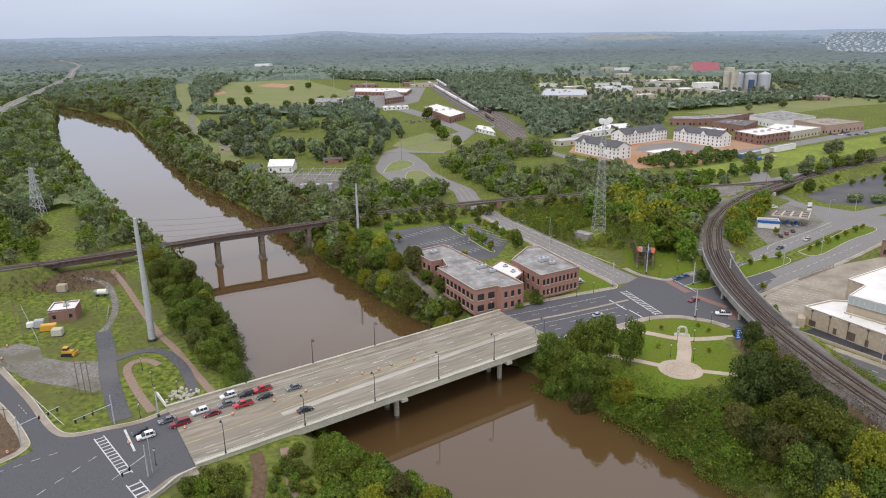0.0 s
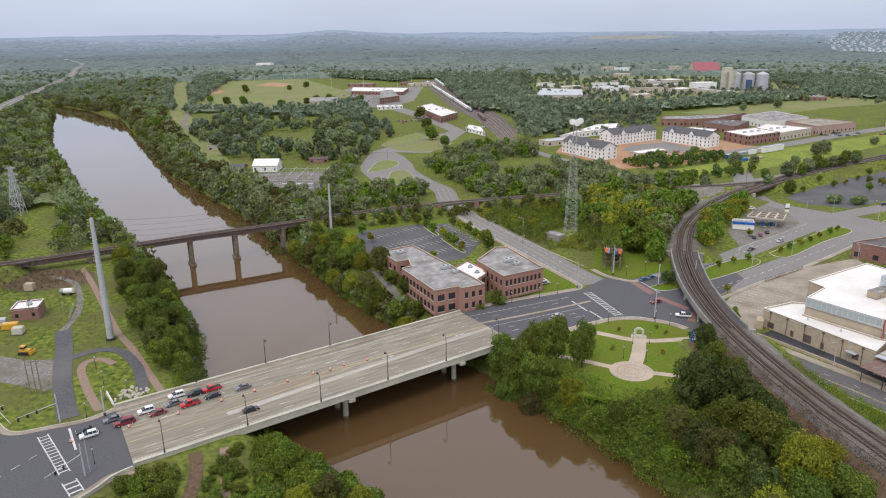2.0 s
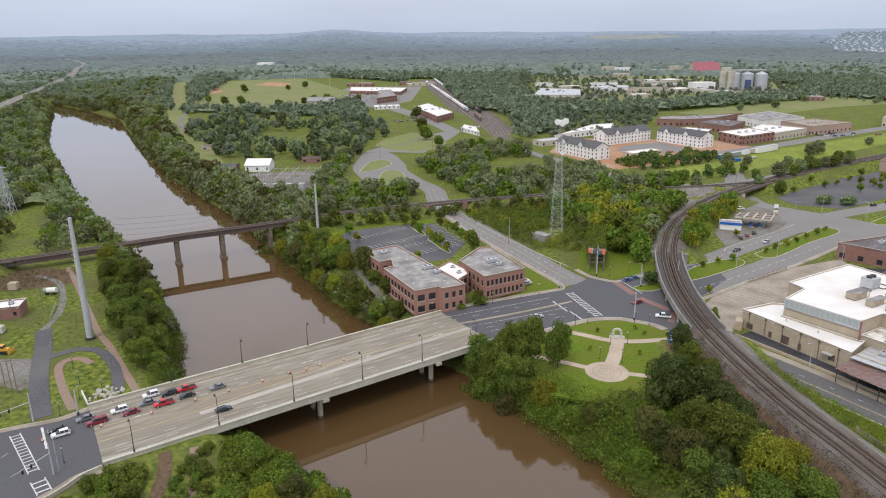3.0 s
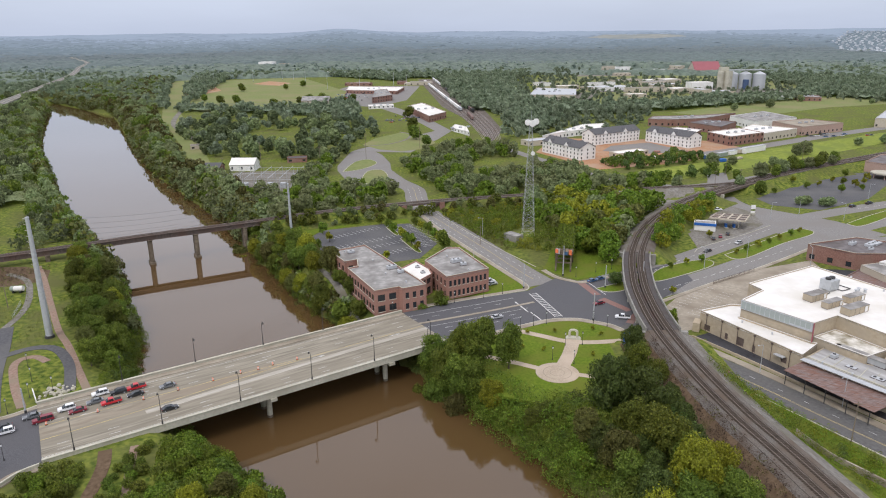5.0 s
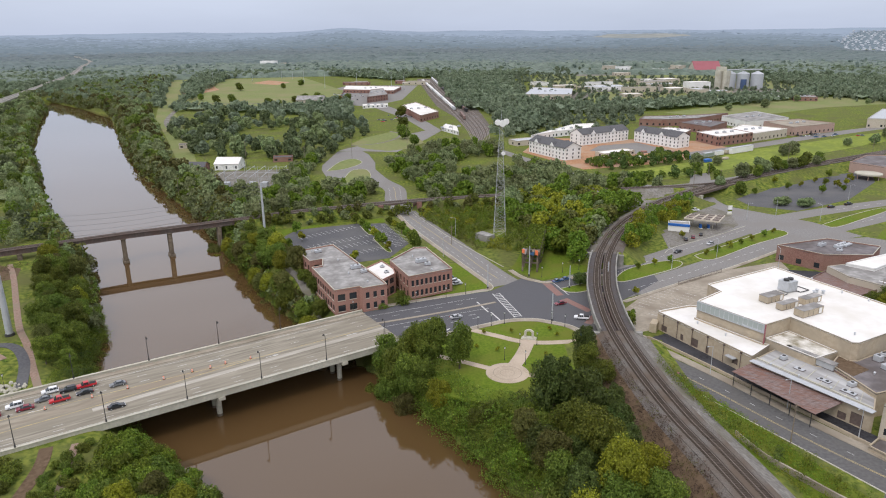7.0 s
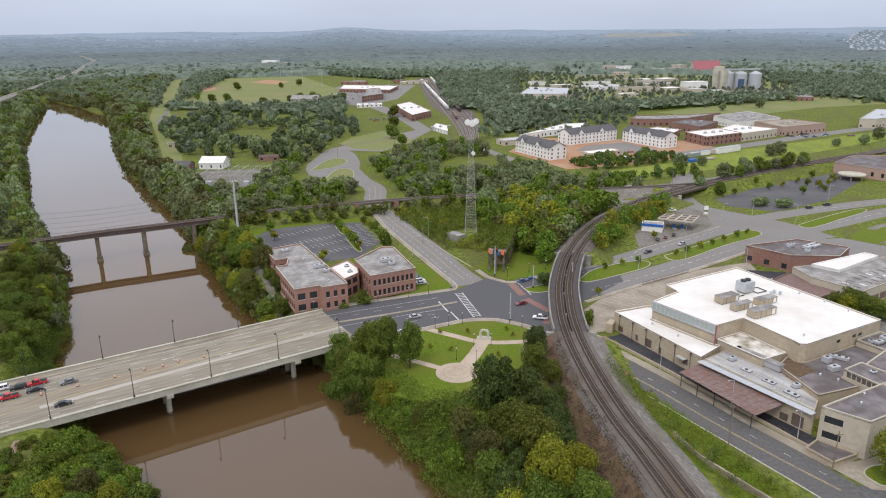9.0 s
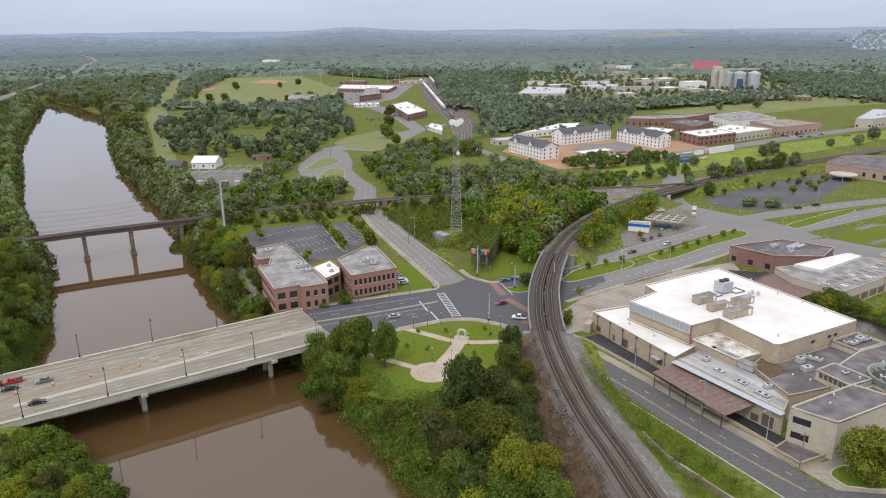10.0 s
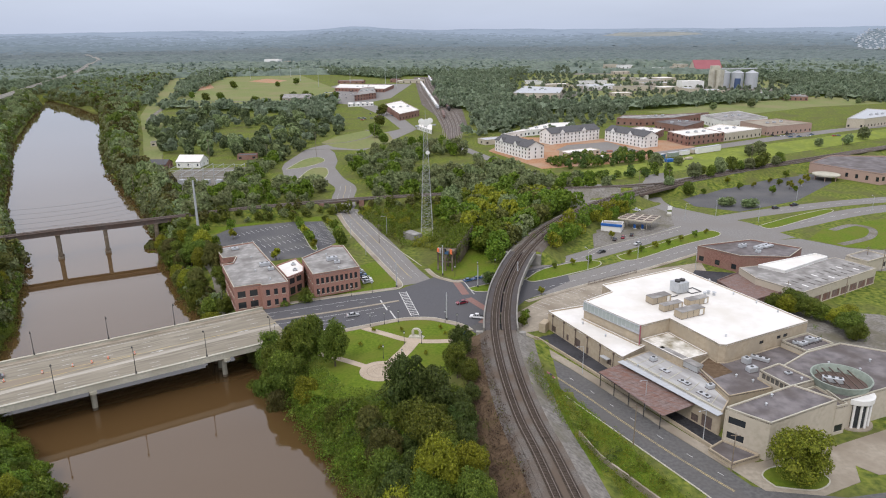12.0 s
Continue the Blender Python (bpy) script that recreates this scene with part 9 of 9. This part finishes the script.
for v, w, z, h, mat in ((-3.4, 1.3, 8.4, 2.2, ORANGE), (-1.6, 2.2, 8.2, 1.6, PAINTS["blue"]), (0.2, 1.4, 8.6, 2.0, STONE), (1.8, 1.6, 8.6, 2.4, PAINTS["silver"]), (2.6, 1.2, 9.0, 1.8, ORANGE), (-0.6, 1.0, 9.4, 1.4, PAINTS["black"])):
    part("painted_panel", prism(bmesh.new(), [q(-0.5 - 0.2 * abs(v), v), q(-0.2 - 0.2 * abs(v), v), q(0.2, v + w), q(-0.1, v + w)], z, z + h), mat, ruin, "bright painted metal cut-out")
vr = np.random.RandomState(8)
V, F = [], []
for k in range(2600):
    u, v = vr.uniform(4, 44), vr.uniform(-4.6, 4.6)
    z = 9.7 + vr.uniform(0, 1.1) if abs(v) < 4 else vr.uniform(5, 9.8)
    c = np.array([*q(u, v), z])
    a, b = vr.normal(size=3), vr.normal(size=3)
    a *= 0.42 / np.linalg.norm(a)
    b *= 0.42 / np.linalg.norm(b)
    V += [c - a, c - b, c + a, c + b]
    F.append((4 * k, 4 * k + 1, 4 * k + 2, 4 * k + 3))
vine = new("vine_cover", array_mesh("vine_cover", V, F, VINE))
vine.parent = ruin
vine["kind"] = "stuff"

# ---- west bank: small works, machines ----
shell("pump_house", [(-146, 247), (-137, 249.5), (-139, 258), (-148, 255.5)], 5.0, BRICK_DK, ROOF_WHITE, "small red brick pump house with a pale flat roof", "pump house", windows={0: [(2, 1.2, 1.2, 1.6)]}, cap=WHITE)
roof_unit((-142, 253, 4.5), (1.6, 1.4, 1.6), 10)


def crate(name, x, y, size, mat, label, turn=0.0, category="equipment"):
    t = thing(name, label, category, at=(x, y, gz(x, y)))
    t.rotation_euler[2] = radians(turn)
    bm = box(bmesh.new(), -size[0] / 2, size[0] / 2, -size[1] / 2, size[1] / 2, 0.25, size[2])
    bmesh.ops.bevel(bm, geom=bm.edges, offset=0.08, segments=1, affect="EDGES")
    part("body", bm, mat, t)
    part("skid", box(bmesh.new(), -size[0] / 2 - 0.15, size[0] / 2 + 0.15, -size[1] / 2, size[1] / 2, 0, 0.3), STEEL_DK, t)
    part("lid", box(bmesh.new(), -size[0] / 2 + 0.2, size[0] / 2 - 0.2, -size[1] / 2 + 0.2, size[1] / 2 - 0.2, size[2], size[2] + 0.15), mat, t)
    return t


YELLOW = paint("machine_yellow", (0.55, 0.30, 0.03), 0.5, 0.0)
crate("generator", -142.5, 240, (5.5, 2.4, 2.4), YELLOW, "yellow generator set beside the pump house", 15)
crate("control_cabinet", -147.5, 243, (3.4, 2.2, 3.0), STEEL, "grey control cabinet on a skid", 15)
crate("white_tank", -137, 235.5, (3.6, 3.0, 2.6), CONCRETE, "pale concrete tank box", 10)
crate("white_cabinet", -151, 243, (2.4, 1.8, 2.0), WHITE, "white cabinet in the grass", 20)
crate("tan_shed", -158, 281, (3.6, 3.0, 3.2), BEIGE, "small tan shed in the field", 5)
tank = thing("tank_trailer", "small white and teal tank trailer", "trailer", at=(-139, 275, 0.1))
part("tank", rod(bmesh.new(), (-2.6, 0, 1.7), (2.6, 0, 1.9), 1.15, 1.15, 16), WHITE, tank)
part("stripe", rod(bmesh.new(), (-2.63, 0, 1.7), (-1.2, 0, 1.75), 1.17, 1.17, 16), TEAL, tank)
for x in (-1.5, 1.5):
    part("wheel", rod(bmesh.new(), (x, -1.1, 0.45), (x, 1.1, 0.45), 0.45, 0.45, 12), RUBBER, tank)
dz = thing("bulldozer", "yellow bulldozer parked on gravel", "bulldozer", at=(-125, 218.5, 0.1))
for s in (-1.1, 1.1):
    part("track", loft(bmesh.new(), [(-1.9, 0.2), (-1.6, 0.95), (1.6, 0.95), (1.9, 0.2), (1.5, 0.0), (-1.5, 0.0)], 0.28), BLACK, dz).location = (0, s, 0)
part("hull", box(bmesh.new(), -1.7, 1.9, -0.75, 0.75, 0.6, 1.7), YELLOW, dz)
part("cab", box(bmesh.new(), -1.3, 0.3, -0.8, 0.8, 1.7, 3.0), YELLOW, dz)
part("cab_glass", box(bmesh.new(), -1.2, 0.34, -0.84, 0.84, 2.0, 2.7), GLASS, dz)
part("blade", box(bmesh.new(), 2.5, 2.75, -1.8, 1.8, 0.1, 1.3), YELLOW, dz)
part("push_arm", box(bmesh.new(), 1.5, 2.6, -1.3, 1.3, 0.4, 0.6), YELLOW, dz)
for a, b in (((-165, 262), (-140, 228)), ((-130, 262), (-124, 246))):
    f = thing("wire_fence", "thin wire fence with metal posts", "fence")
    a, b = Vector(a), Vector(b)
    for k in range(9):
        p = a.lerp(b, k / 8)
        part("fence_post", rod(bmesh.new(), (p.x, p.y, -0.1), (p.x, p.y, 1.8), 0.05, 0.05, 5), STEEL, f)
    for z in (0.6, 1.2, 1.75):
        part("fence_wire", rod(bmesh.new(), (a.x, a.y, z), (b.x, b.y, z), 0.025, 0.025, 4), STEEL, f)
# rock pile by the bridge end
rk = np.random.RandomState(3)
rocks = thing("riprap", "pile of pale broken rocks by the bridge end", "rocks")
for k in range(40):
    x, y = -80 + rk.uniform(0, 8), 188 + rk.uniform(-4, 6)
    bm = bmesh.new()
    bmesh.ops.create_icosphere(bm, subdivisions=1, radius=rk.uniform(0.4, 0.9))
    for v in bm.verts:
        v.co *= rk.uniform(0.75, 1.15)
    bmesh.ops.translate(bm, vec=(x, y, gz(x, y) + 0.2), verts=bm.verts)
    part("rock", bm, CONCRETE, rocks)
sp = thing("stair_parapet", "white concrete stair parapet beside the bridge", "parapet")
part("wall", prism(bmesh.new(), [(-79.5, 183), (-78.6, 182.2), (-83.5, 189), (-84.3, 189.6)], -1, 1.3), WHITE, sp)

# ---- substation, train, containers, far clutter ----
ss = thing("substation", "grey steel substation gantries and transformers", "substation")
for i in range(7):
    for j in range(3):
        x, y = -112 + i * 8, 470 + j * 22
        part("gantry_post", rod(bmesh.new(), (x, y, 0), (x, y, 9 if j != 1 else 12), 0.16, 0.1, 5), STEEL, ss)
    part("gantry_beam", rod(bmesh.new(), (-112 + i * 8, 470, 8.6), (-112 + i * 8, 514, 8.6), 0.14, 0.14, 5), STEEL, ss)
for j in range(3):
    part("bus_bar", rod(bmesh.new(), (-112, 470 + 22 * j, 7.6), (-64, 470 + 22 * j, 7.6), 0.1, 0.1, 5), STEEL, ss)
for i in range(5):
    part("transformer", box(bmesh.new(), -110 + i * 9, -106 + i * 9, 478, 482, 0, 3.4), STEEL, ss)
for x0, y0, x1, y1, cnt, mats in ((62, 950, -4, 1500, 26, (WHITE, STEEL)), (78, 930, 60, 1080, 8, (BLACK, RUST)), (30, 1400, 12, 1580, 8, (WHITE, STEEL)), (72, 1010, 40, 1300, 12, (BLACK, STEEL_DK)), (74, 850, 70, 905, 3, (RUST, RUST))):
    a, b = Vector((x0, y0)), Vector((x1, y1))
    d = (b - a).normalized()
    for i in range(cnt):
        p = a.lerp(b, (i + 0.5) / cnt)
        L = (b - a).length / cnt * 0.92
        w = thing("rail_car", "freight car in a line on the rail yard", "rail car", "rail cars", (p.x, p.y, 0.1))
        w.rotation_euler[2] = math.atan2(d.y, d.x)
        part("body", box(bmesh.new(), -L / 2, L / 2, -1.5, 1.5, 1.1, 4.4), mats[i % 2] if cnt < 20 else mats[0 if i % 7 else 1], w)
        for x in (-L * 0.35, L * 0.35):
            part("bogie", box(bmesh.new(), x - 1.3, x + 1.3, -1.2, 1.2, 0.15, 1.1), STEEL_DK, w)
for k in range(6):
    line = bent([(92 - k * 3.2 + 4, 690), (96 - k * 4.5, 790), (82 - k * 5.5, 960), (45 - k * 6, 1280), (14 - k * 5, 1590)], 8)
    yt = thing("yard_track", "rusty yard track on ballast", "railway track", "yard tracks")
    for g in (-0.75, 0.75):
        part("rail", ribbon(bmesh.new(), line, g - 0.2, g + 0.2, 0.3, 0.25), RAIL, yt)
for x, y, L, mat, r in ((262, 578, 12, PAINTS["blue"], 35), (276, 588, 12, TEAL, 35), (288, 597, 10, WHITE, 35), (312, 610, 30, WHITE, 34), (300, 606, 10, CREAM, 35)):
    c = thing("site_container", "long site container on the meadow edge", "container", "site containers", (x, y, 0.1))
    c.rotation_euler[2] = radians(r)
    part("body", box(bmesh.new(), -L / 2, L / 2, -1.6, 1.6, 0.3, 3.6 if L < 20 else 5.0), mat, c)
    part("roof", box(bmesh.new(), -L / 2 - 0.1, L / 2 + 0.1, -1.7, 1.7, 3.6 if L < 20 else 5.0, 3.75 if L < 20 else 5.2), STEEL, c)
far_box(188, 585, 34, 12, 30, 4, CREAM, ROOF_WHITE, "long low white-roofed shop beside the street")
far_box(-196, 646, 18, 9, 20, 4, CREAM, ROOF_SHINGLE, "small pale house by the levee")
far_box(-90, 575, 16, 10, 10, 4, BRICK_DK, ROOF_SHINGLE, "small brick house among trees")
far_box(281, 296, 16, 10, 32, 6, CREAM, ROOF_GREY, "small cream two-storey shop")
shell("brick_hall", [(357, 520), (371, 498), (386, 478), (430, 500), (440, 545), (385, 548)], 8.0, LODGE, ROOF_DARK, "long brown brick hall beyond the car park", "hall", cap=LODGE, windows={1: [(4, 2.0, 2.0, 3.0)], 2: [(7, 3.0, 2.5, 3.0)]})
bm = bmesh.new()
rod(bm, (358, 496, 3.4), (358, 496, 4.2), 9.0, 9.0, 24)
porch = thing("entrance_canopy", "round pale entrance canopy on posts", "canopy")
part("canopy_disc", bm, CONCRETE, porch)
for k in range(6):
    q = (358 + 7.5 * math.cos(k * 1.05), 496 + 7.5 * math.sin(k * 1.05))
    part("post", rod(bmesh.new(), (*q, 0), (*q, 3.5), 0.3, 0.3, 8), LODGE, porch)
far_box(1050, 1520, 60, 26, 20, 6, WHITE, ROOF_WHITE, "white roofed shed by the field")
far_box(-300, 1760, 60, 24, 5, 9, WHITE, ROOF_WHITE, "white sheds at the edge of the woods")
far_box(-440, 1790, 120, 10, 5, 4, CREAM, ROOF_WHITE, "long pale sheds at the edge of the woods")

# building materials beside the construction site
for nm, x, y, size, mat_, words, turn in (("wrapped_pallets", 257, 560, (9, 4, 2.2), TEAL, "stack of wrapped blue building pallets", 20), ("wrapped_pallets", 267, 565, (7, 4, 2.4), BLUE, "stack of wrapped blue building pallets", 25),
                                          ("lumber_stack", 277, 571, (8, 3, 1.8), CREAM, "pale stack of sawn lumber on skids", 30), ("lumber_stack", 286, 577, (6, 3, 1.6), CREAM, "pale stack of sawn lumber on skids", 35),
                                          ("skip_container", 238, 596, (6, 2.5, 2.0), ORANGE, "orange rubbish skip on bare ground", 15), ("skip_container", 252, 606, (6, 2.5, 2.0), REDPAVE, "rusty red rubbish skip on bare ground", 60),
                                          ("site_hut", 212, 576, (9, 3, 3.0), WHITE, "white site hut beside the construction ground", 25), ("brick_pallets", 228, 612, (5, 3, 1.5), BRICK, "pallets of red bricks on bare ground", 10)):
    crate(nm, x, y, size, mat_, words, turn, "building materials")
